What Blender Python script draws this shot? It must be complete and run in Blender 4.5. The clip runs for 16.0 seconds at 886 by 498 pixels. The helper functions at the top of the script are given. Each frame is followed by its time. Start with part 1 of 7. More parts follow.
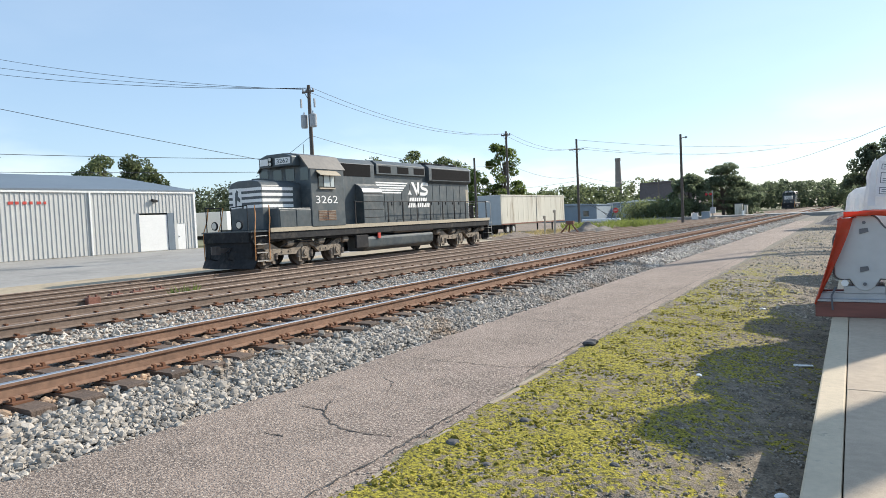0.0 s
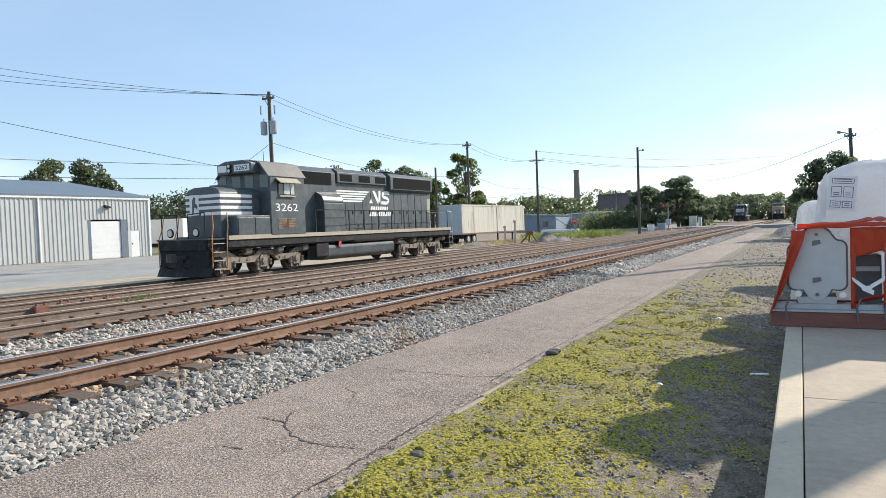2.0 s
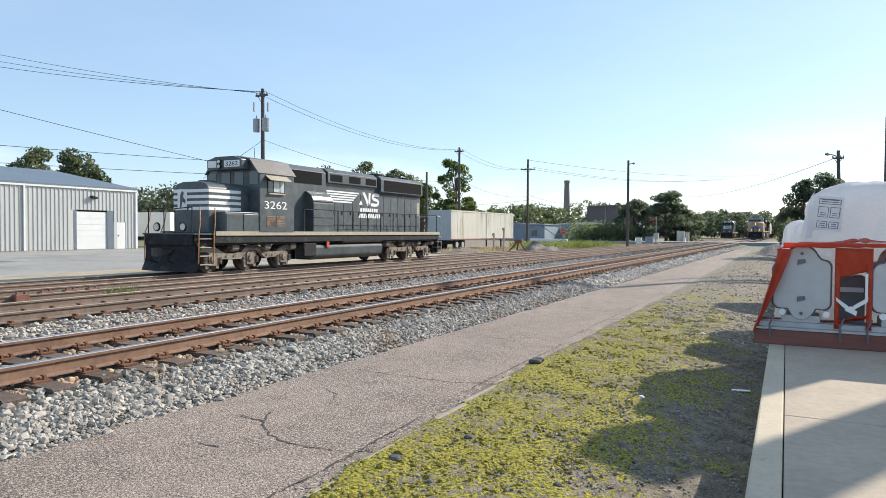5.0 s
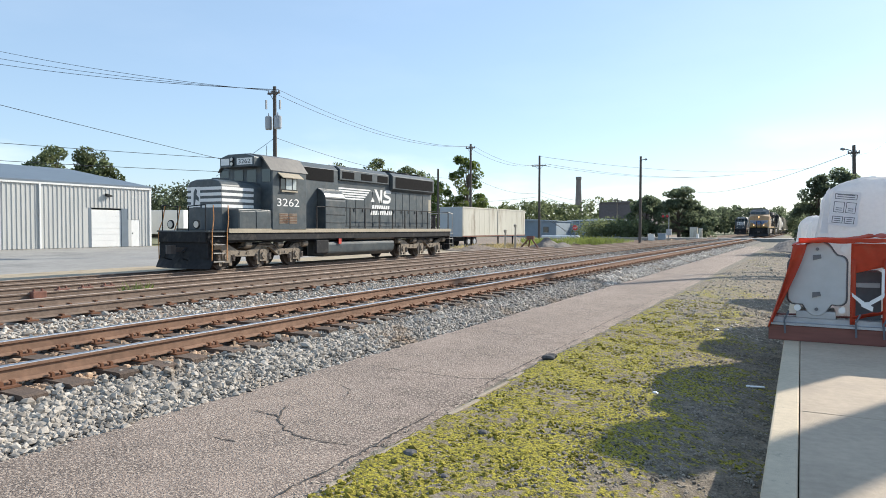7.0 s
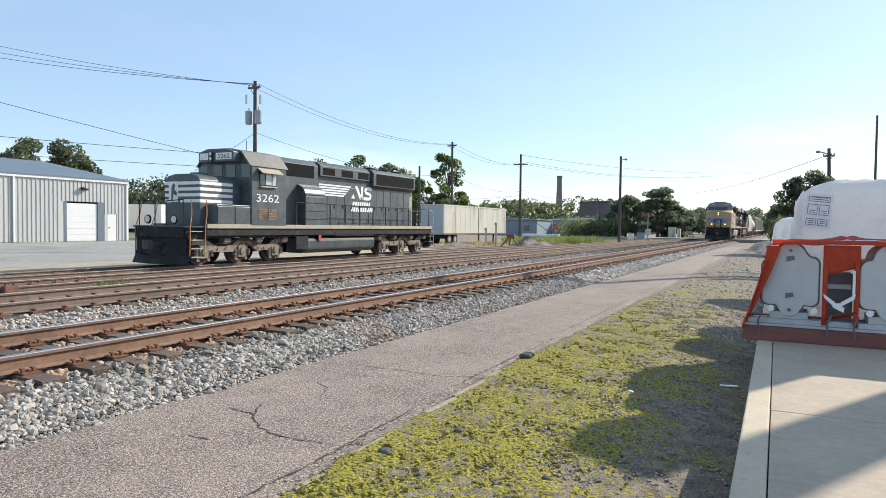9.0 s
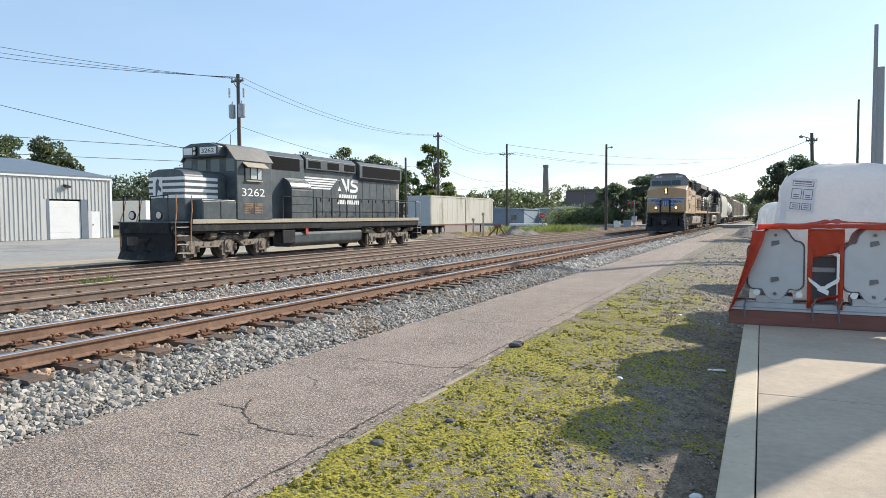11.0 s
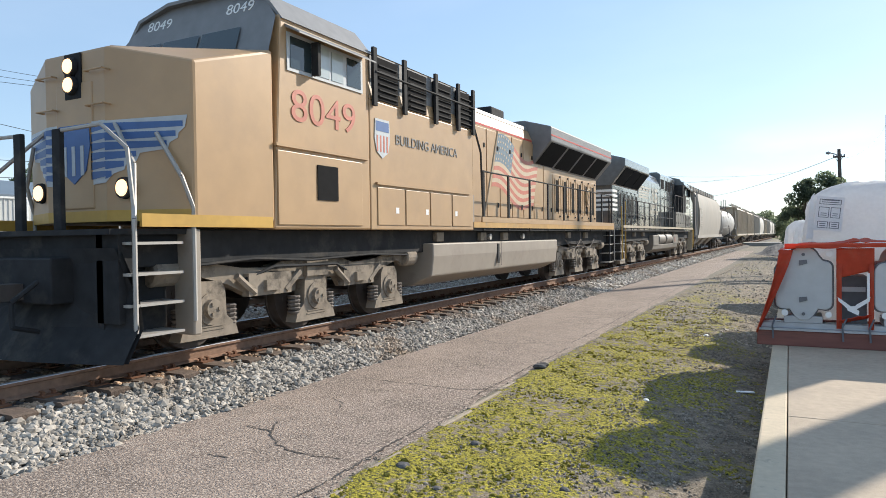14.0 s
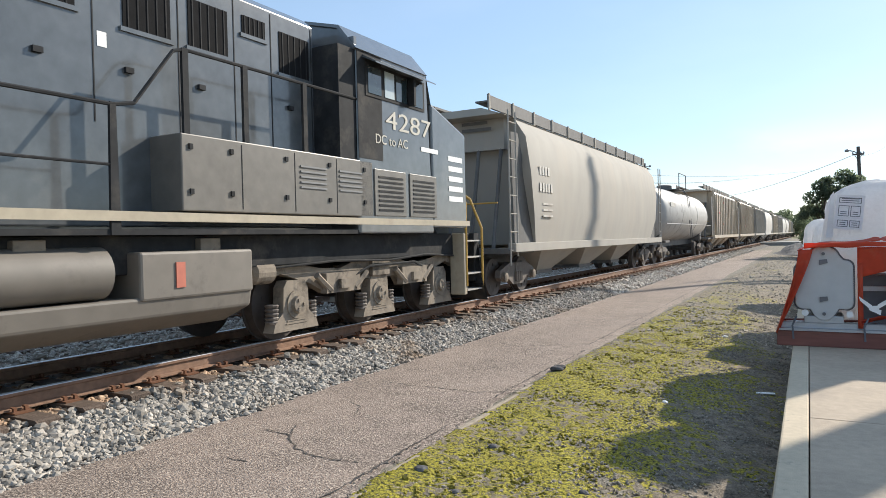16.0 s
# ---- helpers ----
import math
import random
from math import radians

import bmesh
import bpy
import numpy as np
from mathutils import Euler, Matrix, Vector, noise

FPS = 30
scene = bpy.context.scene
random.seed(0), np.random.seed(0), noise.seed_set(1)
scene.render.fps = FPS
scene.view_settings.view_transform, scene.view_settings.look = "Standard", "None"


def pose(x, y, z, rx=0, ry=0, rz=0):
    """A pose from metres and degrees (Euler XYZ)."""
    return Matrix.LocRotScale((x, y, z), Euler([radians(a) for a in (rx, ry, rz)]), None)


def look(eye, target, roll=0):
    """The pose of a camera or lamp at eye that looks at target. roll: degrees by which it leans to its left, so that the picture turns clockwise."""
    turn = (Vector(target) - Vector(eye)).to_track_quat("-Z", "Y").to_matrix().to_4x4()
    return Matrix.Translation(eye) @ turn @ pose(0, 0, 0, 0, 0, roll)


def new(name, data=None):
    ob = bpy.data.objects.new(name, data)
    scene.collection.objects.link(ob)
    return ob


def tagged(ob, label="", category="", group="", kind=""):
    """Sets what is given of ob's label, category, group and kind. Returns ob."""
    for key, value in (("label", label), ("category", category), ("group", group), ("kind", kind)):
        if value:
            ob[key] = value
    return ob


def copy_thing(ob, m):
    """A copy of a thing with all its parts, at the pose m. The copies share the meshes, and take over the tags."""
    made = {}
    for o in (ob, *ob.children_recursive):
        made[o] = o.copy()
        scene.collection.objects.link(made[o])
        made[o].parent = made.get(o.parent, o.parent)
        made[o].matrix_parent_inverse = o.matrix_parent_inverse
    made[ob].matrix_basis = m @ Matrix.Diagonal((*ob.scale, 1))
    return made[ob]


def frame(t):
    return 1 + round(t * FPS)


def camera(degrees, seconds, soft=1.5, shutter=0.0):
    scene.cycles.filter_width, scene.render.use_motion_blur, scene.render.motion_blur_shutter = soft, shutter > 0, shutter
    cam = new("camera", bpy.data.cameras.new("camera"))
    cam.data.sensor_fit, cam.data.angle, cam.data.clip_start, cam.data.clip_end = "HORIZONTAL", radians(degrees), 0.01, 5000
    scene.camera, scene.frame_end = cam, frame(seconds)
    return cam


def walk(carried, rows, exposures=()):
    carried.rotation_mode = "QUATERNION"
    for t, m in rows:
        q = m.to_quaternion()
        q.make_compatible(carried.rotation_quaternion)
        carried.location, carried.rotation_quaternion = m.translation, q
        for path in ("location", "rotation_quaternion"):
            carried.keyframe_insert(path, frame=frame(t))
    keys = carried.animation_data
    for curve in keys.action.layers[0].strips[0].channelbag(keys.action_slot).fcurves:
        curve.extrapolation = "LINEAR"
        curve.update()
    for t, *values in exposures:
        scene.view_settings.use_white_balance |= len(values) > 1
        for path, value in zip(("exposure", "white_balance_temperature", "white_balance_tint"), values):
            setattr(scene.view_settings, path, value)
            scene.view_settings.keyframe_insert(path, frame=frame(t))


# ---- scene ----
cam = camera(66.4, 16.0, soft=0.8)
PATH = [
    (0, (6.903, -1.317, 1.359), (5.849, 0.381, 1.27), -2.6),
    (0.5, (6.908, -1.328, 1.366), (5.822, 0.348, 1.258), -1.8),
    (1, (6.891, -1.346, 1.373), (5.87, 0.371, 1.271), -1.1),
    (1.5, (6.872, -1.362, 1.387), (5.875, 0.37, 1.302), -1.0),
    (2, (6.838, -1.296, 1.353), (5.886, 0.462, 1.287), -2.1),
    (2.5, (6.808, -1.268, 1.337), (5.866, 0.494, 1.257), -1.0),
    (3, (6.831, -1.289, 1.346), (5.892, 0.476, 1.289), -0.3),
    (3.5, (6.831, -1.292, 1.349), (5.91, 0.482, 1.288), -0.9),
    (4, (6.845, -1.283, 1.348), (5.932, 0.496, 1.295), 0.1),
    (6.3, (6.804, -1.252, 1.332), (5.874, 0.518, 1.281), 0.4),
    (6.5, (6.806, -1.268, 1.334), (5.874, 0.501, 1.281), 0.7),
    (7, (6.821, -1.287, 1.333), (5.87, 0.472, 1.272), 0.1),
    (7.5, (6.831, -1.269, 1.345), (5.899, 0.5, 1.279), 0.8),
    (8, (6.832, -1.268, 1.351), (5.951, 0.527, 1.298), 1.5),
    (8.5, (6.838, -1.277, 1.346), (5.945, 0.512, 1.299), 1.3),
    (9, (6.845, -1.271, 1.34), (5.944, 0.514, 1.272), 0.7),
    (9.5, (6.826, -1.27, 1.337), (5.932, 0.518, 1.27), 1.2),
    (10, (6.836, -1.265, 1.338), (5.96, 0.532, 1.261), 0.3),
    (12.5, (6.843, -1.27, 1.341), (5.972, 0.528, 1.243), -0.7),
    (13, (6.845, -1.291, 1.348), (5.93, 0.486, 1.294), -0.9),
    (13.5, (6.852, -1.309, 1.354), (5.923, 0.462, 1.311), -0.9),
    (14, (6.853, -1.315, 1.365), (5.925, 0.457, 1.33), -0.8),
    (14.5, (6.852, -1.32, 1.364), (5.904, 0.44, 1.322), -0.8),
    (15, (6.859, -1.31, 1.362), (5.915, 0.452, 1.31), -1.2),
    (15.5, (6.851, -1.325, 1.372), (5.892, 0.429, 1.333), -1.0),
    (16, (6.849, -1.324, 1.369), (5.882, 0.427, 1.343), -1.4),
]
walk(cam, [(t, look(eye, target, roll)) for t, eye, target, roll in PATH])

# ---- world, sun, exposure ----
SUN_DIR = Vector((0.78, 1.55, 1.0)).normalized()
world = bpy.data.worlds.new("sky")
scene.world = world
world.use_nodes = True
wn, wl = world.node_tree.nodes, world.node_tree.links
sky = wn.new("ShaderNodeTexSky")
sky.sky_type, sky.sun_disc = "NISHITA", False
sky.sun_elevation = math.asin(SUN_DIR.z)
sky.sun_rotation = math.atan2(SUN_DIR.x, SUN_DIR.y)
sky.air_density, sky.dust_density, sky.ozone_density = 1.0, 0.35, 2.5
wc = wn.new("ShaderNodeTexCoord")
wm = wn.new("ShaderNodeMapping")
wm.inputs["Scale"].default_value = (1.0, 1.0, 3.2)
wcl = wn.new("ShaderNodeTexNoise")
wcl.inputs["Scale"].default_value, wcl.inputs["Detail"].default_value = 3.4, 8.0
wr = wn.new("ShaderNodeValToRGB")
wr.color_ramp.elements[0].position, wr.color_ramp.elements[1].position = 0.50, 0.66
wr.color_ramp.elements[0].color, wr.color_ramp.elements[1].color = (0, 0, 0, 1), (0.5, 0.5, 0.5, 1)
wmix = wn.new("ShaderNodeMixRGB")
wmix.inputs[2].default_value = (9.0, 9.3, 9.6, 1)
wbg = wn["Background"]
wbg.inputs["Strength"].default_value = 0.115
wl.new(wc.outputs["Generated"], wm.inputs["Vector"])
wl.new(wm.outputs["Vector"], wcl.inputs["Vector"])
wl.new(wcl.outputs["Fac"], wr.inputs["Fac"])
wsep, wlow, wmul = wn.new("ShaderNodeSeparateXYZ"), wn.new("ShaderNodeMapRange"), wn.new("ShaderNodeMath")
wl.new(wc.outputs["Generated"], wsep.inputs[0])
wl.new(wsep.outputs["Z"], wlow.inputs["Value"])
wlow.inputs["From Min"].default_value, wlow.inputs["From Max"].default_value = 0.03, 0.15
wlow.inputs["To Min"].default_value, wlow.inputs["To Max"].default_value = 1.0, 0.05
wmul.operation = "MULTIPLY"
wl.new(wr.outputs["Color"], wmul.inputs[0])
wl.new(wlow.outputs[0], wmul.inputs[1])
wl.new(wmul.outputs[0], wmix.inputs[0])
haze = wn.new("ShaderNodeMixRGB")
haze.inputs[0].default_value = 0.45
haze.inputs[2].default_value = (3.15, 4.4, 5.9, 1)
wl.new(sky.outputs["Color"], haze.inputs[1])
wl.new(haze.outputs["Color"], wmix.inputs[1])
wl.new(wmix.outputs["Color"], wbg.inputs["Color"])
sun = new("sun", bpy.data.lights.new("sun", "SUN"))
sun.data.energy, sun.data.angle, sun.data.color = 4.2, radians(0.6), (1.0, 0.92, 0.80)
sun.matrix_world = look(SUN_DIR * 50, (0, 0, 0))
scene.view_settings.exposure = 0.63

# ---- materials ----
def mat(name, color, rough=0.6, metal=0.0, vary=0.15, scale=8.0, bump=0.0, bscale=60.0, spots=None, spot_scale=3.0,
        spot_lo=0.55, spot_hi=0.7, rand=0.0, coat=0.0, emit=0.0, stretch=(1, 1, 1), spec=0.5):
    """A procedural surface: base colour with two scales of variation, stains of a second colour, and relief."""
    m = bpy.data.materials.new(name)
    m.use_nodes = True
    n, l = m.node_tree.nodes, m.node_tree.links
    b = n["Principled BSDF"]
    b.inputs["Roughness"].default_value, b.inputs["Metallic"].default_value = rough, metal
    b.inputs["Coat Weight"].default_value = coat
    b.inputs["Specular IOR Level"].default_value = spec
    tc = n.new("ShaderNodeTexCoord")
    mp = n.new("ShaderNodeMapping")
    mp.inputs["Scale"].default_value = stretch
    l.new(tc.outputs["Object"], mp.inputs["Vector"])
    n1, n2 = n.new("ShaderNodeTexNoise"), n.new("ShaderNodeTexNoise")
    n1.inputs["Scale"].default_value, n1.inputs["Detail"].default_value = scale, 8
    n2.inputs["Scale"].default_value, n2.inputs["Detail"].default_value = scale * 0.13, 4
    for q in (n1, n2):
        l.new(mp.outputs["Vector"], q.inputs["Vector"])
    add = n.new("ShaderNodeMath")
    add.operation = "ADD"
    l.new(n1.outputs["Fac"], add.inputs[0])
    l.new(n2.outputs["Fac"], add.inputs[1])
    mr = n.new("ShaderNodeMapRange")
    mr.inputs["From Min"].default_value, mr.inputs["From Max"].default_value = 0.6, 1.4
    mr.inputs["To Min"].default_value, mr.inputs["To Max"].default_value = 1 - vary, 1 + vary
    l.new(add.outputs[0], mr.inputs["Value"])
    value = mr.outputs["Result"]
    if rand:
        oi, ge = n.new("ShaderNodeObjectInfo"), n.new("ShaderNodeNewGeometry")
        a2, m2, m3 = n.new("ShaderNodeMath"), n.new("ShaderNodeMapRange"), n.new("ShaderNodeMath")
        a2.operation, m3.operation = "ADD", "MULTIPLY"
        l.new(oi.outputs["Random"], a2.inputs[0])
        l.new(ge.outputs["Random Per Island"], a2.inputs[1])
        m2.inputs["From Max"].default_value = 2.0
        m2.inputs["To Min"].default_value, m2.inputs["To Max"].default_value = 1 - rand, 1 + rand
        l.new(a2.outputs[0], m2.inputs["Value"])
        l.new(value, m3.inputs[0])
        l.new(m2.outputs["Result"], m3.inputs[1])
        value = m3.outputs[0]
    mul = n.new("ShaderNodeMixRGB")
    mul.blend_type = "MULTIPLY"
    mul.inputs[0].default_value = 1
    mul.inputs[1].default_value = (*color, 1)
    l.new(value, mul.inputs[2])
    col = mul.outputs["Color"]
    if spots:
        sp, rp, mx = n.new("ShaderNodeTexNoise"), n.new("ShaderNodeValToRGB"), n.new("ShaderNodeMixRGB")
        sp.inputs["Scale"].default_value, sp.inputs["Detail"].default_value = spot_scale, 9
        sp.inputs["Roughness"].default_value = 0.65
        l.new(mp.outputs["Vector"], sp.inputs["Vector"])
        rp.color_ramp.elements[0].position, rp.color_ramp.elements[1].position = spot_lo, spot_hi
        l.new(sp.outputs["Fac"], rp.inputs["Fac"])
        l.new(rp.outputs["Color"], mx.inputs[0])
        l.new(col, mx.inputs[1])
        mx.inputs[2].default_value = (*spots, 1)
        col = mx.outputs["Color"]
    l.new(col, b.inputs["Base Color"])
    if bump:
        nb, bp = n.new("ShaderNodeTexNoise"), n.new("ShaderNodeBump")
        nb.inputs["Scale"].default_value, nb.inputs["Detail"].default_value = bscale, 6
        l.new(mp.outputs["Vector"], nb.inputs["Vector"])
        bp.inputs["Strength"].default_value, bp.inputs["Distance"].default_value = bump, 0.02
        l.new(nb.outputs["Fac"], bp.inputs["Height"])
        l.new(bp.outputs["Normal"], b.inputs["Normal"])
    if emit:
        b.inputs["Emission Color"].default_value = (*color, 1)
        b.inputs["Emission Strength"].default_value = emit
    return m


M = {}
M["asphalt"] = mat("worn_asphalt", (0.215, 0.165, 0.135), 0.95, vary=0.5, scale=5, bump=1.0, bscale=60, spots=(0.46, 0.375, 0.305), spot_scale=34, spot_lo=0.47, spot_hi=0.60)
M["crack"] = mat("crack", (0.06, 0.052, 0.045), 0.95)
M["verge"] = mat("gravel_soil", (0.20, 0.175, 0.135), 0.97, vary=0.5, scale=32, bump=1.0, bscale=55)
M["moss"] = mat("moss", (0.34, 0.285, 0.038), 0.95, vary=0.5, scale=60, bump=1.0, bscale=90, rand=0.55)
M["dirt"] = mat("track_dirt", (0.26, 0.205, 0.16), 0.97, vary=0.4, scale=18, bump=0.9, bscale=50, spots=(0.16, 0.12, 0.095), spot_scale=1.3)
M["ballast_bed"] = mat("ballast_bed", (0.10, 0.09, 0.08), 0.95, vary=0.6, scale=26, bump=1.0, bscale=40)
M["stone"] = mat("granite_ballast", (0.365, 0.33, 0.285), 0.9, vary=0.35, scale=30, rand=0.8, spots=(0.34, 0.25, 0.17), spot_scale=0.7, spot_lo=0.52, spot_hi=0.72)
M["grit"] = mat("pale_grit", (0.37, 0.32, 0.26), 0.95, vary=0.3, scale=40, rand=0.6)
M["lot"] = mat("pale_asphalt", (0.30, 0.29, 0.27), 0.93, vary=0.2, scale=3, bump=0.3, spots=(0.20, 0.20, 0.19), spot_scale=0.25)
M["far_ground"] = mat("far_ground", (0.17, 0.17, 0.09), 0.97, vary=0.4, scale=0.6)
M["concrete"] = mat("slab_concrete", (0.44, 0.355, 0.265), 0.9, vary=0.16, scale=14, bump=0.25, bscale=90, spots=(0.35, 0.285, 0.22), spot_scale=1.1)
M["kerb"] = mat("kerb_concrete", (0.54, 0.45, 0.325), 0.9, vary=0.14, scale=20, bump=0.3, bscale=120, spots=(0.30, 0.26, 0.21), spot_scale=7, spot_lo=0.62, spot_hi=0.72)
M["rail_rust"] = mat("rusty_rail", (0.235, 0.14, 0.092), 0.9, vary=0.3, scale=14, bump=0.3, bscale=120, spots=(0.165, 0.095, 0.065), spot_scale=2)
M["rail_brown"] = mat("brown_weathered_rail", (0.19, 0.14, 0.108), 0.9, vary=0.3, scale=14, bump=0.3, bscale=120, spots=(0.13, 0.095, 0.075), spot_scale=2)
M["rail_head"] = mat("polished_rail_head", (0.42, 0.43, 0.45), 0.38, metal=1.0, vary=0.15, scale=9, stretch=(1, 0.05, 1))
M["rail_head_dull"] = mat("dull_rail_head", (0.30, 0.24, 0.20), 0.55, metal=0.5, vary=0.3, scale=9, stretch=(1, 0.05, 1))
M["tie"] = mat("creosoted_tie", (0.115, 0.082, 0.062), 0.9, vary=0.4, scale=12, bump=0.6, bscale=40, rand=0.35, stretch=(0.3, 2, 1))
M["spike"] = mat("rusty_spike", (0.16, 0.07, 0.035), 0.9, vary=0.3)
# Base lifted and blued to stand in for haze; pale spots are dust.
M["black"] = mat("black_loco_paint", (0.062, 0.078, 0.086), 0.42, vary=0.35, scale=5, bump=0.04, bscale=20, spots=(0.14, 0.14, 0.132), spot_scale=1.6, spot_lo=0.48, spot_hi=0.8)
M["black_clean"] = mat("satin_black_paint", (0.098, 0.106, 0.112), 0.22, vary=0.3, scale=5, bump=0.03, bscale=1.6, coat=0.5, spec=0.6, spots=(0.18, 0.175, 0.165), spot_scale=0.9, spot_lo=0.58, spot_hi=0.9)
M["dusty_black"] = mat("dusty_black_paint", (0.15, 0.138, 0.12), 0.45, vary=0.25, scale=6, bump=0.05, bscale=12, spots=(0.19, 0.17, 0.14), spot_scale=1.5)
M["tank_brown"] = mat("dusty_brown_tank", (0.185, 0.165, 0.14), 0.6, vary=0.2, scale=4, spots=(0.12, 0.105, 0.09), spot_scale=2.0)
M["rusty_stone"] = mat("rust_stained_ballast", (0.36, 0.25, 0.165), 0.92, vary=0.4, scale=25, rand=0.6)
M["white"] = mat("white_paint", (0.78, 0.78, 0.76), 0.5, vary=0.08, scale=10)
M["frame"] = mat("dusty_frame", (0.028, 0.029, 0.031), 0.8, vary=0.4, scale=6, spots=(0.09, 0.08, 0.07), spot_scale=2.2, spot_lo=0.52, spot_hi=0.8, spec=0.2)
M["truck"] = mat("dusty_truck_steel", (0.26, 0.22, 0.175), 0.85, vary=0.3, scale=7, bump=0.2, spots=(0.08, 0.07, 0.06), spot_scale=3, spot_lo=0.52, spot_hi=0.68, spec=0.2)
M["truck_dark"] = mat("greasy_truck_steel", (0.13, 0.11, 0.095), 0.75, vary=0.4, scale=7, spots=(0.30, 0.26, 0.22), spot_scale=2.5)
M["wheel"] = mat("wheel_steel", (0.075, 0.062, 0.055), 0.7, vary=0.3)
M["decal"] = mat("faded_white_decal", (0.48, 0.45, 0.38), 0.5, vary=0.12, scale=6)
M["sill"] = mat("cream_sill_stripe", (0.40, 0.345, 0.255), 0.6, vary=0.2, spots=(0.28, 0.22, 0.16), spot_scale=4, spot_lo=0.58, spot_hi=0.78)
M["glass"] = mat("cab_glass", (0.03, 0.045, 0.05), 0.06, vary=0.05, coat=0.5)
# Opaque pale pane: daylight showing through the cab is put into its colour.
M["glass_light"] = mat("cab_glass_painted_daylight", (0.45, 0.5, 0.5), 0.08, vary=0.1, coat=0.5)
M["yellow"] = mat("armour_yellow_paint", (0.43, 0.28, 0.15), 0.42, vary=0.1, scale=3, bump=0.03, bscale=6, spots=(0.37, 0.245, 0.14), spot_scale=1.2, spot_lo=0.5, spot_hi=0.8)
M["sill_yellow"] = mat("orange_yellow_sill", (0.46, 0.27, 0.085), 0.5, vary=0.2, scale=4, spots=(0.30, 0.22, 0.13), spot_scale=3, spot_lo=0.58, spot_hi=0.8)
M["grey_roof"] = mat("harbour_grey_paint", (0.19, 0.19, 0.19), 0.5, vary=0.2, scale=5)
M["grey_tank"] = mat("dusty_grey_tank", (0.30, 0.26, 0.215), 0.6, vary=0.15, scale=3, spots=(0.24, 0.2, 0.17), spot_scale=1.5)
M["red"] = mat("red_paint", (0.48, 0.05, 0.035), 0.5, vary=0.12)
M["flag_red"] = mat("faded_flag_red", (0.48, 0.15, 0.10), 0.5, vary=0.2)
M["flag_blue"] = mat("faded_flag_blue", (0.13, 0.19, 0.24), 0.5, vary=0.2)
M["flag_white"] = mat("faded_flag_white", (0.52, 0.41, 0.28), 0.5, vary=0.1)
M["blue"] = mat("wing_blue", (0.05, 0.12, 0.30), 0.45, vary=0.15)
M["blue_white"] = mat("wing_white", (0.45, 0.48, 0.5), 0.5)
M["orange_rail"] = mat("orange_handrail", (0.50, 0.22, 0.07), 0.6, vary=0.2)
M["sand"] = mat("pale_sandy_dirt", (0.40, 0.33, 0.23), 0.95, vary=0.25, scale=4, bump=0.5, bscale=30, spots=(0.28, 0.23, 0.16), spot_scale=0.8)
M["safety_yellow"] = mat("yellow_handrail", (0.50, 0.30, 0.06), 0.55, vary=0.15)
M["steel"] = mat("dusty_steel", (0.42, 0.40, 0.37), 0.55, metal=0.3, vary=0.15)
M["screen"] = mat("dark_screen", (0.014, 0.014, 0.015), 0.9, vary=0.3, scale=60, spec=0.1)
M["lamp"] = mat("lit_headlight", (1.0, 0.60, 0.28), 0.3, emit=1.6)
M["lens"] = mat("lamp_lens", (0.65, 0.62, 0.55), 0.2, vary=0.05)
M["orange_glow"] = mat("amber_lens", (0.7, 0.25, 0.04), 0.3)
M["hopper"] = mat("hopper_grey_paint", (0.36, 0.335, 0.295), 0.85, vary=0.12, scale=2, spots=(0.40, 0.355, 0.30), spot_scale=0.9, spot_lo=0.5, spot_hi=0.8, stretch=(1, 1, 0.35))
M["hopper_tan"] = mat("hopper_tan_paint", (0.47, 0.40, 0.31), 0.6, vary=0.15, scale=2, spots=(0.38, 0.29, 0.21), spot_scale=1.1, stretch=(1, 1, 0.3))
M["hopper_pale"] = mat("hopper_pale_paint", (0.52, 0.49, 0.44), 0.6, vary=0.12, scale=2, spots=(0.33, 0.27, 0.22), spot_scale=1.0, stretch=(1, 1, 0.3))
M["tank_car"] = mat("tank_grey_paint", (0.37, 0.355, 0.335), 0.5, vary=0.15, scale=2, spots=(0.22, 0.20, 0.18), spot_scale=1.1)
# Dark walks and fittings; the car ends' shade is put into this colour.
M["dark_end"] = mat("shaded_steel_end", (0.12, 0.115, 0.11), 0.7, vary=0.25)


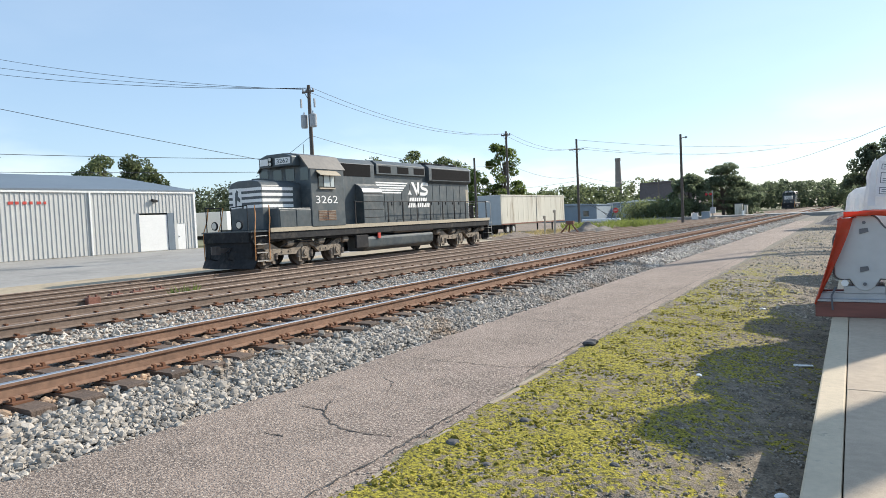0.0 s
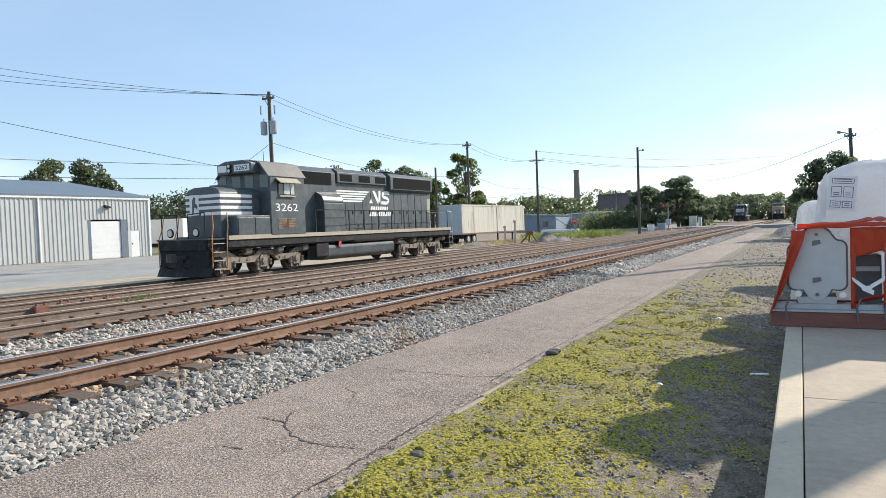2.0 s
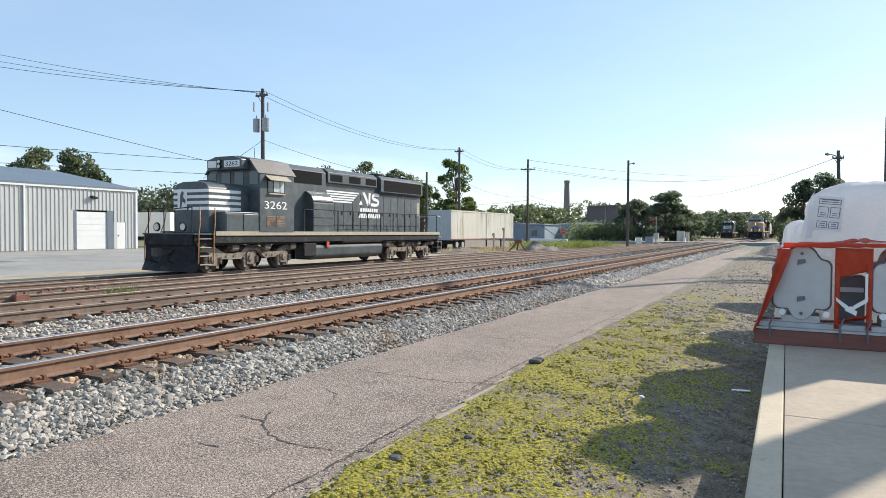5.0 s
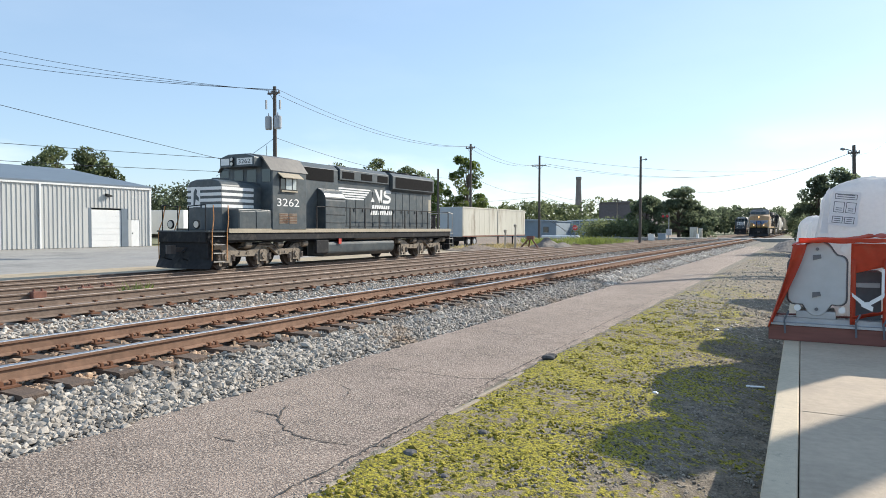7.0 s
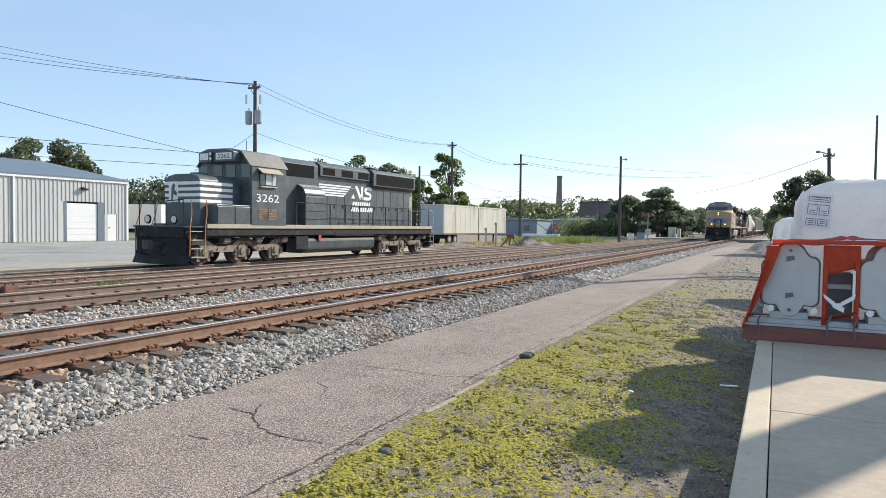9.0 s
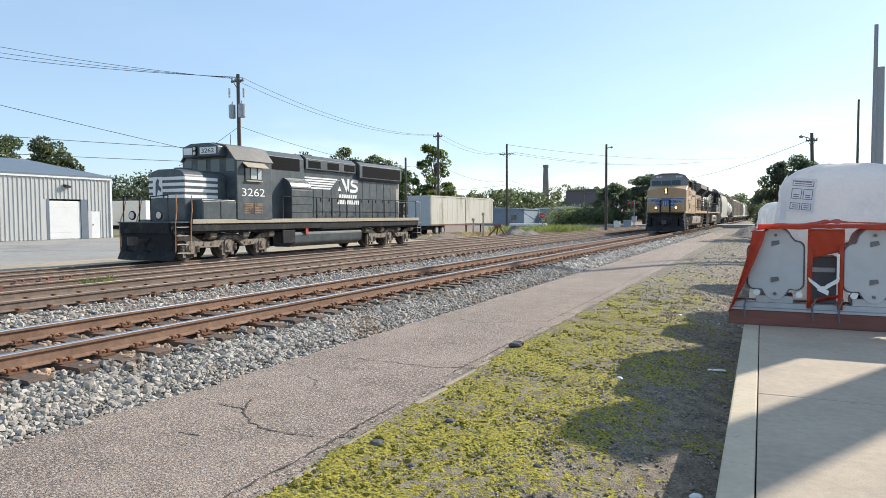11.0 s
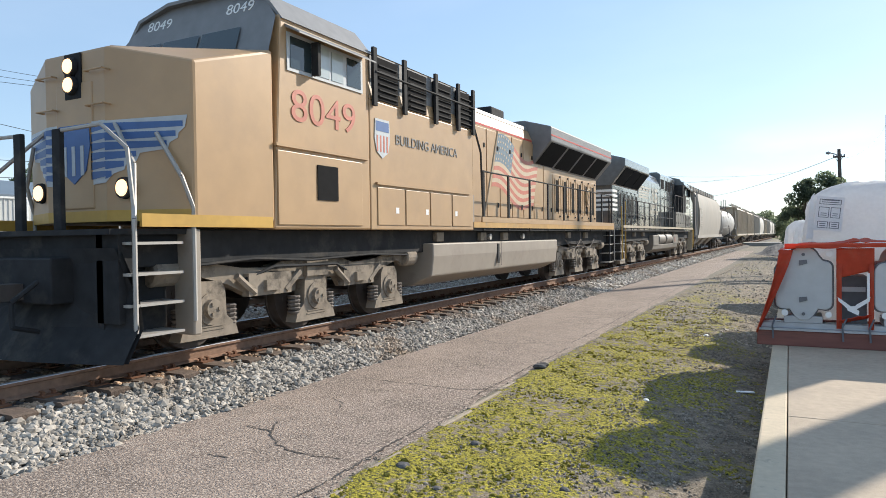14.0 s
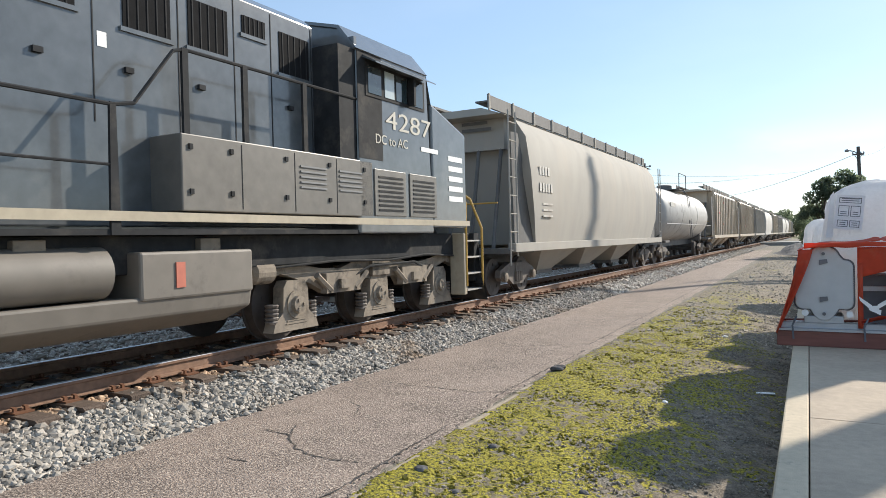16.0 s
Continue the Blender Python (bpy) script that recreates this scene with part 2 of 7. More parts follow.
# ---- building helpers ----
class B:
    """A mesh being put together from boxes, prisms, rods and lathed forms."""

    def __init__(self):
        self.v, self.f = [], []

    def poly(self, pts, faces):
        k = len(self.v)
        self.v += [tuple(p) for p in pts]
        self.f += [tuple(i + k for i in f) for f in faces]
        return self

    def box(self, x0, x1, y0, y1, z0, z1):
        return self.poly([(x0, y0, z0), (x1, y0, z0), (x1, y1, z0), (x0, y1, z0), (x0, y0, z1), (x1, y0, z1), (x1, y1, z1), (x0, y1, z1)],
                         [(0, 3, 2, 1), (4, 5, 6, 7), (0, 1, 5, 4), (1, 2, 6, 5), (2, 3, 7, 6), (3, 0, 4, 7)])

    def prism(self, pts, axis, a, b):
        """A closed outline (two coordinates a point, in the order left after axis is taken out of x, y, z) drawn out from a to b."""
        n = len(pts)
        def put(p, c):
            return {"x": (c, p[0], p[1]), "y": (p[0], c, p[1]), "z": (p[0], p[1], c)}[axis]
        area = sum(p[0] * q[1] - q[0] * p[1] for p, q in zip(pts, pts[1:] + pts[:1]))
        if (area < 0) != (axis == "y"):
            pts = pts[::-1]
        vs = [put(p, a) for p in pts] + [put(p, b) for p in pts]
        fs = [tuple(range(n))[::-1], tuple(range(n, 2 * n))] + [(i, (i + 1) % n, n + (i + 1) % n, n + i) for i in range(n)]
        return self.poly(vs, fs)

    def rod(self, p, q, r, n=8, r2=None):
        p, q = Vector(p), Vector(q)
        r2 = r if r2 is None else r2
        d = (q - p).normalized()
        u = d.orthogonal().normalized()
        w = d.cross(u)
        vs = []
        for c, rr in ((p, r), (q, r2)):
            for i in range(n):
                a = 2 * math.pi * i / n
                vs.append(c + rr * (math.cos(a) * u + math.sin(a) * w))
        fs = [tuple(range(n))[::-1], tuple(range(n, 2 * n))] + [(i, (i + 1) % n, n + (i + 1) % n, n + i) for i in range(n)]
        return self.poly(vs, fs)

    def path(self, pts, r, n=6):
        for p, q in zip(pts, pts[1:]):
            self.rod(p, q, r, n)
        return self

    def lathe(self, rings, axis="y", n=20, at=(0, 0)):
        """Rings of (place along axis, radius)."""
        vs = []
        for c, r in rings:
            for i in range(n):
                a = 2 * math.pi * i / n
                s, t = at[0] + r * math.cos(a), at[1] + r * math.sin(a)
                vs.append({"y": (s, c, t), "x": (c, s, t), "z": (s, t, c)}[axis])
        fs = [(j * n + i, (j + 1) * n + i, (j + 1) * n + (i + 1) % n, j * n + (i + 1) % n) for j in range(len(rings) - 1) for i in range(n)]
        fs += [tuple(range(n)), tuple(range((len(rings) - 1) * n, len(rings) * n))[::-1]]
        return self.poly(vs, fs)

    def mesh(self, name):
        me = bpy.data.meshes.new(name)
        me.from_pydata(self.v, [], self.f)
        bm = bmesh.new()
        bm.from_mesh(me)
        if len(bm.faces) < 4000:
            bmesh.ops.recalc_face_normals(bm, faces=bm.faces)
        bm.to_mesh(me)
        bm.free()
        return me


def part(name, b, material, parent=None, label="", bevel=0.0, smooth=False):
    """Links what b holds as one mesh, under a thing or a part if one is given."""
    me = b if isinstance(b, bpy.types.Mesh) else b.mesh(name)
    ob = new(name, me)
    if not me.materials:
        me.materials.append(M[material] if isinstance(material, str) else material)
    ob.parent = parent
    if label:
        tagged(ob, label)
    if smooth:
        me.shade_smooth()
        me.set_sharp_from_angle(angle=radians(38))
    if bevel:
        md = ob.modifiers.new("edge", "BEVEL")
        md.width, md.segments, md.limit_method = bevel, 2, "ANGLE"
    return ob


def thing(name, m, label, category, group=""):
    ob = new(name)
    ob.empty_display_size = 0.3
    ob.matrix_basis = m
    return tagged(ob, label, category, group)


def words(name, text, size, m, material, parent, width=None, depth=0.004):
    """Flat lettering; m puts its left foot in its parent's space, x along the line and y up the letters."""
    cu = bpy.data.curves.new(name, "FONT")
    cu.body, cu.size, cu.extrude = text, size, depth
    tmp = bpy.data.objects.new(name, cu)
    me = bpy.data.meshes.new_from_object(tmp)
    bpy.data.objects.remove(tmp)
    xs = [v.co.x for v in me.vertices]
    ys = [v.co.y for v in me.vertices]
    kx = (width / (max(xs) - min(xs))) if width else 1
    ky = size / max(1e-6, max(ys) - min(ys))
    for v in me.vertices:
        v.co.x, v.co.y = (v.co.x - min(xs)) * kx, (v.co.y - min(ys)) * ky
    me.materials.clear()
    me.materials.append(M[material])
    ob = new(name, me)
    ob.parent = parent
    ob.matrix_basis = m
    return ob


SIDE = Matrix(((0, 0, 1, 0), (1, 0, 0, 0), (0, 1, 0, 0), (0, 0, 0, 1)))   # letters on a wall that faces +x, read along +y
FRONT = Matrix(((1, 0, 0, 0), (0, 0, -1, 0), (0, 1, 0, 0), (0, 0, 0, 1)))  # letters on a wall that faces -y, read along +x


def at_side(x, y, z):
    return Matrix.Translation((x, y, z)) @ SIDE


def at_front(x, y, z):
    return Matrix.Translation((x, y, z)) @ FRONT


# ---- ground ----
def smooth_step(a, b, x):
    t = min(1, max(0, (x - a) / (b - a)))
    return t * t * (3 - 2 * t)


PROFILE = [(-400, -0.2), (-60, -0.2), (-41, -0.18), (-30, -0.42), (-21.5, -0.54), (-20, -0.55), (-17.2, -0.56), (-16, -0.56), (-13, -0.56), (-11.2, -0.42), (-10.8, -0.38),
           (-8.2, -0.38), (-7, -0.26), (-6.6, -0.23), (-3.8, -0.23), (-3.2, -0.31), (-2.7, -0.30), (-2.2, -0.24), (0.20, -0.24), (0.52, -0.275), (0.85, -0.33),
           (1.30, -0.49), (3.9, -0.49), (5.2, -0.56), (6.5, -0.74), (9.0, -0.74), (40, -0.6), (400, -0.5)]


def ground_z(x):
    for (xa, za), (xb, zb) in zip(PROFILE, PROFILE[1:]):
        if xa <= x <= xb:
            return za + (zb - za) * (x - xa) / (xb - xa)
    return -0.2


def build_ground():
    ys = [-60, -20, -8, -2, 0, 2, 4, 6, 8, 10, 13, 16, 20, 25, 30, 40, 55, 75, 100, 140, 200, 300, 500, 900, 2500]
    xs = [-2500] + [p[0] for p in PROFILE] + [2500]
    vs = [(x, y, ground_z(max(-399, min(399, x)))) for y in ys for x in xs]
    n = len(xs)
    names = ["far_ground", "lot", "dirt", "ballast_bed", "verge", "sand"]
    fs, mi = [], []
    for j in range(len(ys) - 1):
        for i in range(n - 1):
            fs.append((j * n + i, j * n + i + 1, (j + 1) * n + i + 1, (j + 1) * n + i))
            c, y = (xs[i] + xs[i + 1]) / 2, (ys[j] + ys[j + 1]) / 2
            mi.append(0 if c < -45 or y > 200 or c > 60 else 1 if c < -21 and y < 55 else 5 if c < -16.5 and y < 60 else 2 if c < -3.3 else 3 if c < 1.3 else 4)
    me = bpy.data.meshes.new("ground")
    me.from_pydata(vs, [], fs)
    for k in names:
        me.materials.append(M[k])
    me.polygons.foreach_set("material_index", mi)
    tagged(new("ground", me), "level railway yard ground of dirt, gravel and pale asphalt", "ground", kind="structure")


build_ground()


# ---- tracks ----
MAIN, SECOND, THIRD, FOURTH = (-0.7525, 0.0), (-5.2, 0.0), (-9.5, -0.15), (-14.6, -0.33)
RAIL = [(-0.070, -0.172), (0.070, -0.172), (0.070, -0.162), (0.013, -0.142), (0.009, -0.05), (0.034, -0.038), (0.036, -0.008), (-0.036, -0.008),
        (-0.034, -0.038), (-0.009, -0.05), (-0.013, -0.142), (-0.070, -0.162)]
HEAD = [(-0.036, -0.0085), (0.036, -0.0085), (0.034, -0.001), (0.024, 0.0), (-0.024, 0.0), (-0.034, -0.001)]


def track(label, where, y0, y1, ties, joined, head="rail_head", step=0.5):
    x, z = where
    t = thing("railway_track", pose(x, 0, z), label, "railway track", "tracks of the yard")
    for s in (0.7525, -0.7525):
        r = part("rail", B().prism([(p[0] + s, p[1]) for p in RAIL], "y", y0, y1), "rail_rust" if head == "rail_head" else "rail_brown", t)
        part("rail_head", B().prism([(p[0] + s, p[1]) for p in HEAD], "y", y0, y1), head, r, "worn bright rail head")
    rng = random.Random(int(-x * 10) + 3)
    shared = None
    for k in range(ties):
        if shared is None:
            b = B()
            b.prism([(-1.30, -0.36), (1.30, -0.36), (1.30, -0.205), (1.27, -0.190), (-1.27, -0.190), (-1.30, -0.205)], "y", -0.115, 0.115)
            shared = b.mesh("tie")
            shared.materials.append(M["tie"])
            pb = B()
            for s in (0.0,):
                pb.box(s - 0.19, s + 0.19, -0.095, 0.095, -0.190, -0.172)
                for sx in (-0.115, 0.115):
                    for sy in (-0.055, 0.055):
                        pb.box(s + sx - 0.016, s + sx + 0.016, sy - 0.016, sy + 0.016, -0.175, -0.135)
                        pb.box(s + sx * 0.82 - 0.02, s + sx * 0.82 + 0.02, sy - 0.018, sy + 0.018, -0.143, -0.128)
            plates = pb.mesh("tie_plate")
            plates.materials.append(M["spike"])
        o = part("tie", shared, "tie", t)
        o.matrix_basis = pose(rng.uniform(-0.06, 0.06), y0 + 0.4 + k * step + rng.uniform(-0.03, 0.03), rng.uniform(-0.012, 0.004), rz=rng.uniform(-1.2, 1.2))
        for s in (0.7525, -0.7525):
            pl = part("tie_plate", plates, "spike", t)
            pl.matrix_basis = pose(s, o.matrix_basis.translation.y, 0)
    if joined:
        b, c = B(), B()
        for k in range(joined):
            y = y0 + 0.4 + (ties + k) * step
            dx = rng.uniform(-0.06, 0.06)
            b.box(-1.3 + dx, 1.3 + dx, y - 0.11, y + 0.11, -0.36, -0.192)
            for s in (0.7525, -0.7525):
                c.box(s - 0.19, s + 0.19, y - 0.09, y + 0.09, -0.193, -0.168)
                c.box(s - 0.12, s + 0.12, y - 0.02, y + 0.02, -0.17, -0.135)
        tagged(part("tie_run", b, "tie", t), "row of weathered ties farther along", kind="stuff")
        tagged(part("plate_run", c, "spike", t), "row of rusty tie plates farther along", kind="stuff")
    return t


def stones():
    """Crushed granite ballast, thousands of small faceted stones joined."""
    rng = np.random.default_rng(5)
    phi = (1 + 5 ** 0.5) / 2
    ico = np.array([(-1, phi, 0), (1, phi, 0), (-1, -phi, 0), (1, -phi, 0), (0, -1, phi), (0, 1, phi), (0, -1, -phi), (0, 1, -phi), (phi, 0, -1), (phi, 0, 1), (-phi, 0, -1), (-phi, 0, 1)]) / 1.9
    tri = np.array([(0, 11, 5), (0, 5, 1), (0, 1, 7), (0, 7, 10), (0, 10, 11), (1, 5, 9), (5, 11, 4), (11, 10, 2), (10, 7, 6), (7, 1, 8), (3, 9, 4), (3, 4, 2), (3, 2, 6), (3, 6, 8), (3, 8, 9), (4, 9, 5), (2, 4, 11), (6, 2, 10), (8, 6, 7), (9, 8, 1)])

    def scatter(name, label, x0, x1, y0, y1, count, size, bury, material, edge=0.0, clear=False, category="ballast"):
        x = rng.uniform(x0, x1, count)
        y = y0 + (y1 - y0) * rng.uniform(0, 1, count) ** 1.35
        if edge:
            x = np.where(x > x1 - edge, x - rng.uniform(0, edge, count) * rng.uniform(0, 1.6, count), x)
        if clear:   # keep the tops of the ties free
            off = (y + 3.6 + 0.25) % 0.5 - 0.25
            y = np.where(np.abs(off) < 0.14, y + np.where(off < 0, -1, 1) * rng.uniform(0.10, 0.16, count), y)
        gz = np.interp(x, [p[0] for p in PROFILE], [p[1] for p in PROFILE])
        s = size * rng.lognormal(0, 0.32, count) * 0.5
        v = ico[None] * s[:, None, None] * rng.uniform(0.62, 1.3, (count, 12, 1)) * rng.uniform(0.55, 1.25, (count, 1, 3))
        a = rng.uniform(0, 6.28, count)
        ca, sa = np.cos(a)[:, None], np.sin(a)[:, None]
        v = np.stack([v[..., 0] * ca - v[..., 1] * sa, v[..., 0] * sa + v[..., 1] * ca, v[..., 2] * 0.8], -1)
        v += np.stack([x, y, gz + s * bury + rng.uniform(0, 0.3, count) * s], -1)[:, None, :]
        f = tri[None] + (np.arange(count) * 12)[:, None, None]
        me = bpy.data.meshes.new(name)
        me.vertices.add(count * 12)
        me.vertices.foreach_set("co", v.reshape(-1).astype(np.float32))
        me.loops.add(count * 60)
        me.loops.foreach_set("vertex_index", f.reshape(-1).astype(np.int32))
        me.polygons.add(count * 20)
        me.polygons.foreach_set("loop_start", np.arange(count * 20, dtype=np.int32) * 3)
        me.update(calc_edges=True)
        me.shade_flat()
        me.materials.append(M[material])
        tagged(new(name, me), label, category, kind="stuff")

    scatter("ballast_shoulder", "grey crushed granite ballast shoulder beside the main track", 0.56, 1.42, 0.5, 26, 30000, 0.050, 0.35, "stone", 0.3)
    scatter("ballast_shoulder", "grey crushed granite ballast shoulder farther along", 0.5, 1.4, 20, 75, 7000, 0.085, 0.3, "stone", 0.3)
    scatter("stained_ballast", "rust-stained ballast along the ends of the ties", 0.10, 0.40, 0.5, 40, 4500, 0.045, 0.3, "rusty_stone", clear=True)
    scatter("stained_ballast", "brownish ballast half covering the ends of the ties", 0.36, 0.66, 0.5, 40, 6500, 0.048, 0.75, "stone")
    scatter("ballast_crib", "grey and rusty ballast between the main rails", -1.42, -0.08, 0.5, 40, 9000, 0.050, 0.2, "rusty_stone", clear=True)
    scatter("ballast_bank", "pale ballast between the two main tracks", -4.3, -1.62, 1.5, 45, 18000, 0.058, 0.25, "stone")
    scatter("ballast_bank", "pale ballast farther along between the tracks", -4.2, -1.62, 40, 110, 5000, 0.11, 0.25, "stone")
    scatter("loose_gravel", "loose grit strewn thinly over the moss", 3.62, 5.4, 1.0, 17, 8000, 0.015, 0.6, "grit", category="gravel")
    scatter("loose_gravel", "loose gravel strewn beside the dock", 5.0, 6.6, 1.0, 17, 17000, 0.021, 0.6, "grit", category="gravel")
    scatter("loose_gravel", "loose gravel farther along the verge", 3.8, 7.0, 12, 60, 4500, 0.05, 0.2, "grit", category="gravel")
    scatter("moss_cushion", "low cushions of yellow-green moss on the verge", 3.85, 5.3, 1.0, 17, 8500, 0.034, 0.10, "moss", category="moss")


# ---- train positions ----
TRAIN = [(t, 2.6 + 17.45 * (14.0 - t)) for t in (0.0, 4.0, 8.0, 12.0, 14.0, 16.0)]


# ---- rolling stock ----
def side_text(s, x, y, z):
    """Lettering on the side s (+1 or -1) of a vehicle."""
    if s > 0:
        return at_side(x, y, z)
    return Matrix.Translation((-x, y, z)) @ Matrix(((0, 0, -1, 0), (-1, 0, 0, 0), (0, 1, 0, 0), (0, 0, 0, 1)))


SHARED = {}


def shared(key, make, material):
    if key not in SHARED:
        SHARED[key] = make().mesh(key)
        SHARED[key].materials.append(M[material])
    return SHARED[key]


def wheelset(r):
    b = B()
    for s in (0.7525, -0.7525):
        a, c = s - 0.07, s + 0.065
        i = 0.09 if s > 0 else -0.09
        b.lathe([(a, r if s > 0 else r - 0.005), (c, r - 0.005 if s > 0 else r)], "x", 28)
        b.lathe([(s - i - 0.012, r + 0.026), (s - i + 0.012, r + 0.026)], "x", 28)
    b.rod((-0.75, 0, 0), (0.75, 0, 0), 0.09, 10)
    for k in range(8):
        a = k * math.pi / 4
        for s in (0.822, -0.822):
            b.box(s - 0.006, s + 0.006, 0.30 * math.cos(a) - 0.04, 0.30 * math.cos(a) + 0.04, 0.30 * math.sin(a) - 0.04, 0.30 * math.sin(a) + 0.04)
    return b


WHEELS = []


def loco_truck(parent, yc, material, r=0.52, ge=True):
    t = part("truck", shared("truck_frame_ge" if ge else "truck_frame_emd", lambda: truck_frame(ge), material), material, parent)
    t.matrix_basis = pose(0, yc, 0)
    for k in (-2.07, 0, 2.07):
        w = part("wheelset", shared("wheelset_loco", lambda: wheelset(r), "wheel"), "wheel", t)
        w.matrix_basis = pose(0, k, r)
        WHEELS.append((w, pose(0, k, r), r))
        for s in (1, -1):
            j = part("journal_box", shared("journal_ge" if ge else "journal_emd", lambda: journal(ge), material), material, t)
            j.matrix_basis = pose(0, k, r) if s > 0 else pose(0, k, r, rz=180)
            for q in (-0.40, 0.40):
                sp = part("spring", shared("coil_spring", coil, "truck_dark"), "truck_dark", t)
                sp.matrix_basis = pose(s * 1.08, k + q, 0.44 if ge else 0.5)
    for s in (1, -1):
        for k in (-2.75, 2.75) if ge else (-2.6, -0.95, 0.95, 2.6):
            c = part("brake_cylinder", shared("brake_cyl", lambda: B().lathe([(-0.2, 0.13), (-0.17, 0.16), (0.15, 0.16), (0.2, 0.1)], "y", 16), material), material, t)
            c.matrix_basis = pose(s * 1.13, k, 1.0 if ge else 0.98)
        b = B().path([(s * 1.25, -2.7, 1.05), (s * 1.28, -1.4, 1.12), (s * 1.28, -0.2, 1.06), (s * 1.28, 1.3, 1.1), (s * 1.25, 2.7, 1.05)], 0.018)
        part("air_pipe", b, "frame", t)
        b = B().path([(s * 1.2, -1.5, 0.85), (s * 1.26, -1.0, 1.0), (s * 1.26, 0.4, 0.98), (s * 1.2, 0.9, 0.8)], 0.022)
        part("brake_pipe", b, "frame", t)
    return t


def truck_frame(ge):
    b = B()
    for s in (1, -1):
        x0, x1 = sorted((s * 0.98, s * 1.14))
        if ge:
            pts = [(-2.75, 0.86), (-2.35, 0.96), (-1.75, 0.80), (-1.35, 0.62), (-0.75, 0.60), (-0.6, 0.78), (0.6, 0.78), (0.75, 0.60), (1.35, 0.62), (1.75, 0.80),
                   (2.35, 0.96), (2.75, 0.86), (2.75, 1.0), (2.3, 1.12), (1.5, 1.0), (1.0, 0.98), (0.7, 1.06), (-0.7, 1.06), (-1.0, 0.98), (-1.5, 1.0), (-2.3, 1.12), (-2.75, 1.0)]
            b.prism(pts, "x", x0, x1)
            for k in (-1.05, 1.05):
                b.box(min(s * 1.12, s * 1.24), max(s * 1.12, s * 1.24), k - 0.42, k + 0.42, 0.62, 0.92)
                b.box(min(s * 1.14, s * 1.30), max(s * 1.14, s * 1.30), k - 0.14, k + 0.14, 0.68, 0.82)
                b.rod((s * 1.22, k - 0.62, 0.9), (s * 1.22, k - 0.30, 0.66), 0.05, 6)
                b.rod((s * 1.22, k + 0.62, 0.9), (s * 1.22, k + 0.30, 0.66), 0.05, 6)
            b.box(min(s * 1.12, s * 1.22), max(s * 1.12, s * 1.22), -0.25, 0.25, 0.82, 1.15)
        else:
            pts = [(-2.6, 0.92), (-2.2, 0.72), (-1.65, 0.52), (-0.55, 0.50), (-0.3, 0.72), (-0.1, 0.84), (0.3, 0.86), (0.6, 0.72), (0.9, 0.5), (1.6, 0.54), (2.1, 0.78), (2.6, 0.95),
                   (2.6, 1.06), (2.0, 1.0), (1.6, 0.78), (1.25, 0.76), (0.8, 0.95), (0.3, 1.06), (-0.2, 1.04), (-0.55, 0.8), (-1.0, 0.74), (-1.5, 0.78), (-2.0, 1.02), (-2.6, 1.04)]
            b.prism(pts, "x", x0, x1)
            for k in (-1.35, -0.95, 1.0, 1.35):
                b.rod((s * 1.12, k, 0.64), (s * 1.17, k, 0.64), 0.05, 10)
    b.box(-1.0, 1.0, -0.5, 0.5, 0.6, 1.0)
    return b


def journal(ge):
    b = B()
    if ge:
        b.prism([(-0.47, -0.36), (0.47, -0.36), (0.42, -0.22), (0.27, -0.10), (0.25, 0.24), (0.18, 0.34), (-0.18, 0.34), (-0.25, 0.24), (-0.27, -0.10), (-0.42, -0.22)], "x", 0.98, 1.17)
        b.lathe([(1.16, 0.20), (1.19, 0.20)], "x", 20)
        b.lathe([(1.18, 0.13), (1.25, 0.12)], "x", 16)
        for k in range(3):
            a = k * 2.1
            b.box(1.25, 1.268, 0.07 * math.cos(a) - 0.02, 0.07 * math.cos(a) + 0.02, 0.07 * math.sin(a) - 0.02, 0.07 * math.sin(a) + 0.02)
        b.box(1.165, 1.18, -0.22, 0.22, -0.265, -0.25)
        b.box(1.165, 1.18, -0.2, 0.2, -0.225, -0.21)
    else:
        b.prism([(-0.20, -0.24), (0.20, -0.24), (0.22, 0.2), (0.14, 0.27), (-0.14, 0.27), (-0.22, 0.2)], "x", 0.98, 1.15)
        b.lathe([(1.15, 0.15), (1.2, 0.13)], "x", 16)
        b.box(1.0, 1.1, -0.34, -0.2, -0.36, 0.2)
        b.box(1.0, 1.1, 0.2, 0.34, -0.36, 0.2)
    return b


def coil():
    b = B()
    n = 5
    for k in range(n):
        b.lathe([(k * 0.055 - 0.16, 0.085), (k * 0.055 - 0.13, 0.1), (k * 0.055 - 0.115, 0.085)], "z", 10)
    return b


def handrail(parent, s, x, y0, y1, z0, z1, n, material, lower=False, w=0.055):
    """Walkway rail with n posts, each post a part."""
    r = part("handrail", B().path([(s * x, y0, z1), (s * x, y1, z1)], 0.021), material, parent)
    if lower:
        part("lower_rail", B().path([(s * x, y0, (z0 + z1) / 2), (s * x, y1, (z0 + z1) / 2)], 0.015), material, parent)
    for k in range(n):
        y = y0 + (y1 - y0) * k / (n - 1)
        part("handrail_post", B().prism([(y - w, z0 - 0.1), (y + w, z0 - 0.1), (y + w * 0.6, z1 + 0.02), (y - w * 0.6, z1 + 0.02)], "x", s * x - 0.018, s * x + 0.018), material, parent)
    return r


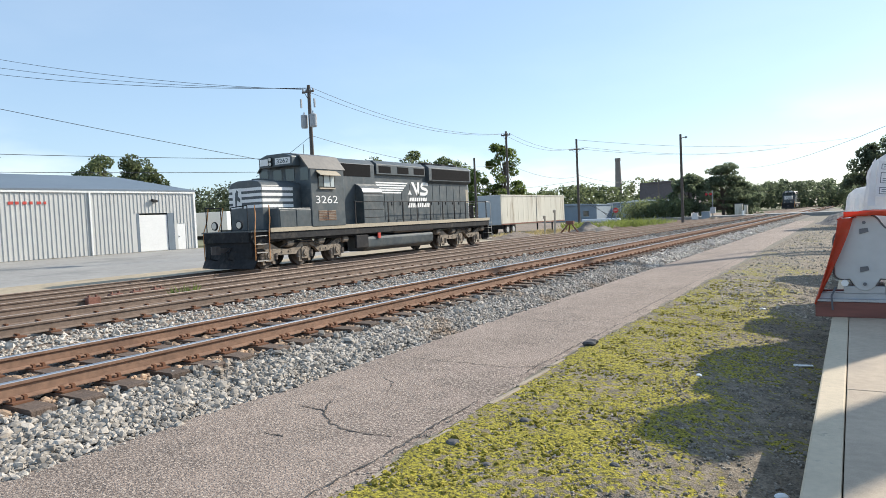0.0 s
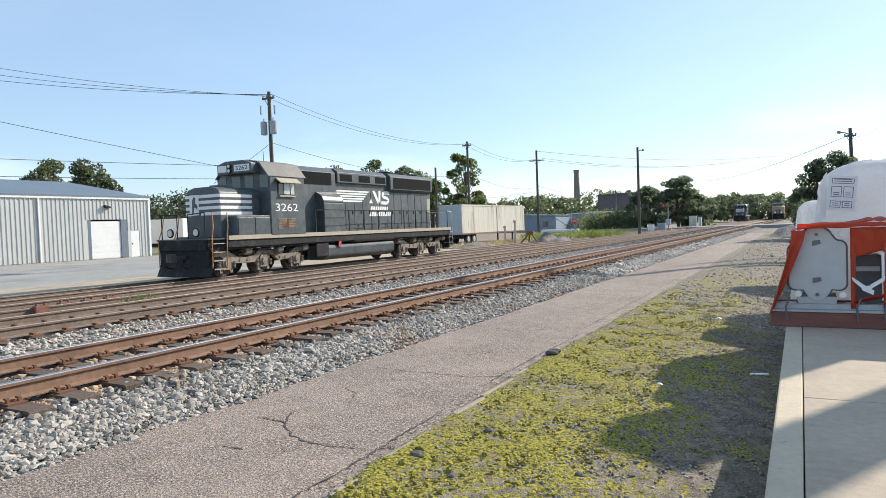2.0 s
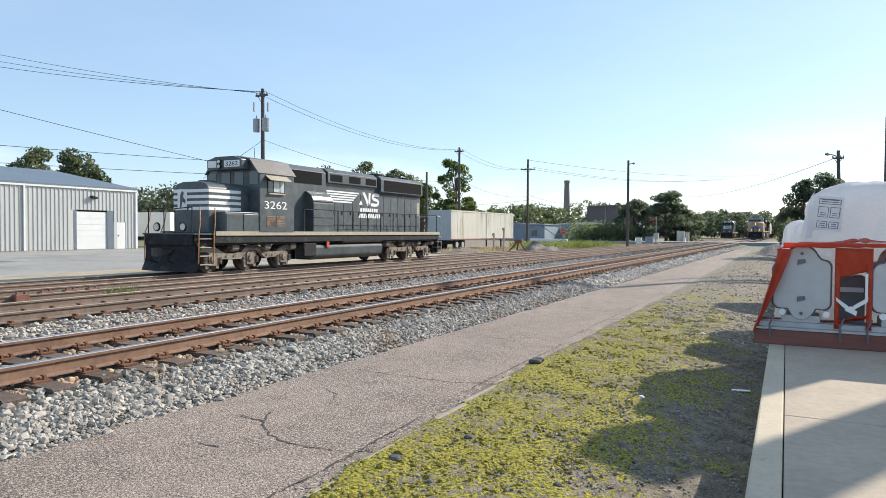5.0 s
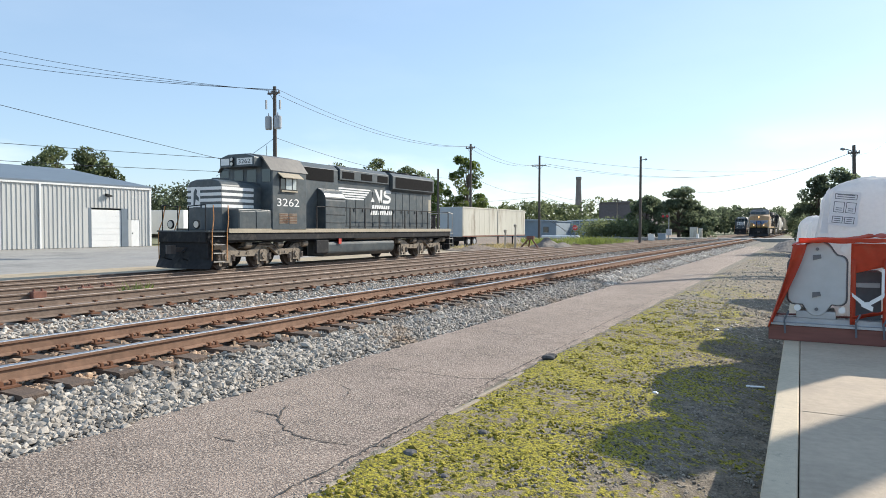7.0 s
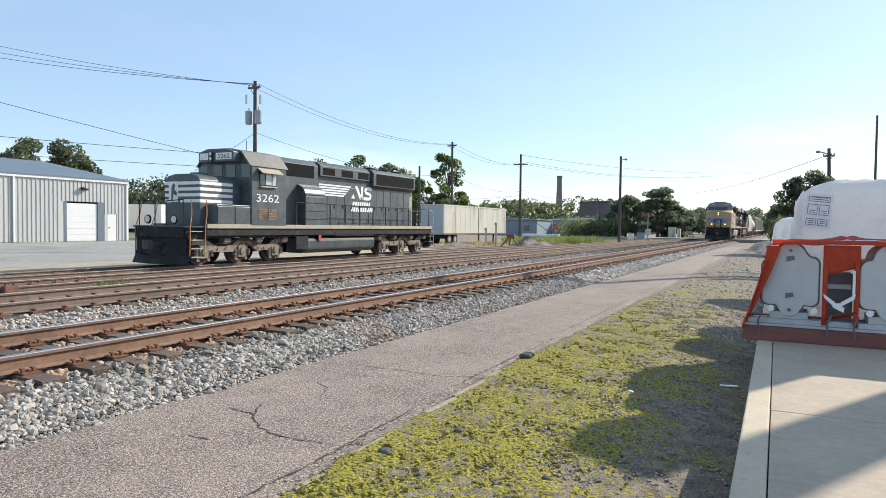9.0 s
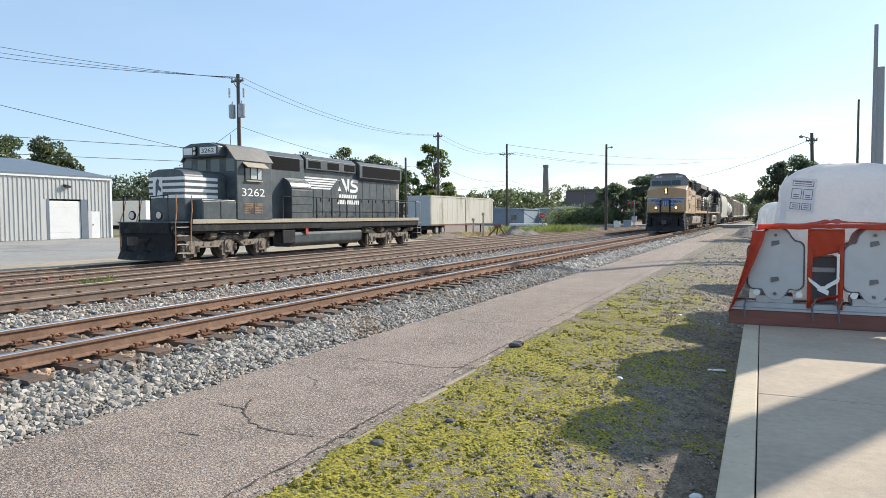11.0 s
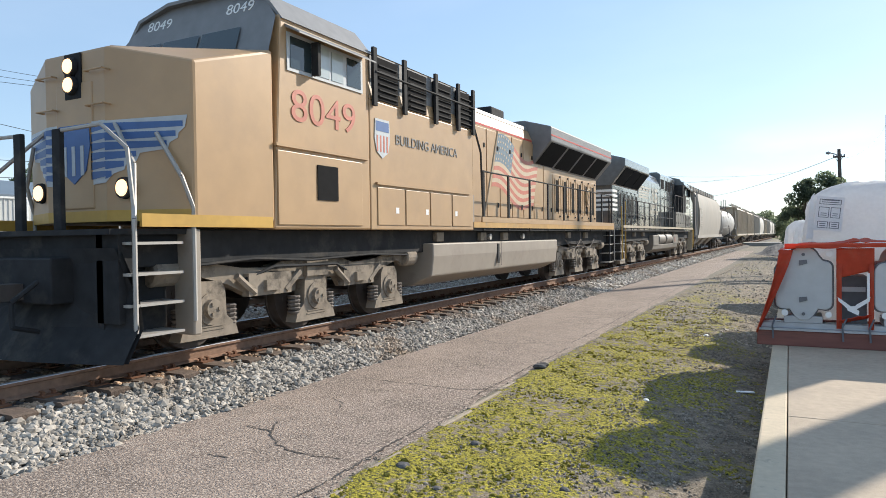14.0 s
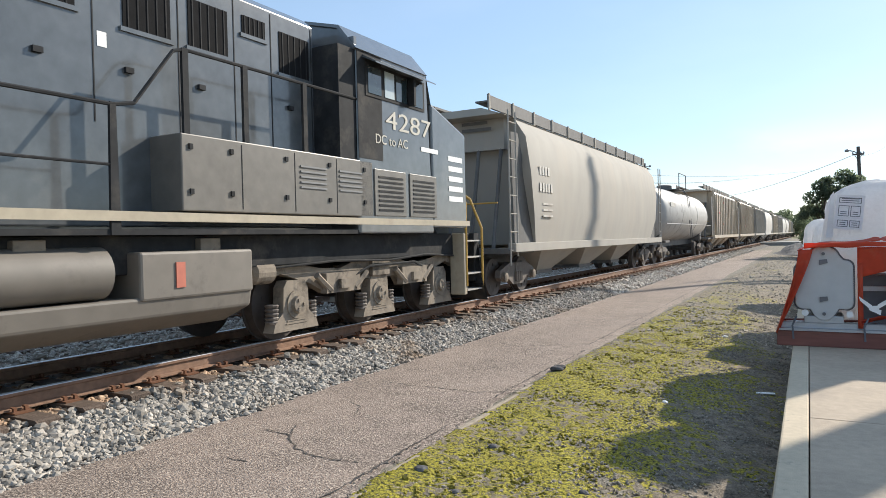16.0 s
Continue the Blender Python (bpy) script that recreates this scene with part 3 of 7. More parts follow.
def coupler(parent, y, d):
    b = B()
    b.box(-0.11, 0.11, min(y, y + d * 0.8), max(y, y + d * 0.8), 0.74, 0.92)
    b.prism([(-0.16, y - d * 0.02), (0.0, y - d * 0.10), (0.17, y - d * 0.04), (0.19, y + d * 0.16), (-0.17, y + d * 0.2)], "z", 0.68, 1.0)
    part("coupler", b, "wheel", parent)
    for s in (-0.45, 0.45):
        h = B().path([(s, y + d * 0.5, 0.95), (s, y + d * 0.22, 0.75), (s * 1.1, y + d * 0.2, 0.5), (s * 1.0, y + d * 0.5, 0.42)], 0.028)
        part("air_hose", h, "frame", parent)


def lamp_on(parent, p, lit, r=0.10, d=-1):
    b = B().lathe([(p[1] + d * 0.05, r * 1.22), (p[1], r * 1.3)], "y", 16, (p[0], p[2]))
    h = part("headlight", b, "frame", parent)
    part("lens", B().lathe([(p[1] + d * 0.065, r * 0.9), (p[1] + d * 0.045, r)], "y", 16, (p[0], p[2])), "lamp" if lit else "lens", h, "lit headlight lens" if lit else "unlit headlight lens")


def steps(parent, s, y0, y1, rail, material="frame"):
    """A stepwell at a corner of a locomotive with four treads and its grab rails."""
    w = part("stepwell", B().box(min(s * 1.0, s * 1.1), max(s * 1.0, s * 1.1), y0, y1, 0.3, 1.5), material, parent)
    for k in range(4):
        z = 0.34 + k * 0.33
        part("tread", B().box(min(s * 1.05, s * 1.46), max(s * 1.05, s * 1.46), y0 + 0.05, y1 - 0.05, z, z + 0.03), "steel", w)
    return w


def plow(parent, y, material="frame"):
    b = B()
    top, bot = 1.30, 0.10
    pts = []
    n = 9
    for k in range(n):
        u = -1 + 2 * k / (n - 1)
        pts += [(1.50 * u, y + 0.32 * abs(u) ** 1.5, bot), (1.52 * u, y - 0.02 + 0.30 * abs(u) + 0.22, 0.45), (1.42 * u, y + 0.42 + 0.10 * abs(u), 0.85), (1.35 * u, y + 0.36, top)]
    fs = []
    for k in range(n - 1):
        for j in range(3):
            fs.append((4 * k + j, 4 * k + j + 1, 4 * k + 5 + j, 4 * k + 4 + j))
    b.poly(pts, fs)
    b.poly([(p[0], p[1] + 0.06, p[2]) for p in pts], [f[::-1] for f in fs])
    b.box(-1.35, 1.35, y + 0.4, y + 0.62, 0.5, 1.5)
    part("snow_plow", b, material, parent, "dusty black steel snow plow")


def ge_locomotive(m, label, livery, s, number):
    """A wide-nosed six-axle road locomotive, nose at -y; s is the side that carries the finer detail."""
    up = livery == "yellow"
    body, roof, hoodm = ("yellow", "grey_roof", "yellow") if up else ("black_clean", "black_clean", "black_clean")
    g = thing("diesel_locomotive", m, label, "locomotive", "locomotives of the freight train")
    part("frame", B().box(-1.25, 1.25, 0.9, 21.5, 1.08, 1.50).box(-0.6, 0.6, 0.5, 21.8, 0.7, 1.2), "frame", g, bevel=0.02)
    plow(g, 0.35)
    coupler(g, -0.05, 1)
    coupler(g, 22.35, -1)
    part("rear_pilot", B().box(-1.4, 1.4, 21.4, 21.55, 0.35, 1.5), "frame", g)
    # nose and cab
    x1 = 1.53
    z0 = 1.50
    nose = B()
    ring0 = [(-x1, 1.62), (-0.55, 1.22), (0.55, 1.22), (x1, 1.62), (x1, 2.95), (-x1, 2.95)]
    tops = [3.42, 3.62, 3.62, 3.42, 3.84, 3.84]
    nose.poly([(p[0], p[1], z0 + 0.1) for p in ring0] + [(p[0], p[1], t) for p, t in zip(ring0, tops)],
              [(0, 1, 7, 6), (1, 2, 8, 7), (2, 3, 9, 8), (3, 4, 10, 9), (5, 0, 6, 11), (7, 8, 10, 11), (6, 7, 11), (8, 9, 10), (0, 5, 4, 3, 2, 1), (4, 5, 11, 10)])
    part("nose", nose, body, g, bevel=0.035)
    part("nose_door", B().prism([(-0.34, 1.75), (0.34, 1.75), (0.34, 3.25), (-0.34, 3.25)], "y", 1.205, 1.25), body, g, bevel=0.02)
    cab = B()
    prof = [(-x1, z0), (x1, z0), (x1, 4.34), (1.22, 4.68), (0.6, 4.84), (-0.6, 4.84), (-1.22, 4.68), (-x1, 4.34)]
    k = len(prof)
    yf = [2.93, 2.93, 3.1, 3.22, 3.28, 3.28, 3.22, 3.1]
    cab.poly([(p[0], y, p[1]) for p, y in zip(prof, yf)] + [(p[0], 5.2, p[1]) for p in prof],
             [tuple(range(k))[::-1], tuple(range(k, 2 * k))] + [(i, (i + 1) % k, k + (i + 1) % k, k + i) for i in range(k)])
    part("cab", cab, body, g, bevel=0.03)
    part("cab_roof", B().prism([(-1.56, 4.31), (-1.24, 4.705), (-0.6, 4.87), (0.6, 4.87), (1.24, 4.705), (1.56, 4.31), (1.5, 4.31), (1.2, 4.665), (0.6, 4.82), (-0.6, 4.82), (-1.2, 4.665), (-1.5, 4.31)], "y", 3.12, 5.25), roof, g, "grey curved cab roof" if up else "black cab roof")
    part("front_band", B().poly([(-1.50, 2.905, 3.82), (1.50, 2.905, 3.82), (1.50, 3.06, 4.33), (1.2, 3.175, 4.66), (0.6, 3.225, 4.82), (-0.6, 3.225, 4.82), (-1.2, 3.175, 4.66), (-1.50, 3.06, 4.33)], [tuple(range(8))]), roof, g)
    for a in (-1.36, -0.58, 0.2):
        wd = 0.62 if a < 0.2 else 1.12
        wd = 0.72
        part("windshield", B().poly([(a, 2.89, 3.86), (a + wd, 2.89, 3.86), (a + wd, 3.02, 4.26), (a, 3.02, 4.26)], [(0, 1, 2, 3)]), "glass", g, "dark cab windshield")
    for q in (1, -1):
        x = q * (x1 + 0.006)
        def pane(name, ya, yb, za, zb, material):
            return part(name, B().box(min(x, x + q * 0.012), max(x, x + q * 0.012), ya, yb, za, zb), material, g)
        fr = pane("side_window", 3.22, 5.0, 3.64, 4.16, "blue_white" if up else "frame")
        for a, c, mm in ((3.28, 3.72, "glass"), (3.80, 4.14, "glass_light" if up else "glass"), (4.2, 4.48, "glass_light" if q == s else "glass"), (4.58, 4.94, "glass")):
            part("pane", B().box(min(x, x + q * 0.02), max(x, x + q * 0.02), a, c, 3.69, 4.11), mm, fr)
        part("mirror", B().box(min(q * 1.56, q * 1.68), max(q * 1.56, q * 1.68), 3.72, 3.78, 3.66, 4.12), "frame", g)
        part("awning", B().prism([(q * 1.53, 4.22), (q * 1.78, 4.10), (q * 1.78, 4.12), (q * 1.53, 4.26)], "y", 3.2, 5.05), roof, g)
    # body behind the cab
    if up:
        part("auxiliary_cabinet", B().box(-x1, x1, 5.21, 9.1, 1.5, 3.60).prism([(-x1, 3.6), (x1, 3.6), (1.42, 4.42), (1.0, 4.58), (-1.0, 4.58), (-1.42, 4.42)], "y", 5.21, 9.1), body, g, bevel=0.02)
        part("cabinet_roof", B().prism([(-1.44, 4.41), (1.44, 4.41), (1.0, 4.61), (-1.0, 4.61)], "y", 5.22, 9.08), roof, g)
        for q in (1, -1):
            for a in (5.4, 6.4, 7.4, 8.35):
                v = part("louvre_box", B().box(min(q * 1.40, q * 1.55), max(q * 1.40, q * 1.55), a, a + 0.68, 3.62, 4.32), "screen", g, "dark louvred air intake", bevel=0.01)
                for i in range(6):
                    part("louvre", B().box(min(q * 1.53, q * 1.575), max(q * 1.53, q * 1.575), a + 0.05, a + 0.63, 3.68 + i * 0.10, 3.70 + i * 0.10), "frame", v)
            part("intake_panel", B().box(min(q * 1.38, q * 1.50), max(q * 1.38, q * 1.50), 5.28, 9.04, 3.62, 4.36), "grey_roof", g, "blue-grey panel behind the intakes")
            for a in (5.25, 6.2, 7.35, 8.3, 9.0):
                part("roof_rail_post", B().box(min(q * 1.55, q * 1.60), max(q * 1.55, q * 1.60), a, a + 0.10, 3.50, 4.44), "frame", g)
            part("roof_rail", B().path([(q * 1.6, 5.3, 4.05), (q * 1.6, 9.05, 4.05)], 0.02), "frame", g)
            part("ledge", B().box(min(q * 1.53, q * 1.575), max(q * 1.53, q * 1.575), 2.95, 5.1, 2.60, 2.645), body, g)
            part("ledge", B().box(min(q * 1.53, q * 1.575), max(q * 1.53, q * 1.575), 5.35, 8.9, 2.24, 2.275), body, g)
            part("toolbox_door", B().box(min(q * 1.53, q * 1.55), max(q * 1.53, q * 1.55), 3.0, 4.95, 1.56, 2.55), body, g, bevel=0.008)
            part("equipment_window", B().box(min(q * 1.545, q * 1.565), max(q * 1.545, q * 1.565), 3.82, 4.3, 1.92, 2.42), "screen", g, "small dark window")
            for a in (5.4, 6.3, 7.2, 8.1):
                part("access_door", B().box(min(q * 1.53, q * 1.545), max(q * 1.53, q * 1.545), a, a + 0.84, 1.58, 2.2), body, g, bevel=0.006)
            for a in (5.95, 7.0, 8.2):
                part("placard", B().box(min(q * 1.546, q * 1.55), max(q * 1.546, q * 1.55), a, a + 0.1, 1.78, 1.88), "white", g)
            part("stair_rail", B().path([(q * 1.40, 9.0, 4.35), (q * 1.42, 9.12, 4.2), (q * 1.48, 9.62, 3.2), (q * 1.5, 9.65, 2.0)], 0.024), "frame", g)
            part("corner_post", B().box(min(q * 1.0, q * 1.52), max(q * 1.0, q * 1.52), 9.1, 9.16, 1.56, 2.25), "grey_tank", g, "grey step plate behind the cabinet")
        hy0 = 9.1
    else:
        hy0 = 5.2
        part("cab_rear_wall", B().box(-1.5, 1.5, 5.15, 5.22, 1.5, 4.5), body, g)
        part("raised_hood", B().prism([(-1.02, 1.6), (1.02, 1.6), (1.02, 4.60), (0.85, 4.74), (-0.85, 4.74), (-1.02, 4.60)], "y", 5.6, 10.4), body, g, bevel=0.02)
        for q in (1, -1):
            for a, w, za, zb in ((5.72, 0.62, 3.78, 4.36), (6.62, 0.42, 4.16, 4.40), (7.30, 0.62, 3.78, 4.36), (8.18, 0.62, 3.78, 4.36), (9.35, 0.90, 3.84, 4.36)):
                gr = part("grille", B().box(min(q * 1.02, q * 1.032), max(q * 1.02, q * 1.032), a, a + w, za, zb), "screen", g, "wire mesh air grille")
                for i in range(5):
                    y = a + w * (i + 0.5) / 5
                    part("grille_bar", B().box(min(q * 1.032, q * 1.040), max(q * 1.032, q * 1.040), y - 0.008, y + 0.008, za, zb), "frame", gr)
                part("grille_frame", B().box(min(q * 1.02, q * 1.045), max(q * 1.02, q * 1.045), a - 0.04, a + w + 0.04, za - 0.05, za), "black_clean", gr)
            for y in (5.65, 6.5, 7.18, 8.06, 9.15):
                part("panel_seam", B().box(min(q * 1.02, q * 1.026), max(q * 1.02, q * 1.026), y, y + 0.014, 2.7, 4.55), "frame", g)
            for y in (6.1, 7.7, 8.7, 9.7):
                part("door_handle", B().box(min(q * 1.02, q * 1.06), max(q * 1.02, q * 1.06), y, y + 0.10, 3.28, 3.34), "frame", g)
            part("warning_placard", B().box(min(q * 1.02, q * 1.024), max(q * 1.02, q * 1.024), 9.0, 9.11, 3.50, 3.66), "white", g)
            part("battery_box", B().box(min(q * 0.98, q * x1), max(q * 0.98, q * x1), 4.85, 8.5, 1.76, 2.62), "dusty_black", g, "dusty black battery box", bevel=0.015)
            for a in (5.75, 6.65, 7.6):
                part("box_seam", B().box(min(q * 1.53, q * 1.534), max(q * 1.53, q * 1.534), a, a + 0.012, 1.8, 2.58), "frame", g)
            for a in (5.05, 5.9, 6.8, 7.75, 8.35):
                for z in (1.95, 2.45):
                    part("latch", B().box(min(q * 1.53, q * 1.55), max(q * 1.53, q * 1.55), a, a + 0.05, z, z + 0.06), "frame", g)
            for a in (5.15, 6.0):
                for i in range(5):
                    part("louvre", B().box(min(q * 1.53, q * 1.545), max(q * 1.53, q * 1.545), a, a + 0.55, 2.12 + i * 0.07, 2.145 + i * 0.07), "grey_roof", g)
            for a in (2.85, 3.9):
                d = part("louvred_door", B().box(min(q * 1.53, q * 1.55), max(q * 1.53, q * 1.55), a, a + 0.92, 1.78, 2.52), "dusty_black", g, bevel=0.008)
                for i in range(8):
                    part("louvre", B().box(min(q * 1.55, q * 1.562), max(q * 1.55, q * 1.562), a + 0.1, a + 0.82, 1.86 + i * 0.075, 1.89 + i * 0.075), "frame", d)
            part("dark_side_panel", B().box(min(q * 1.53, q * 1.536), max(q * 1.53, q * 1.536), 4.55, 5.2, 2.66, 4.3), "frame", g)
            # Solid dark block paints the shade of the gap between cab and hood.
            part("box_walk", B().box(min(q * 0.99, q * 1.5), max(q * 0.99, q * 1.5), 5.2, 5.62, 2.6, 4.3), "frame", g, "dark block filling the shaded recess behind the cab")
    # long hood
    part("long_hood", B().prism([(-0.98, 1.55), (0.98, 1.55), (0.98, 4.05), (0.80, 4.42), (0.5, 4.55), (-0.5, 4.55), (-0.80, 4.42), (-0.98, 4.05)], "y", hy0, 21.05), hoodm, g, bevel=0.02)
    part("hood_roof", B().prism([(-0.86, 4.33), (0.86, 4.33), (0.81, 4.435), (0.5, 4.57), (-0.5, 4.57), (-0.81, 4.435)], "y", hy0 + 0.01, 20.9), roof, g)
    part("exhaust_box", B().box(-0.45, 0.45, 12.6, 13.5, 4.5, 4.82), "frame", g, bevel=0.04)
    if up:
        for q in (1, -1):
            part("red_line", B().box(min(q * 0.978, q * 0.984), max(q * 0.978, q * 0.984), 9.65, 14.2, 4.0, 4.05), "red", g)
    # radiator wings
    wy0, wy1 = (14.25, 21.15) if up else (16.2, 21.2)
    part("radiator_wing", B().prism([(-0.95, 3.35), (0.95, 3.35), (1.54, 4.02 if up else 4.10), (1.54, 4.42), (0.75, 4.64), (-0.75, 4.64), (-1.54, 4.42), (-1.54, 4.02 if up else 4.10)], "y", wy0, wy1), roof if up else body, g, "overhanging radiator wing", bevel=0.03)
    for q in (1, -1):
        for a in np.arange(wy0 + 0.12, wy1 - 1.2, 1.62 if up else 1.55):
            part("radiator_screen", B().poly([(q * 1.03, a, 3.42 if up else 3.425), (q * 1.03, a + 1.46, 3.42 if up else 3.425), (q * 1.525, a + 1.46, 3.985 if up else 4.055), (q * 1.525, a, 3.985 if up else 4.055)], [(0, 1, 2, 3)]), "screen", g)
        part("wing_stripe", B().box(min(q * 1.54, q * 1.546), max(q * 1.54, q * 1.546), wy0 + 0.02, wy1 - 0.02, 4.16 if up else 4.1, 4.20 if up else 4.11), "red" if up else "grey_roof", g)
        # hood doors
        for a in np.arange(hy0 + 0.3, 20.2, 0.82):
            if not up and a < 9.2:
                continue
            dark = a > (15.5 if up else 15.9)
            zt = 3.25 if dark else 3.95
            d = part("hood_door", B().box(min(q * 0.975, q * 1.0), max(q * 0.975, q * 1.0), a, a + 0.77, 1.85, zt), hoodm, g, bevel=0.008)
            if dark:
                part("door_window", B().box(min(q * 1.0, q * 1.008), max(q * 1.0, q * 1.008), a + 0.24, a + 0.54, 2.10, 3.08), "screen", d)
                part("window_frame", B().box(min(q * 1.0, q * 1.02), max(q * 1.0, q * 1.02), a + 0.19, a + 0.235, 2.05, 3.12).box(min(q * 1.0, q * 1.02), max(q * 1.0, q * 1.02), a + 0.545, a + 0.59, 2.05, 3.12), hoodm, d)
                for z in (1.94, 3.17):
                    part("latch", B().box(min(q * 1.0, q * 1.03), max(q * 1.0, q * 1.03), a + 0.64, a + 0.72, z, z + 0.05), "frame", d)
            else:
                part("latch", B().box(min(q * 1.0, q * 1.02), max(q * 1.0, q * 1.02), a + 0.62, a + 0.68, 2.08, 2.2), "frame", d)
                part("latch", B().box(min(q * 1.0, q * 1.02), max(q * 1.0, q * 1.02), a + 0.62, a + 0.68, 3.5, 3.6), "frame", d)
        # walkway, sill, rails
        part("walkway", B().box(min(q * 0.95, q * 1.5), max(q * 0.95, q * 1.5), hy0 - (0 if up else 0.3), 21.5, 1.50, 1.56), "frame", g)
        part("side_sill", B().box(min(q * 1.50, q * 1.535), max(q * 1.50, q * 1.535), 9.12 if up else 1.5, 21.5, 1.56 if up else 1.64, 1.68 if up else 1.74), "sill_yellow" if up else "sill", g, "yellow side sill" if up else "pale striped side sill")
        if up:
            part("sill_stripe", B().box(min(q * 1.50, q * 1.54), max(q * 1.50, q * 1.54), 9.55, 21.5, 1.68, 1.80), "yellow", g)
            part("sill_stripe", B().box(min(q * 1.50, q * 1.538), max(q * 1.50, q * 1.538), 0.9, 2.9, 1.52, 1.66), "safety_yellow", g)
        handrail(g, q, 1.50, (9.7 if up else 9.3), 21.3, 1.6, 2.80, 9 if up else 10, "frame", lower=not up)
        if not up:
            part("raised_rail", B().path([(q * 1.5, 9.3, 2.8), (q * 1.5, 9.05, 2.85), (q * 1.5, 8.55, 3.5), (q * 1.5, 8.4, 3.55), (q * 1.5, 5.2, 3.55)], 0.021), "frame", g)
            for a in (8.4, 7.5, 6.4):
                part("handrail_post", B().box(min(q * 1.48, q * 1.52), max(q * 1.48, q * 1.52), a - 0.04, a + 0.04, 2.3, 3.56), "frame", g)
        else:
            wheel_y, wheel_z = 19.75, 2.72
            hw = B().path([(q * 1.06, wheel_y + 0.27 * math.cos(k * 0.3927), wheel_z + 0.27 * math.sin(k * 0.3927)) for k in range(17)], 0.018)
            for k in range(3):
                hw.rod((q * 1.06, wheel_y, wheel_z), (q * 1.06, wheel_y + 0.27 * math.cos(k * 2.094), wheel_z + 0.27 * math.sin(k * 2.094)), 0.014, 6)
            part("hand_brake_wheel", hw, "flag_white", g, "cream hand brake wheel")
            part("hand_brake_box", B().box(min(q * 0.98, q * 1.05), max(q * 0.98, q * 1.05), wheel_y - 0.16, wheel_y + 0.16, 2.35, 2.9), "yellow", g, bevel=0.02)
            for a in (10.3, 12.4):
                part("walkway_lamp", B().lathe([(q * 1.32, 0.05), (q * 1.40, 0.07)], "x", 14, (a, 1.36)), "steel", g)
            part("brake_chain", B().path([(q * (1.33 + 0.012 * (k % 2)), 16.1 + 0.11 * k, 1.24 - 0.30 * abs(math.sin(math.pi * k / 15))) for k in range(31)], 0.015), "truck_dark", g, "slack brake chain")
            part("chain_hook", B().path([(q * 1.33, 17.75, 1.24), (q * 1.33, 17.72, 1.46)], 0.015), "truck_dark", g)
        steps(g, q, 0.75, 1.55, None)
        part("step_panel", B().box(min(q * 1.18, q * 1.5), max(q * 1.18, q * 1.5), 1.60, 1.72, 0.28, 1.5), "grey_tank" if up else "sill", g, "pale panel beside the steps", bevel=0.02)
        steps(g, q, 21.0, 21.7, None)
        rail = "steel" if up else "safety_yellow"
        part("grab_rail", B().path([(q * 1.48, 0.85, 0.4), (q * 1.48, 0.85, 1.6), (q * 1.3, 1.0, 2.2), (q * 0.62, 1.28, 2.75), (q * 0.62, 1.40, 2.75)], 0.026), rail, g)
        part("grab_rail", B().path([(q * 1.5, 1.62, 0.45), (q * 1.5, 1.62, 1.75), (q * 1.45, 1.5, 2.1), (q * 1.15, 1.42, 2.6)], 0.026), rail, g)
        part("grab_rail", B().path([(q * 1.50, 21.66, 0.4), (q * 1.50, 21.66, 1.7), (q * 1.4, 21.3, 2.5)], 0.024), rail if not up else "steel", g)
        part("grab_rail", B().path([(q * 1.48, 20.95, 0.4), (q * 1.48, 20.95, 2.7)], 0.024), rail if not up else "frame", g)
        # tank and tanks over it
        ta, tb = 7.4, 14.9
        part("fuel_tank", B().prism([(q * 0.2, 0.42), (q * 0.95, 0.42), (q * 1.42, 0.62), (q * 1.47, 1.0), (q * 1.47, 1.25), (q * 0.2, 1.25)], "y", ta if up else 7.4, tb) if up else
             B().prism([(q * 0.2, 0.42), (q * 0.95, 0.42), (q * 1.4, 0.62), (q * 1.44, 0.84), (q * 0.2, 0.84)], "y", ta, tb).box(min(q * 0.4, q * 1.46), max(q * 0.4, q * 1.46), ta, 9.0, 0.8, 1.32).box(min(q * 0.4, q * 1.46), max(q * 0.4, q * 1.46), 13.5, tb, 0.8, 1.32),
             "grey_tank" if up else "tank_brown", g, "dusty grey fuel tank", bevel=0.03)
        if up:
            part("fuel_gauge", B().box(min(q * 1.47, q * 1.485), max(q * 1.47, q * 1.485), 10.5, 10.6, 0.75, 1.2), "frame", g)
            part("tank_seam", B().box(min(q * 1.468, q * 1.474), max(q * 1.468, q * 1.474), 10.72, 10.75, 0.7, 1.25), "truck_dark", g)
        else:
            for a, c in ((9.25, 11.15), (11.45, 13.3)):
                part("air_reservoir", B().lathe([(a, 0.16), (a + 0.06, 0.27), (c - 0.06, 0.27), (c, 0.16)], "y", 20, (q * 1.22, 1.12)), "tank_brown", g, smooth=True)
            part("red_gauge", B().box(min(q * 1.46, q * 1.475), max(q * 1.46, q * 1.475), 8.44, 8.56, 0.92, 1.2), "flag_red", g)
        for a in (7.8, 9.9, 11.2, 16.4, 18.3):
            part("underframe_box", B().box(min(q * 1.1, q * 1.34), max(q * 1.1, q * 1.34), a, a + 0.3, 1.28, 1.46), "truck", g, bevel=0.01)
    loco_truck(g, 4.22, "truck")
    loco_truck(g, 18.08, "truck")
    # lamps and numbers
    for z in (3.22, 3.44):
        lamp_on(g, (0, 1.19, z), up, 0.09)
    for q in (-0.78, 0.78):
        lamp_on(g, (q, 1.29, 1.98), up, 0.10)
    for q in (-1.05, 0.55):
        words("number_board", number, 0.16, at_front(q, 3.12, 4.50) @ Matrix.Rotation(radians(-18), 4, "X"), "white", g, width=0.5)
    ns = 1.537
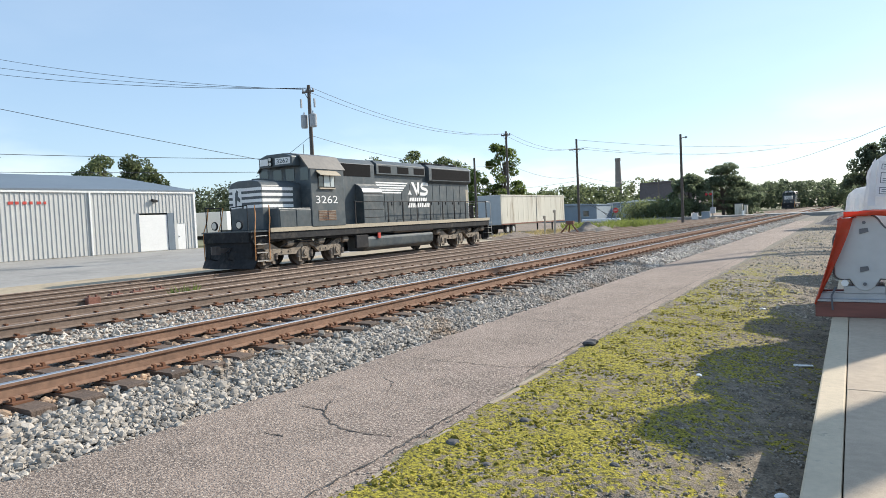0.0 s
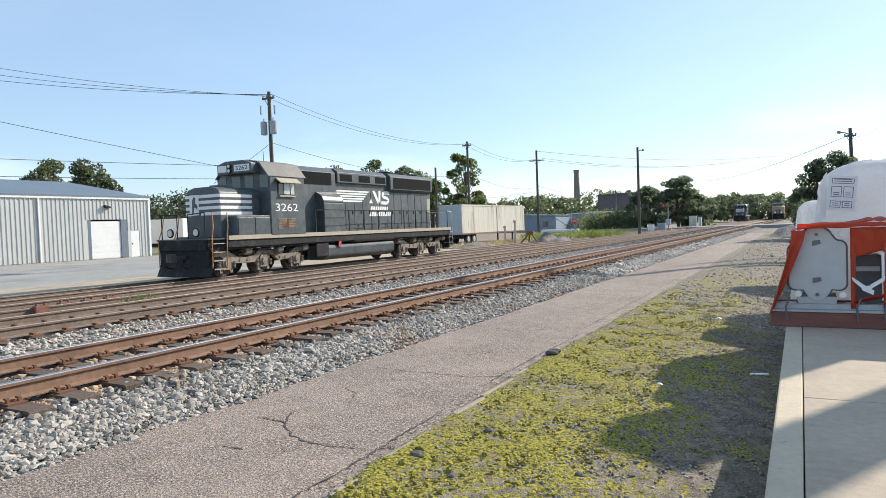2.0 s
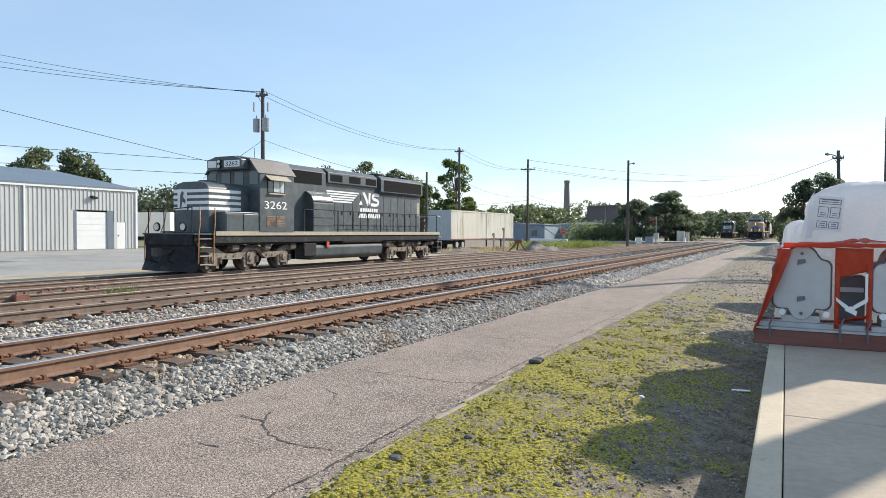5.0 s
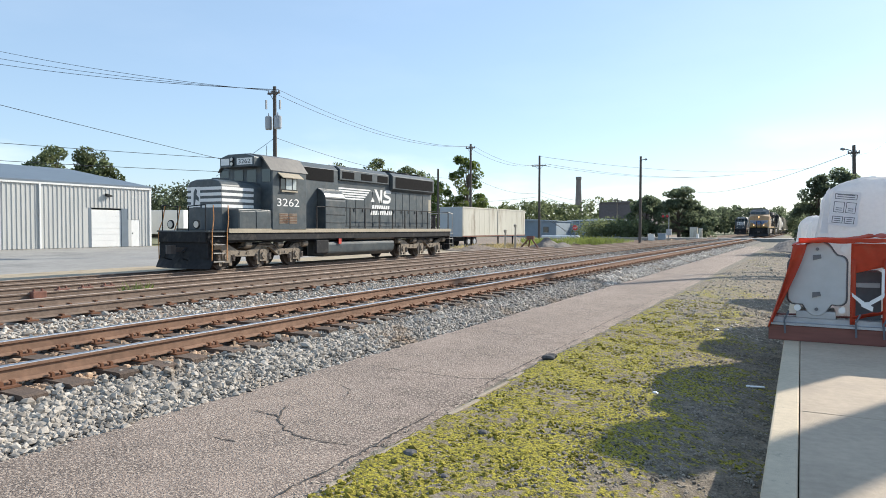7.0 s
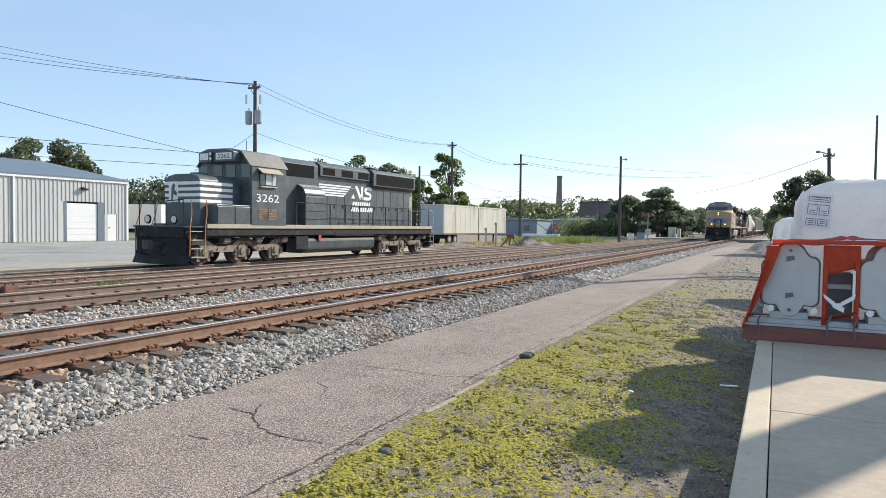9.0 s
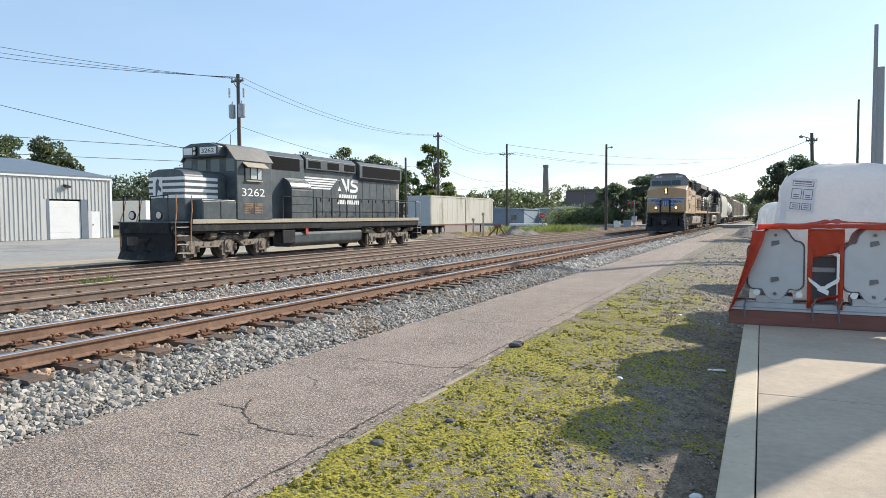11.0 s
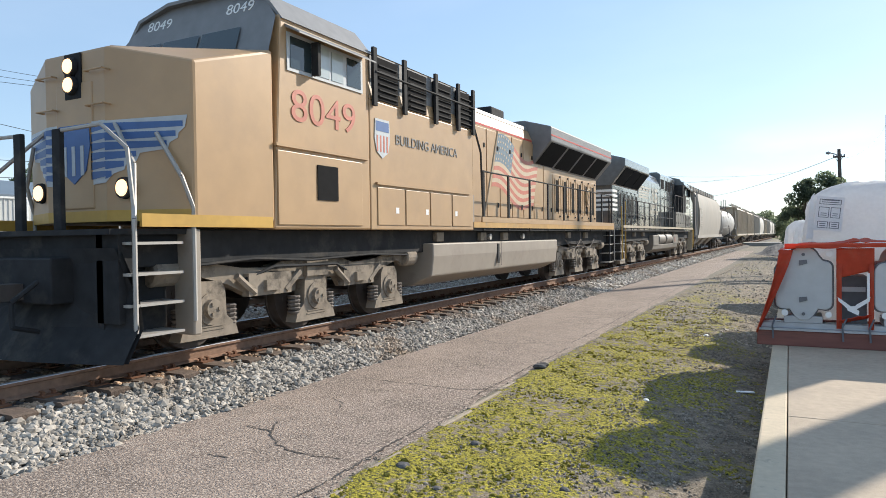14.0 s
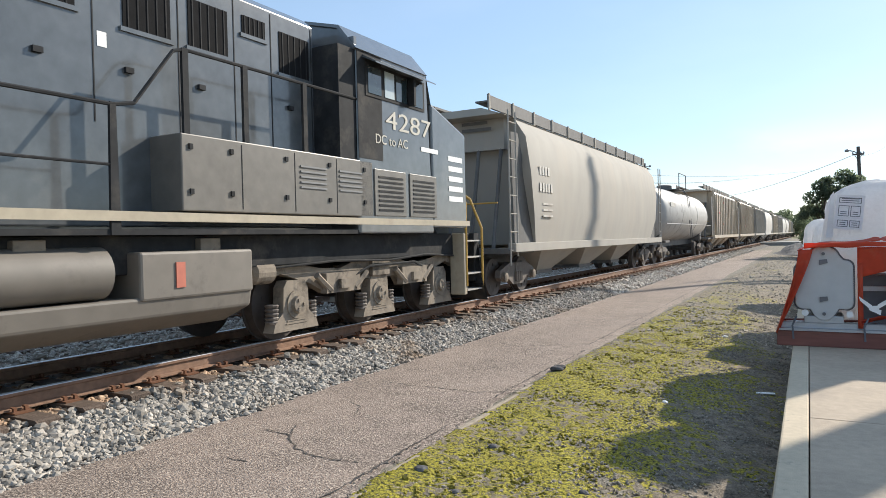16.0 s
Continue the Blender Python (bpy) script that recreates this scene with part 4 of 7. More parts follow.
    if s > 0:
        words("road_number", number, 0.44, side_text(1, ns, 3.30, 2.98), "flag_red" if up else "white", g, width=1.5)
    else:
        words("road_number", number, 0.30, side_text(-1, ns, 4.45, 3.20), "decal", g, width=1.45)
        words("slogan", "DC to AC", 0.15, side_text(-1, ns, 4.75, 2.93), "decal", g, width=0.95)
        part("slogan_bar", B().box(-ns - 0.003, -ns + 0.001, 2.75, 3.35, 2.94, 3.02), "white", g)
        words("road_number", number, 0.26, Matrix.Translation((0.78, 21.215, 3.62)) @ Matrix(((-1, 0, 0, 0), (0, 0, 1, 0), (0, 1, 0, 0), (0, 0, 0, 1))), "white", g, width=0.85)
    return g


def up_markings(g):
    """The yellow engine's wing badge, shield, slogan and painted flag."""
    for q in (1, -1):
        for i, (za, ln) in enumerate(((2.64, 1.12), (2.53, 1.04), (2.42, 0.94), (2.31, 0.60), (2.20, 0.46), (2.09, 0.32))):
            xa, xb = q * 0.30, q * (0.30 + ln)
            def yy(x):
                return 1.212 if abs(x) < 0.55 else 1.212 + (abs(x) - 0.55) * 0.408
            xm = q * 0.55
            pts = [(xa, yy(xa)), (xm if abs(xb) > 0.55 else (xa + xb) / 2, yy(xm) if abs(xb) > 0.55 else yy((xa + xb) / 2)), (xb, yy(xb))]
            b = B()
            for (x0, y0), (x2, y2) in zip(pts, pts[1:]):
                b.poly([(x0, y0 - 0.007, za), (x2, y2 - 0.007, za + 0.03), (x2, y2 - 0.007, za + 0.094), (x0, y0 - 0.007, za + 0.094)], [(0, 1, 2, 3)])
            part("wing_feather", b, "blue", g, "blue painted wing feather")
        inner = [(0.22, 2.66), (0.55, 2.76), (0.55, 2.05), (0.30, 2.03)]
        outer = [(0.55, 2.76), (1.47, 2.80), (1.44, 2.66), (1.37, 2.60), (1.36, 2.54), (1.27, 2.49), (1.25, 2.42), (0.94, 2.38), (0.90, 2.29), (0.78, 2.25), (0.76, 2.19), (0.64, 2.15), (0.55, 2.05)]
        for shape in (inner, outer):
            pts = [(q * x, (1.212 if x <= 0.55 else 1.212 + (x - 0.55) * 0.408) - 0.003, z) for x, z in shape]
            part("wing_outline", B().poly(pts, [tuple(range(len(pts)))]), "blue_white", g, "pale blue wing outline")
    part("front_deck", B().box(-1.40, 1.40, 0.62, 1.70, 1.44, 1.50), "frame", g)
    for q in (1, -1):
        part("gate_post", B().box(q * 0.36 - 0.07, q * 0.36 + 0.07, 0.74, 0.80, 1.50, 2.62), "frame", g, "dark post of the front gate", bevel=0.01)
        part("front_rail", B().path([(q * 0.42, 0.77, 2.60), (q * 1.05, 0.80, 2.62), (q * 1.38, 0.86, 2.35), (q * 1.46, 0.88, 1.55)], 0.022), "steel", g)
        part("nose_stripe", B().poly([(0, 1.216, 1.60), (q * 0.55, 1.216, 1.60), (q * 0.55, 1.216, 1.73), (0, 1.216, 1.73)], [(0, 1, 2, 3)]), "safety_yellow", g)
        part("nose_stripe", B().poly([(q * 0.55, 1.216, 1.60), (q * 1.53, 1.616, 1.60), (q * 1.53, 1.616, 1.73), (q * 0.55, 1.216, 1.73)], [(0, 1, 2, 3)]), "safety_yellow", g)
        for z in (2.95, 3.35):
            part("grab_iron", B().path([(q * 0.30, 1.20, z), (q * 0.30, 1.14, z), (q * 0.62, 1.14, z), (q * 0.62, 1.24, z)], 0.012), "yellow", g)
        part("nose_top_rail", B().path([(q * 0.35, 1.45, 3.62), (q * 0.35, 1.45, 3.70), (q * 0.95, 2.3, 3.76), (q * 0.95, 2.3, 3.68)], 0.011), "yellow", g)
    part("headlight_box", B().box(-0.15, 0.15, 1.196, 1.24, 3.06, 3.60), "frame", g, "dark recessed headlight housing", bevel=0.01)
    part("wing_edge", B().box(-0.55, -0.30, 1.206, 1.216, 2.74, 2.77).box(0.30, 0.55, 1.206, 1.216, 2.74, 2.77), "blue_white", g)
    part("nose_shield", B().prism([(-0.28, 2.75), (0.28, 2.75), (0.3, 2.5), (0.22, 2.2), (0, 2.05), (-0.22, 2.2), (-0.3, 2.5)], "y", 1.194, 1.203), "blue", g)
    for q in (-0.16, 0.0, 0.16):
        part("shield_bar", B().box(q - 0.03, q + 0.03, 1.188, 1.194, 2.15, 2.5), "blue_white", g)
    x = 1.537
    sh = part("shield_badge", B().prism([(5.35, 3.32), (5.78, 3.32), (5.8, 3.0), (5.74, 2.78), (5.565, 2.68), (5.39, 2.78), (5.33, 3.0)], "x", x, x + 0.004), "blue_white", g, "shield badge")
    part("shield_top", B().box(x + 0.004, x + 0.007, 5.37, 5.76, 3.12, 3.28), "blue", sh)
    for i in range(4):
        part("shield_bar", B().box(x + 0.004, x + 0.007, 5.39 + i * 0.1, 5.43 + i * 0.1, 2.78, 3.05), "flag_red", sh)
    words("slogan", "BUILDING AMERICA", 0.17, side_text(1, x, 6.0, 2.96), "grey_roof", g, width=2.35)
    # the flag, in waving strips on the hood doors
    hx = 1.003
    def wave(u):
        return 0.10 * math.sin(u * 2.3 + 0.5) - 0.10 * u
    n = 16
    y0, y1, zt, h = 11.75, 14.7, 3.86, 1.35
    for r in range(13):
        b = B()
        za, zb = zt - h * r / 13, zt - h * (r + 1) / 13
        top, bot = [], []
        u0 = 0.36 if r < 7 else 0.0
        for k in range(n + 1):
            u = u0 + (1 - u0) * k / n
            y = y0 + (y1 - y0) * u - (zt - za) * 0.35
            w = wave(u * 3) * 1.5
            top.append((y, za + w))
            bot.append((y - (za - zb) * 0.35, zb + w))
        for k in range(n):
            b.poly([(hx, *top[k]), (hx, *top[k + 1]), (hx, *bot[k + 1]), (hx, *bot[k])], [(0, 3, 2, 1)])
        part("flag_stripe", b, "flag_red" if r % 2 == 0 else "flag_white", g, "painted flag stripe")
    c = B()
    for k in range(6):
        ua, ub = 0.36 * k / 6, 0.36 * (k + 1) / 6
        ya, yb = y0 + (y1 - y0) * ua, y0 + (y1 - y0) * ub
        hh = h * 7 / 13
        wa, wb = wave(ua * 3) * 1.5, wave(ub * 3) * 1.5
        c.poly([(hx, ya, zt + wa), (hx, yb, zt + wb), (hx, yb - hh * 0.35, zt - hh + wb), (hx, ya - hh * 0.35, zt - hh + wa)], [(0, 3, 2, 1)])
    cn = part("flag_canton", c, "flag_blue", g, "painted blue flag corner with stars")
    st = B()
    for i in range(5):
        for j in range(7):
            u = 0.36 * (j + 0.5) / 7
            y = y0 + (y1 - y0) * u - h * 7 / 13 * 0.35 * (i + 0.5) / 5
            z = zt + wave(u * 3) * 1.5 - h * 7 / 13 * (i + 0.5) / 5
            st.lathe([(hx + 0.001, 0.034), (hx + 0.004, 0.034)], "x", 5, (y, z))
    tagged(part("star", st, "flag_white", cn), kind="stuff")
    part("flag_pole", B().path([(hx + 0.002, 11.7, 3.98), (hx + 0.002, 10.9, 2.0)], 0.022), "flag_white", g)


def ns_markings(g, s, hx, y0, d, z_bars=(3.10, 3.72), paint="white"):
    """Stripes, a slanted badge and two bars of lettering on the black hoods. d: +1 reads along +y."""
    def bars(ya, yb, za, zb, n, slant):
        for i in range(n):
            z = za + (zb - za) * (i + 0.15) / n
            t = (zb - za) / n * 0.62
            u = slant * (1 - i / max(1, n - 1))
            b = B().poly([(s * hx, ya, z), (s * hx, yb - d * u, z), (s * hx, yb - d * u + d * 0.06, z + t), (s * hx, ya + d * 0.02, z + t)], [(0, 1, 2, 3)])
            part("hood_stripe", b, paint, g, "white painted stripe")
    bars(y0, y0 + d * 2.75, z_bars[0], z_bars[1], 5, 0.6)
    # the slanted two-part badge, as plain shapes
    ya = y0 + d * 2.95
    za, h = z_bars[0] - 0.08, 0.72
    def quad(name, pts):
        part(name, B().poly([(s * (hx + 0.002), ya + d * p[0], za + p[1]) for p in pts], [tuple(range(len(pts)))]), paint, g, "white badge shape")
    quad("badge_shape", [(-0.15, 0.05), (0.20, 0.05), (0.05, 0.30)])
    quad("badge_shape", [(0.18, h), (0.42, h), (0.92, 0.0), (0.68, 0.0)])
    quad("badge_shape", [(0.78, h), (0.98, h), (0.92, 0.0), (0.74, 0.0)])
    bend = [(1.84, 0.62), (1.66, 0.64), (1.36, 0.64), (1.20, 0.58), (1.16, 0.49), (1.24, 0.41), (1.44, 0.37), (1.64, 0.33), (1.74, 0.25), (1.70, 0.14), (1.54, 0.08), (1.26, 0.08), (1.02, 0.09)]
    edge = []
    for k, (u, v) in enumerate(bend):
        (ua, va), (ub, vb) = bend[max(0, k - 1)], bend[min(len(bend) - 1, k + 1)]
        ln = math.hypot(ub - ua, vb - va)
        edge.append(((vb - va) / ln * 0.085, -(ub - ua) / ln * 0.085))
    pts = [(u + e[0], v + e[1]) for (u, v), e in zip(bend, edge)] + [(u - e[0], v - e[1]) for (u, v), e in zip(bend, edge)]
    n = len(bend)
    part("badge_shape", B().poly([(s * (hx + 0.002), ya + d * u, za + v) for u, v in pts], [(k, k + 1, n + k + 1, n + k) for k in range(n - 1)]), paint, g, "white badge shape")
    for i, (ln, z) in enumerate(((1.75, -0.34), (1.95, -0.64))):
        rng = random.Random(i)
        y = -0.05 - 0.12 * i
        while y < ln - 0.15:
            w = rng.uniform(0.13, 0.2)
            quad("letter_bar", [(y, z), (y + w, z), (y + w + 0.05, z + 0.22), (y + 0.05, z + 0.22)])
            y += w + 0.05


def sd_locomotive(m, label, number, group="locomotives standing in the yard"):
    """A low-nosed six-axle locomotive, nose at -y."""
    g = thing("diesel_locomotive", m, label, "locomotive", group)
    part("frame", B().box(-1.3, 1.3, 0.6, 20.3, 1.10, 1.52), "frame", g, bevel=0.02)
    plow(g, 0.28)
    coupler(g, 0.0, 1)
    coupler(g, 20.98, -1)
    part("rear_pilot", B().box(-1.4, 1.4, 20.15, 20.3, 0.35, 1.52), "frame", g)
    part("front_deck", B().box(-1.45, 1.45, 0.62, 2.0, 1.50, 1.56), "black", g)
    # low nose
    part("nose", B().prism([(-0.95, 1.55), (0.95, 1.55), (0.95, 3.36), (0.8, 3.54), (0.45, 3.62), (-0.45, 3.62), (-0.8, 3.54), (-0.95, 3.36)], "y", 1.72, 4.1), "black", g, bevel=0.05)
    for i in range(4):
        z = 2.48 + i * 0.235
        w = 0.955 if i < 3 else 0.93
        part("nose_stripe", B().box(-0.2 if i else -0.1, 0.97, 1.712, 1.722, z, z + 0.125), "white", g, "white nose stripe")
        part("nose_stripe", B().box(0.948, 0.956, 1.76, 3.5 - i * 0.0, z, z + 0.125), "white", g, "white nose stripe")
        part("nose_stripe", B().box(-0.95, -0.62, 1.712, 1.722, z, z + 0.125), "white", g, "white nose stripe")
    part("nose_badge", B().box(-0.72, -0.2, 1.705, 1.714, 2.5, 3.32), "white", g)
    part("badge_horse", B().poly([(-0.58, 1.70, 2.58), (-0.50, 1.70, 2.58), (-0.44, 1.70, 2.83), (-0.28, 1.70, 2.73), (-0.26, 1.70, 2.88), (-0.40, 1.70, 3.0), (-0.36, 1.70, 3.18), (-0.46, 1.70, 3.26), (-0.56, 1.70, 3.1)], [tuple(range(9))]), "black", g, "dark rearing shape on the nose badge")
    part("nose_bell_box", B().box(-0.2, 0.2, 2.3, 2.9, 3.61, 3.72), "black", g, bevel=0.02)
    for q in (-0.72, 0.72):
        lamp_on(g, (q, 0.72, 1.80), False, 0.14)
    # cab
    prof = [(-1.53, 1.6), (1.53, 1.6), (1.53, 4.12), (1.05, 4.68), (0.4, 4.82), (-0.4, 4.82), (-1.05, 4.68), (-1.53, 4.12)]
    part("cab", B().prism(prof, "y", 4.0, 6.2), "black", g, bevel=0.03)
    part("cab_roof", B().prism([(-1.56, 4.09), (-1.06, 4.71), (-0.4, 4.85), (0.4, 4.85), (1.06, 4.71), (1.56, 4.09), (1.5, 4.09), (1.0, 4.66), (0.4, 4.8), (-0.4, 4.8), (-1.0, 4.66), (-1.5, 4.09)], "y", 3.9, 6.3), "dusty_black", g, "dusty curved cab roof")
    part("number_box", B().prism([(-0.98, 4.24), (0.98, 4.24), (0.98, 4.66), (0.5, 4.8), (-0.5, 4.8), (-0.98, 4.66)], "y", 3.5, 4.02), "black", g, bevel=0.03)
    part("number_panel", B().box(0.02, 0.9, 3.488, 3.5, 4.34, 4.62), "white", g)
    part("number_panel", B().box(-0.9, -0.42, 3.488, 3.5, 4.34, 4.62), "white", g)
    words("number_board", number, 0.18, at_front(0.12, 3.482, 4.39), "black", g, width=0.68)
    for z in (4.38, 4.58):
        lamp_on(g, (-0.22, 3.47, z), False, 0.08)
    for a in (-1.42, -0.62, 0.12, 0.98):
        w = 0.46 if abs(a) > 0.8 else 0.5
        part("windshield", B().box(a, a + w, 3.985, 3.998, 3.62, 4.16), "glass", g, "dark cab window")
    part("cab_front_panel", B().box(0.98, 1.50, 3.982, 3.999, 1.7, 3.25), "black", g, bevel=0.01)
    part("sunshade", B().prism([(1.53, 3.98), (1.80, 3.80), (1.80, 3.83), (1.53, 4.03)], "y", 4.35, 5.7), "sill", g, "pale window awning")
    wf = part("side_window", B().box(1.53, 1.545, 4.45, 5.55, 3.28, 3.92), "frame", g)
    for a, c, mm in ((4.5, 4.78, "glass"), (4.84, 5.2, "glass_light"), (5.26, 5.5, "glass_light")):
        part("pane", B().box(1.545, 1.552, a, c, 3.33, 3.88), mm, wf)
    part("armrest", B().box(1.53, 1.62, 4.5, 5.5, 3.22, 3.28), "sill", g)
    words("road_number", number, 0.33, at_side(1.536, 4.28, 2.60), "white", g, width=1.42)
    part("cab_door_vent", B().box(1.53, 1.54, 4.4, 4.95, 1.85, 2.3), "truck", g, "rusty louvred vent")
    part("cab_door_vent", B().box(1.53, 1.54, 5.05, 5.55, 1.85, 2.3), "truck", g, "rusty louvred vent")
    for i in range(6):
        part("louvre", B().box(1.54, 1.55, 4.42, 5.53, 1.88 + i * 0.07, 1.90 + i * 0.07), "spike", g)
    part("battery_box", B().box(0.96, 1.48, 2.1, 4.0, 1.56, 2.42), "black", g, "scuffed battery box", bevel=0.02)
    for a in (2.15, 3.1):
        part("battery_door", B().box(1.48, 1.50, a, a + 0.86, 1.64, 2.34), "black", g, bevel=0.01)
    # hoods
    part("inertial_hood", B().prism([(-1.0, 1.6), (1.0, 1.6), (1.0, 4.50), (0.75, 4.74), (-0.75, 4.74), (-1.0, 4.50)], "y", 6.2, 9.2), "black", g, bevel=0.02)
    part("dark_intake", B().box(0.99, 1.02, 6.7, 8.85, 3.90, 4.48), "screen", g, "dark air intake screen")
    part("blower_duct", B().prism([(1.0, 1.62), (1.5, 1.62), (1.5, 2.95), (1.47, 3.14), (1.39, 3.30), (1.26, 3.43), (1.0, 3.56)], "y", 7.6, 9.15), "black", g, "bulging blower duct", bevel=0.03)
    for i in range(4):
        part("duct_seam", B().box(1.495, 1.51, 7.62, 9.13, 1.9 + i * 0.38, 1.93 + i * 0.38), "frame", g)
    part("engine_hood", B().prism([(-0.9, 1.6), (0.9, 1.6), (0.9, 4.15), (0.62, 4.42), (-0.62, 4.42), (-0.9, 4.15)], "y", 9.2, 14.0), "black", g, bevel=0.02)
    part("dynamic_brake_hatch", B().prism([(-1.05, 4.05), (1.05, 4.05), (1.05, 4.56), (0.8, 4.76), (-0.8, 4.76), (-1.05, 4.56)], "y", 9.3, 13.7), "black", g, bevel=0.02)
    for a in (9.5, 11.1, 12.6):
        part("brake_grille", B().box(1.045, 1.06, a, a + 1.0, 4.13, 4.47), "screen", g)
    part("radiator_hood", B().prism([(-0.9, 1.6), (0.9, 1.6), (0.9, 3.70), (1.12, 3.84), (1.12, 4.55), (0.9, 4.74), (-0.9, 4.74), (-1.12, 4.55), (-1.12, 3.84), (-0.9, 3.70)], "y", 14.0, 18.7), "black", g, bevel=0.02)
    part("radiator_grille", B().box(1.115, 1.13, 14.3, 18.5, 3.90, 4.50), "screen", g, "long dark radiator grille")
    for a in (14.9, 16.4, 17.8):
        part("roof_fan", B().lathe([(4.72, 0.58), (4.88, 0.58), (4.90, 0.5)], "z", 24, (0, a)), "frame", g, "flat round cooling fan")
    for a in (10.0, 11.5, 13.0):
        part("roof_fan", B().lathe([(4.68, 0.5), (4.80, 0.5), (4.82, 0.42)], "z", 24, (0, a)), "frame", g, "flat round cooling fan")
    for a in np.arange(9.3, 18.3, 0.76):
        d = part("hood_door", B().box(0.895, 0.915, a, a + 0.71, 1.75, 3.62), "black", g, bevel=0.008)
        part("latch", B().box(0.915, 0.94, a + 0.56, a + 0.62, 2.5, 2.66), "frame", d)
    part("rear_stripe", B().box(0.9, 0.906, 18.0, 18.65, 2.6, 3.4), "sill", g)
    part("rear_hood_end", B().box(-0.85, 0.85, 18.7, 18.8, 1.6, 4.3), "white", g, "pale rear end of the hood")
    # deck, rails, tanks
    for q in (1, -1):
        part("walkway", B().box(min(q * 0.9, q * 1.48), max(q * 0.9, q * 1.48), 1.9, 20.2, 1.52, 1.57), "frame", g)
        part("side_sill", B().box(min(q * 1.47, q * 1.51), max(q * 1.47, q * 1.51), 1.6, 20.25, 1.47, 1.64), "sill", g, "pale stripe along the sill")
        part("lower_sill", B().box(min(q * 1.40, q * 1.46), max(q * 1.40, q * 1.46), 1.6, 20.2, 1.18, 1.46), "frame", g)
        handrail(g, q, 1.46, 7.0, 19.9, 1.6, 2.66, 11, "frame", w=0.04)
        for y in (0.75, 1.5):
            part("grab_rail", B().path([(q * 1.48, y, 0.4), (q * 1.5, y, 1.5), (q * 1.42, y + 0.15, 2.0), (q * 1.35, y + 0.2, 2.55)], 0.02), "orange_rail", g, "orange corner handrail")
        steps(g, q, 0.8, 1.5, None)
        steps(g, q, 20.0, 20.6, None)
        part("grab_rail", B().path([(q * 1.46, 19.9, 2.66), (q * 1.44, 20.5, 2.6), (q * 1.44, 20.6, 0.5)], 0.022), "steel", g)
        part("front_rail", B().path([(q * 1.2, 0.7, 1.55), (q * 1.2, 0.7, 2.55), (q * 0.3, 0.68, 2.5), (q * 0.3, 0.68, 1.55)], 0.02), "frame", g)
        part("fuel_tank", B().prism([(q * 0.1, 0.30), (q * 1.0, 0.30), (q * 1.34, 0.48), (q * 1.38, 0.95), (q * 1.2, 1.06), (q * 0.1, 1.06)], "y", 7.9, 13.8), "black", g, "rounded black fuel tank", bevel=0.08)
        part("air_reservoir", B().lathe([(10.1, 0.1), (10.15, 0.17), (13.7, 0.17), (13.75, 0.1)], "y", 18, (q * 1.28, 1.25)), "truck_dark", g, smooth=True)
    part("rear_rail", B().path([(-1.2, 20.35, 1.6), (-1.2, 20.35, 2.6), (1.2, 20.35, 2.6), (1.2, 20.35, 1.6)], 0.02), "steel", g)
    part("end_plate", B().box(-0.4, 0.4, 20.15, 20.2, 1.56, 2.5), "frame", g)
    part("fuel_filler", B().box(1.38, 1.44, 8.7, 8.9, 0.9, 1.2), "red", g, "small red filler")
    part("underframe_box", B().box(1.3, 1.45, 7.0, 7.9, 0.5, 1.1), "frame", g, bevel=0.03)
    loco_truck(g, 3.86, "truck", ge=False)
    loco_truck(g, 17.12, "truck", ge=False)
    for z in (4.0, 4.2):
        lamp_on(g, (0, 18.8, z), False, 0.08, 1)
    part("antenna", B().path([(0.3, 5.0, 4.6), (0.3, 5.0, 5.3)], 0.012), "frame", g)
    part("horn", B().path([(-0.5, 5.4, 4.75), (0.5, 5.4, 4.75)], 0.06, 8), "frame", g)
    return g


def car_truck(g, yc):
    t = part("truck", shared("car_truck_frame", lambda: car_truck_frame(), "truck_dark"), "truck_dark", g)
    t.matrix_basis = pose(0, yc, 0)
    for k in (-0.89, 0.89):
        w = part("wheelset", shared("wheelset_car", lambda: wheelset(0.455), "wheel"), "wheel", t)
        w.matrix_basis = pose(0, k, 0.457)
        for s in (1, -1):
            c = part("bearing_cap", shared("bearing_cap", lambda: B().lathe([(-0.06, 0.12), (0.05, 0.11), (0.07, 0.05)], "x", 14), "truck"), "truck", t)
            c.matrix_basis = pose(s * 1.12, k, 0.457, rz=0 if s > 0 else 180)


def car_truck_frame():
    b = B()
    for s in (1, -1):
        x0, x1 = sorted((s * 0.95, s * 1.08))
        b.prism([(-1.1, 0.45), (-0.95, 0.36), (-0.6, 0.42), (-0.3, 0.25), (0.3, 0.25), (0.6, 0.42), (0.95, 0.36), (1.1, 0.45), (1.05, 0.62), (0.5, 0.78), (-0.5, 0.78), (-1.05, 0.62)], "x", x0, x1)
        for k in (-0.14, 0.0, 0.14):
            b.rod((s * 1.09, k, 0.32), (s * 1.09, k, 0.56), 0.06, 8)
    b.box(-1.1, 1.1, -0.18, 0.18, 0.5, 0.78)
    return b


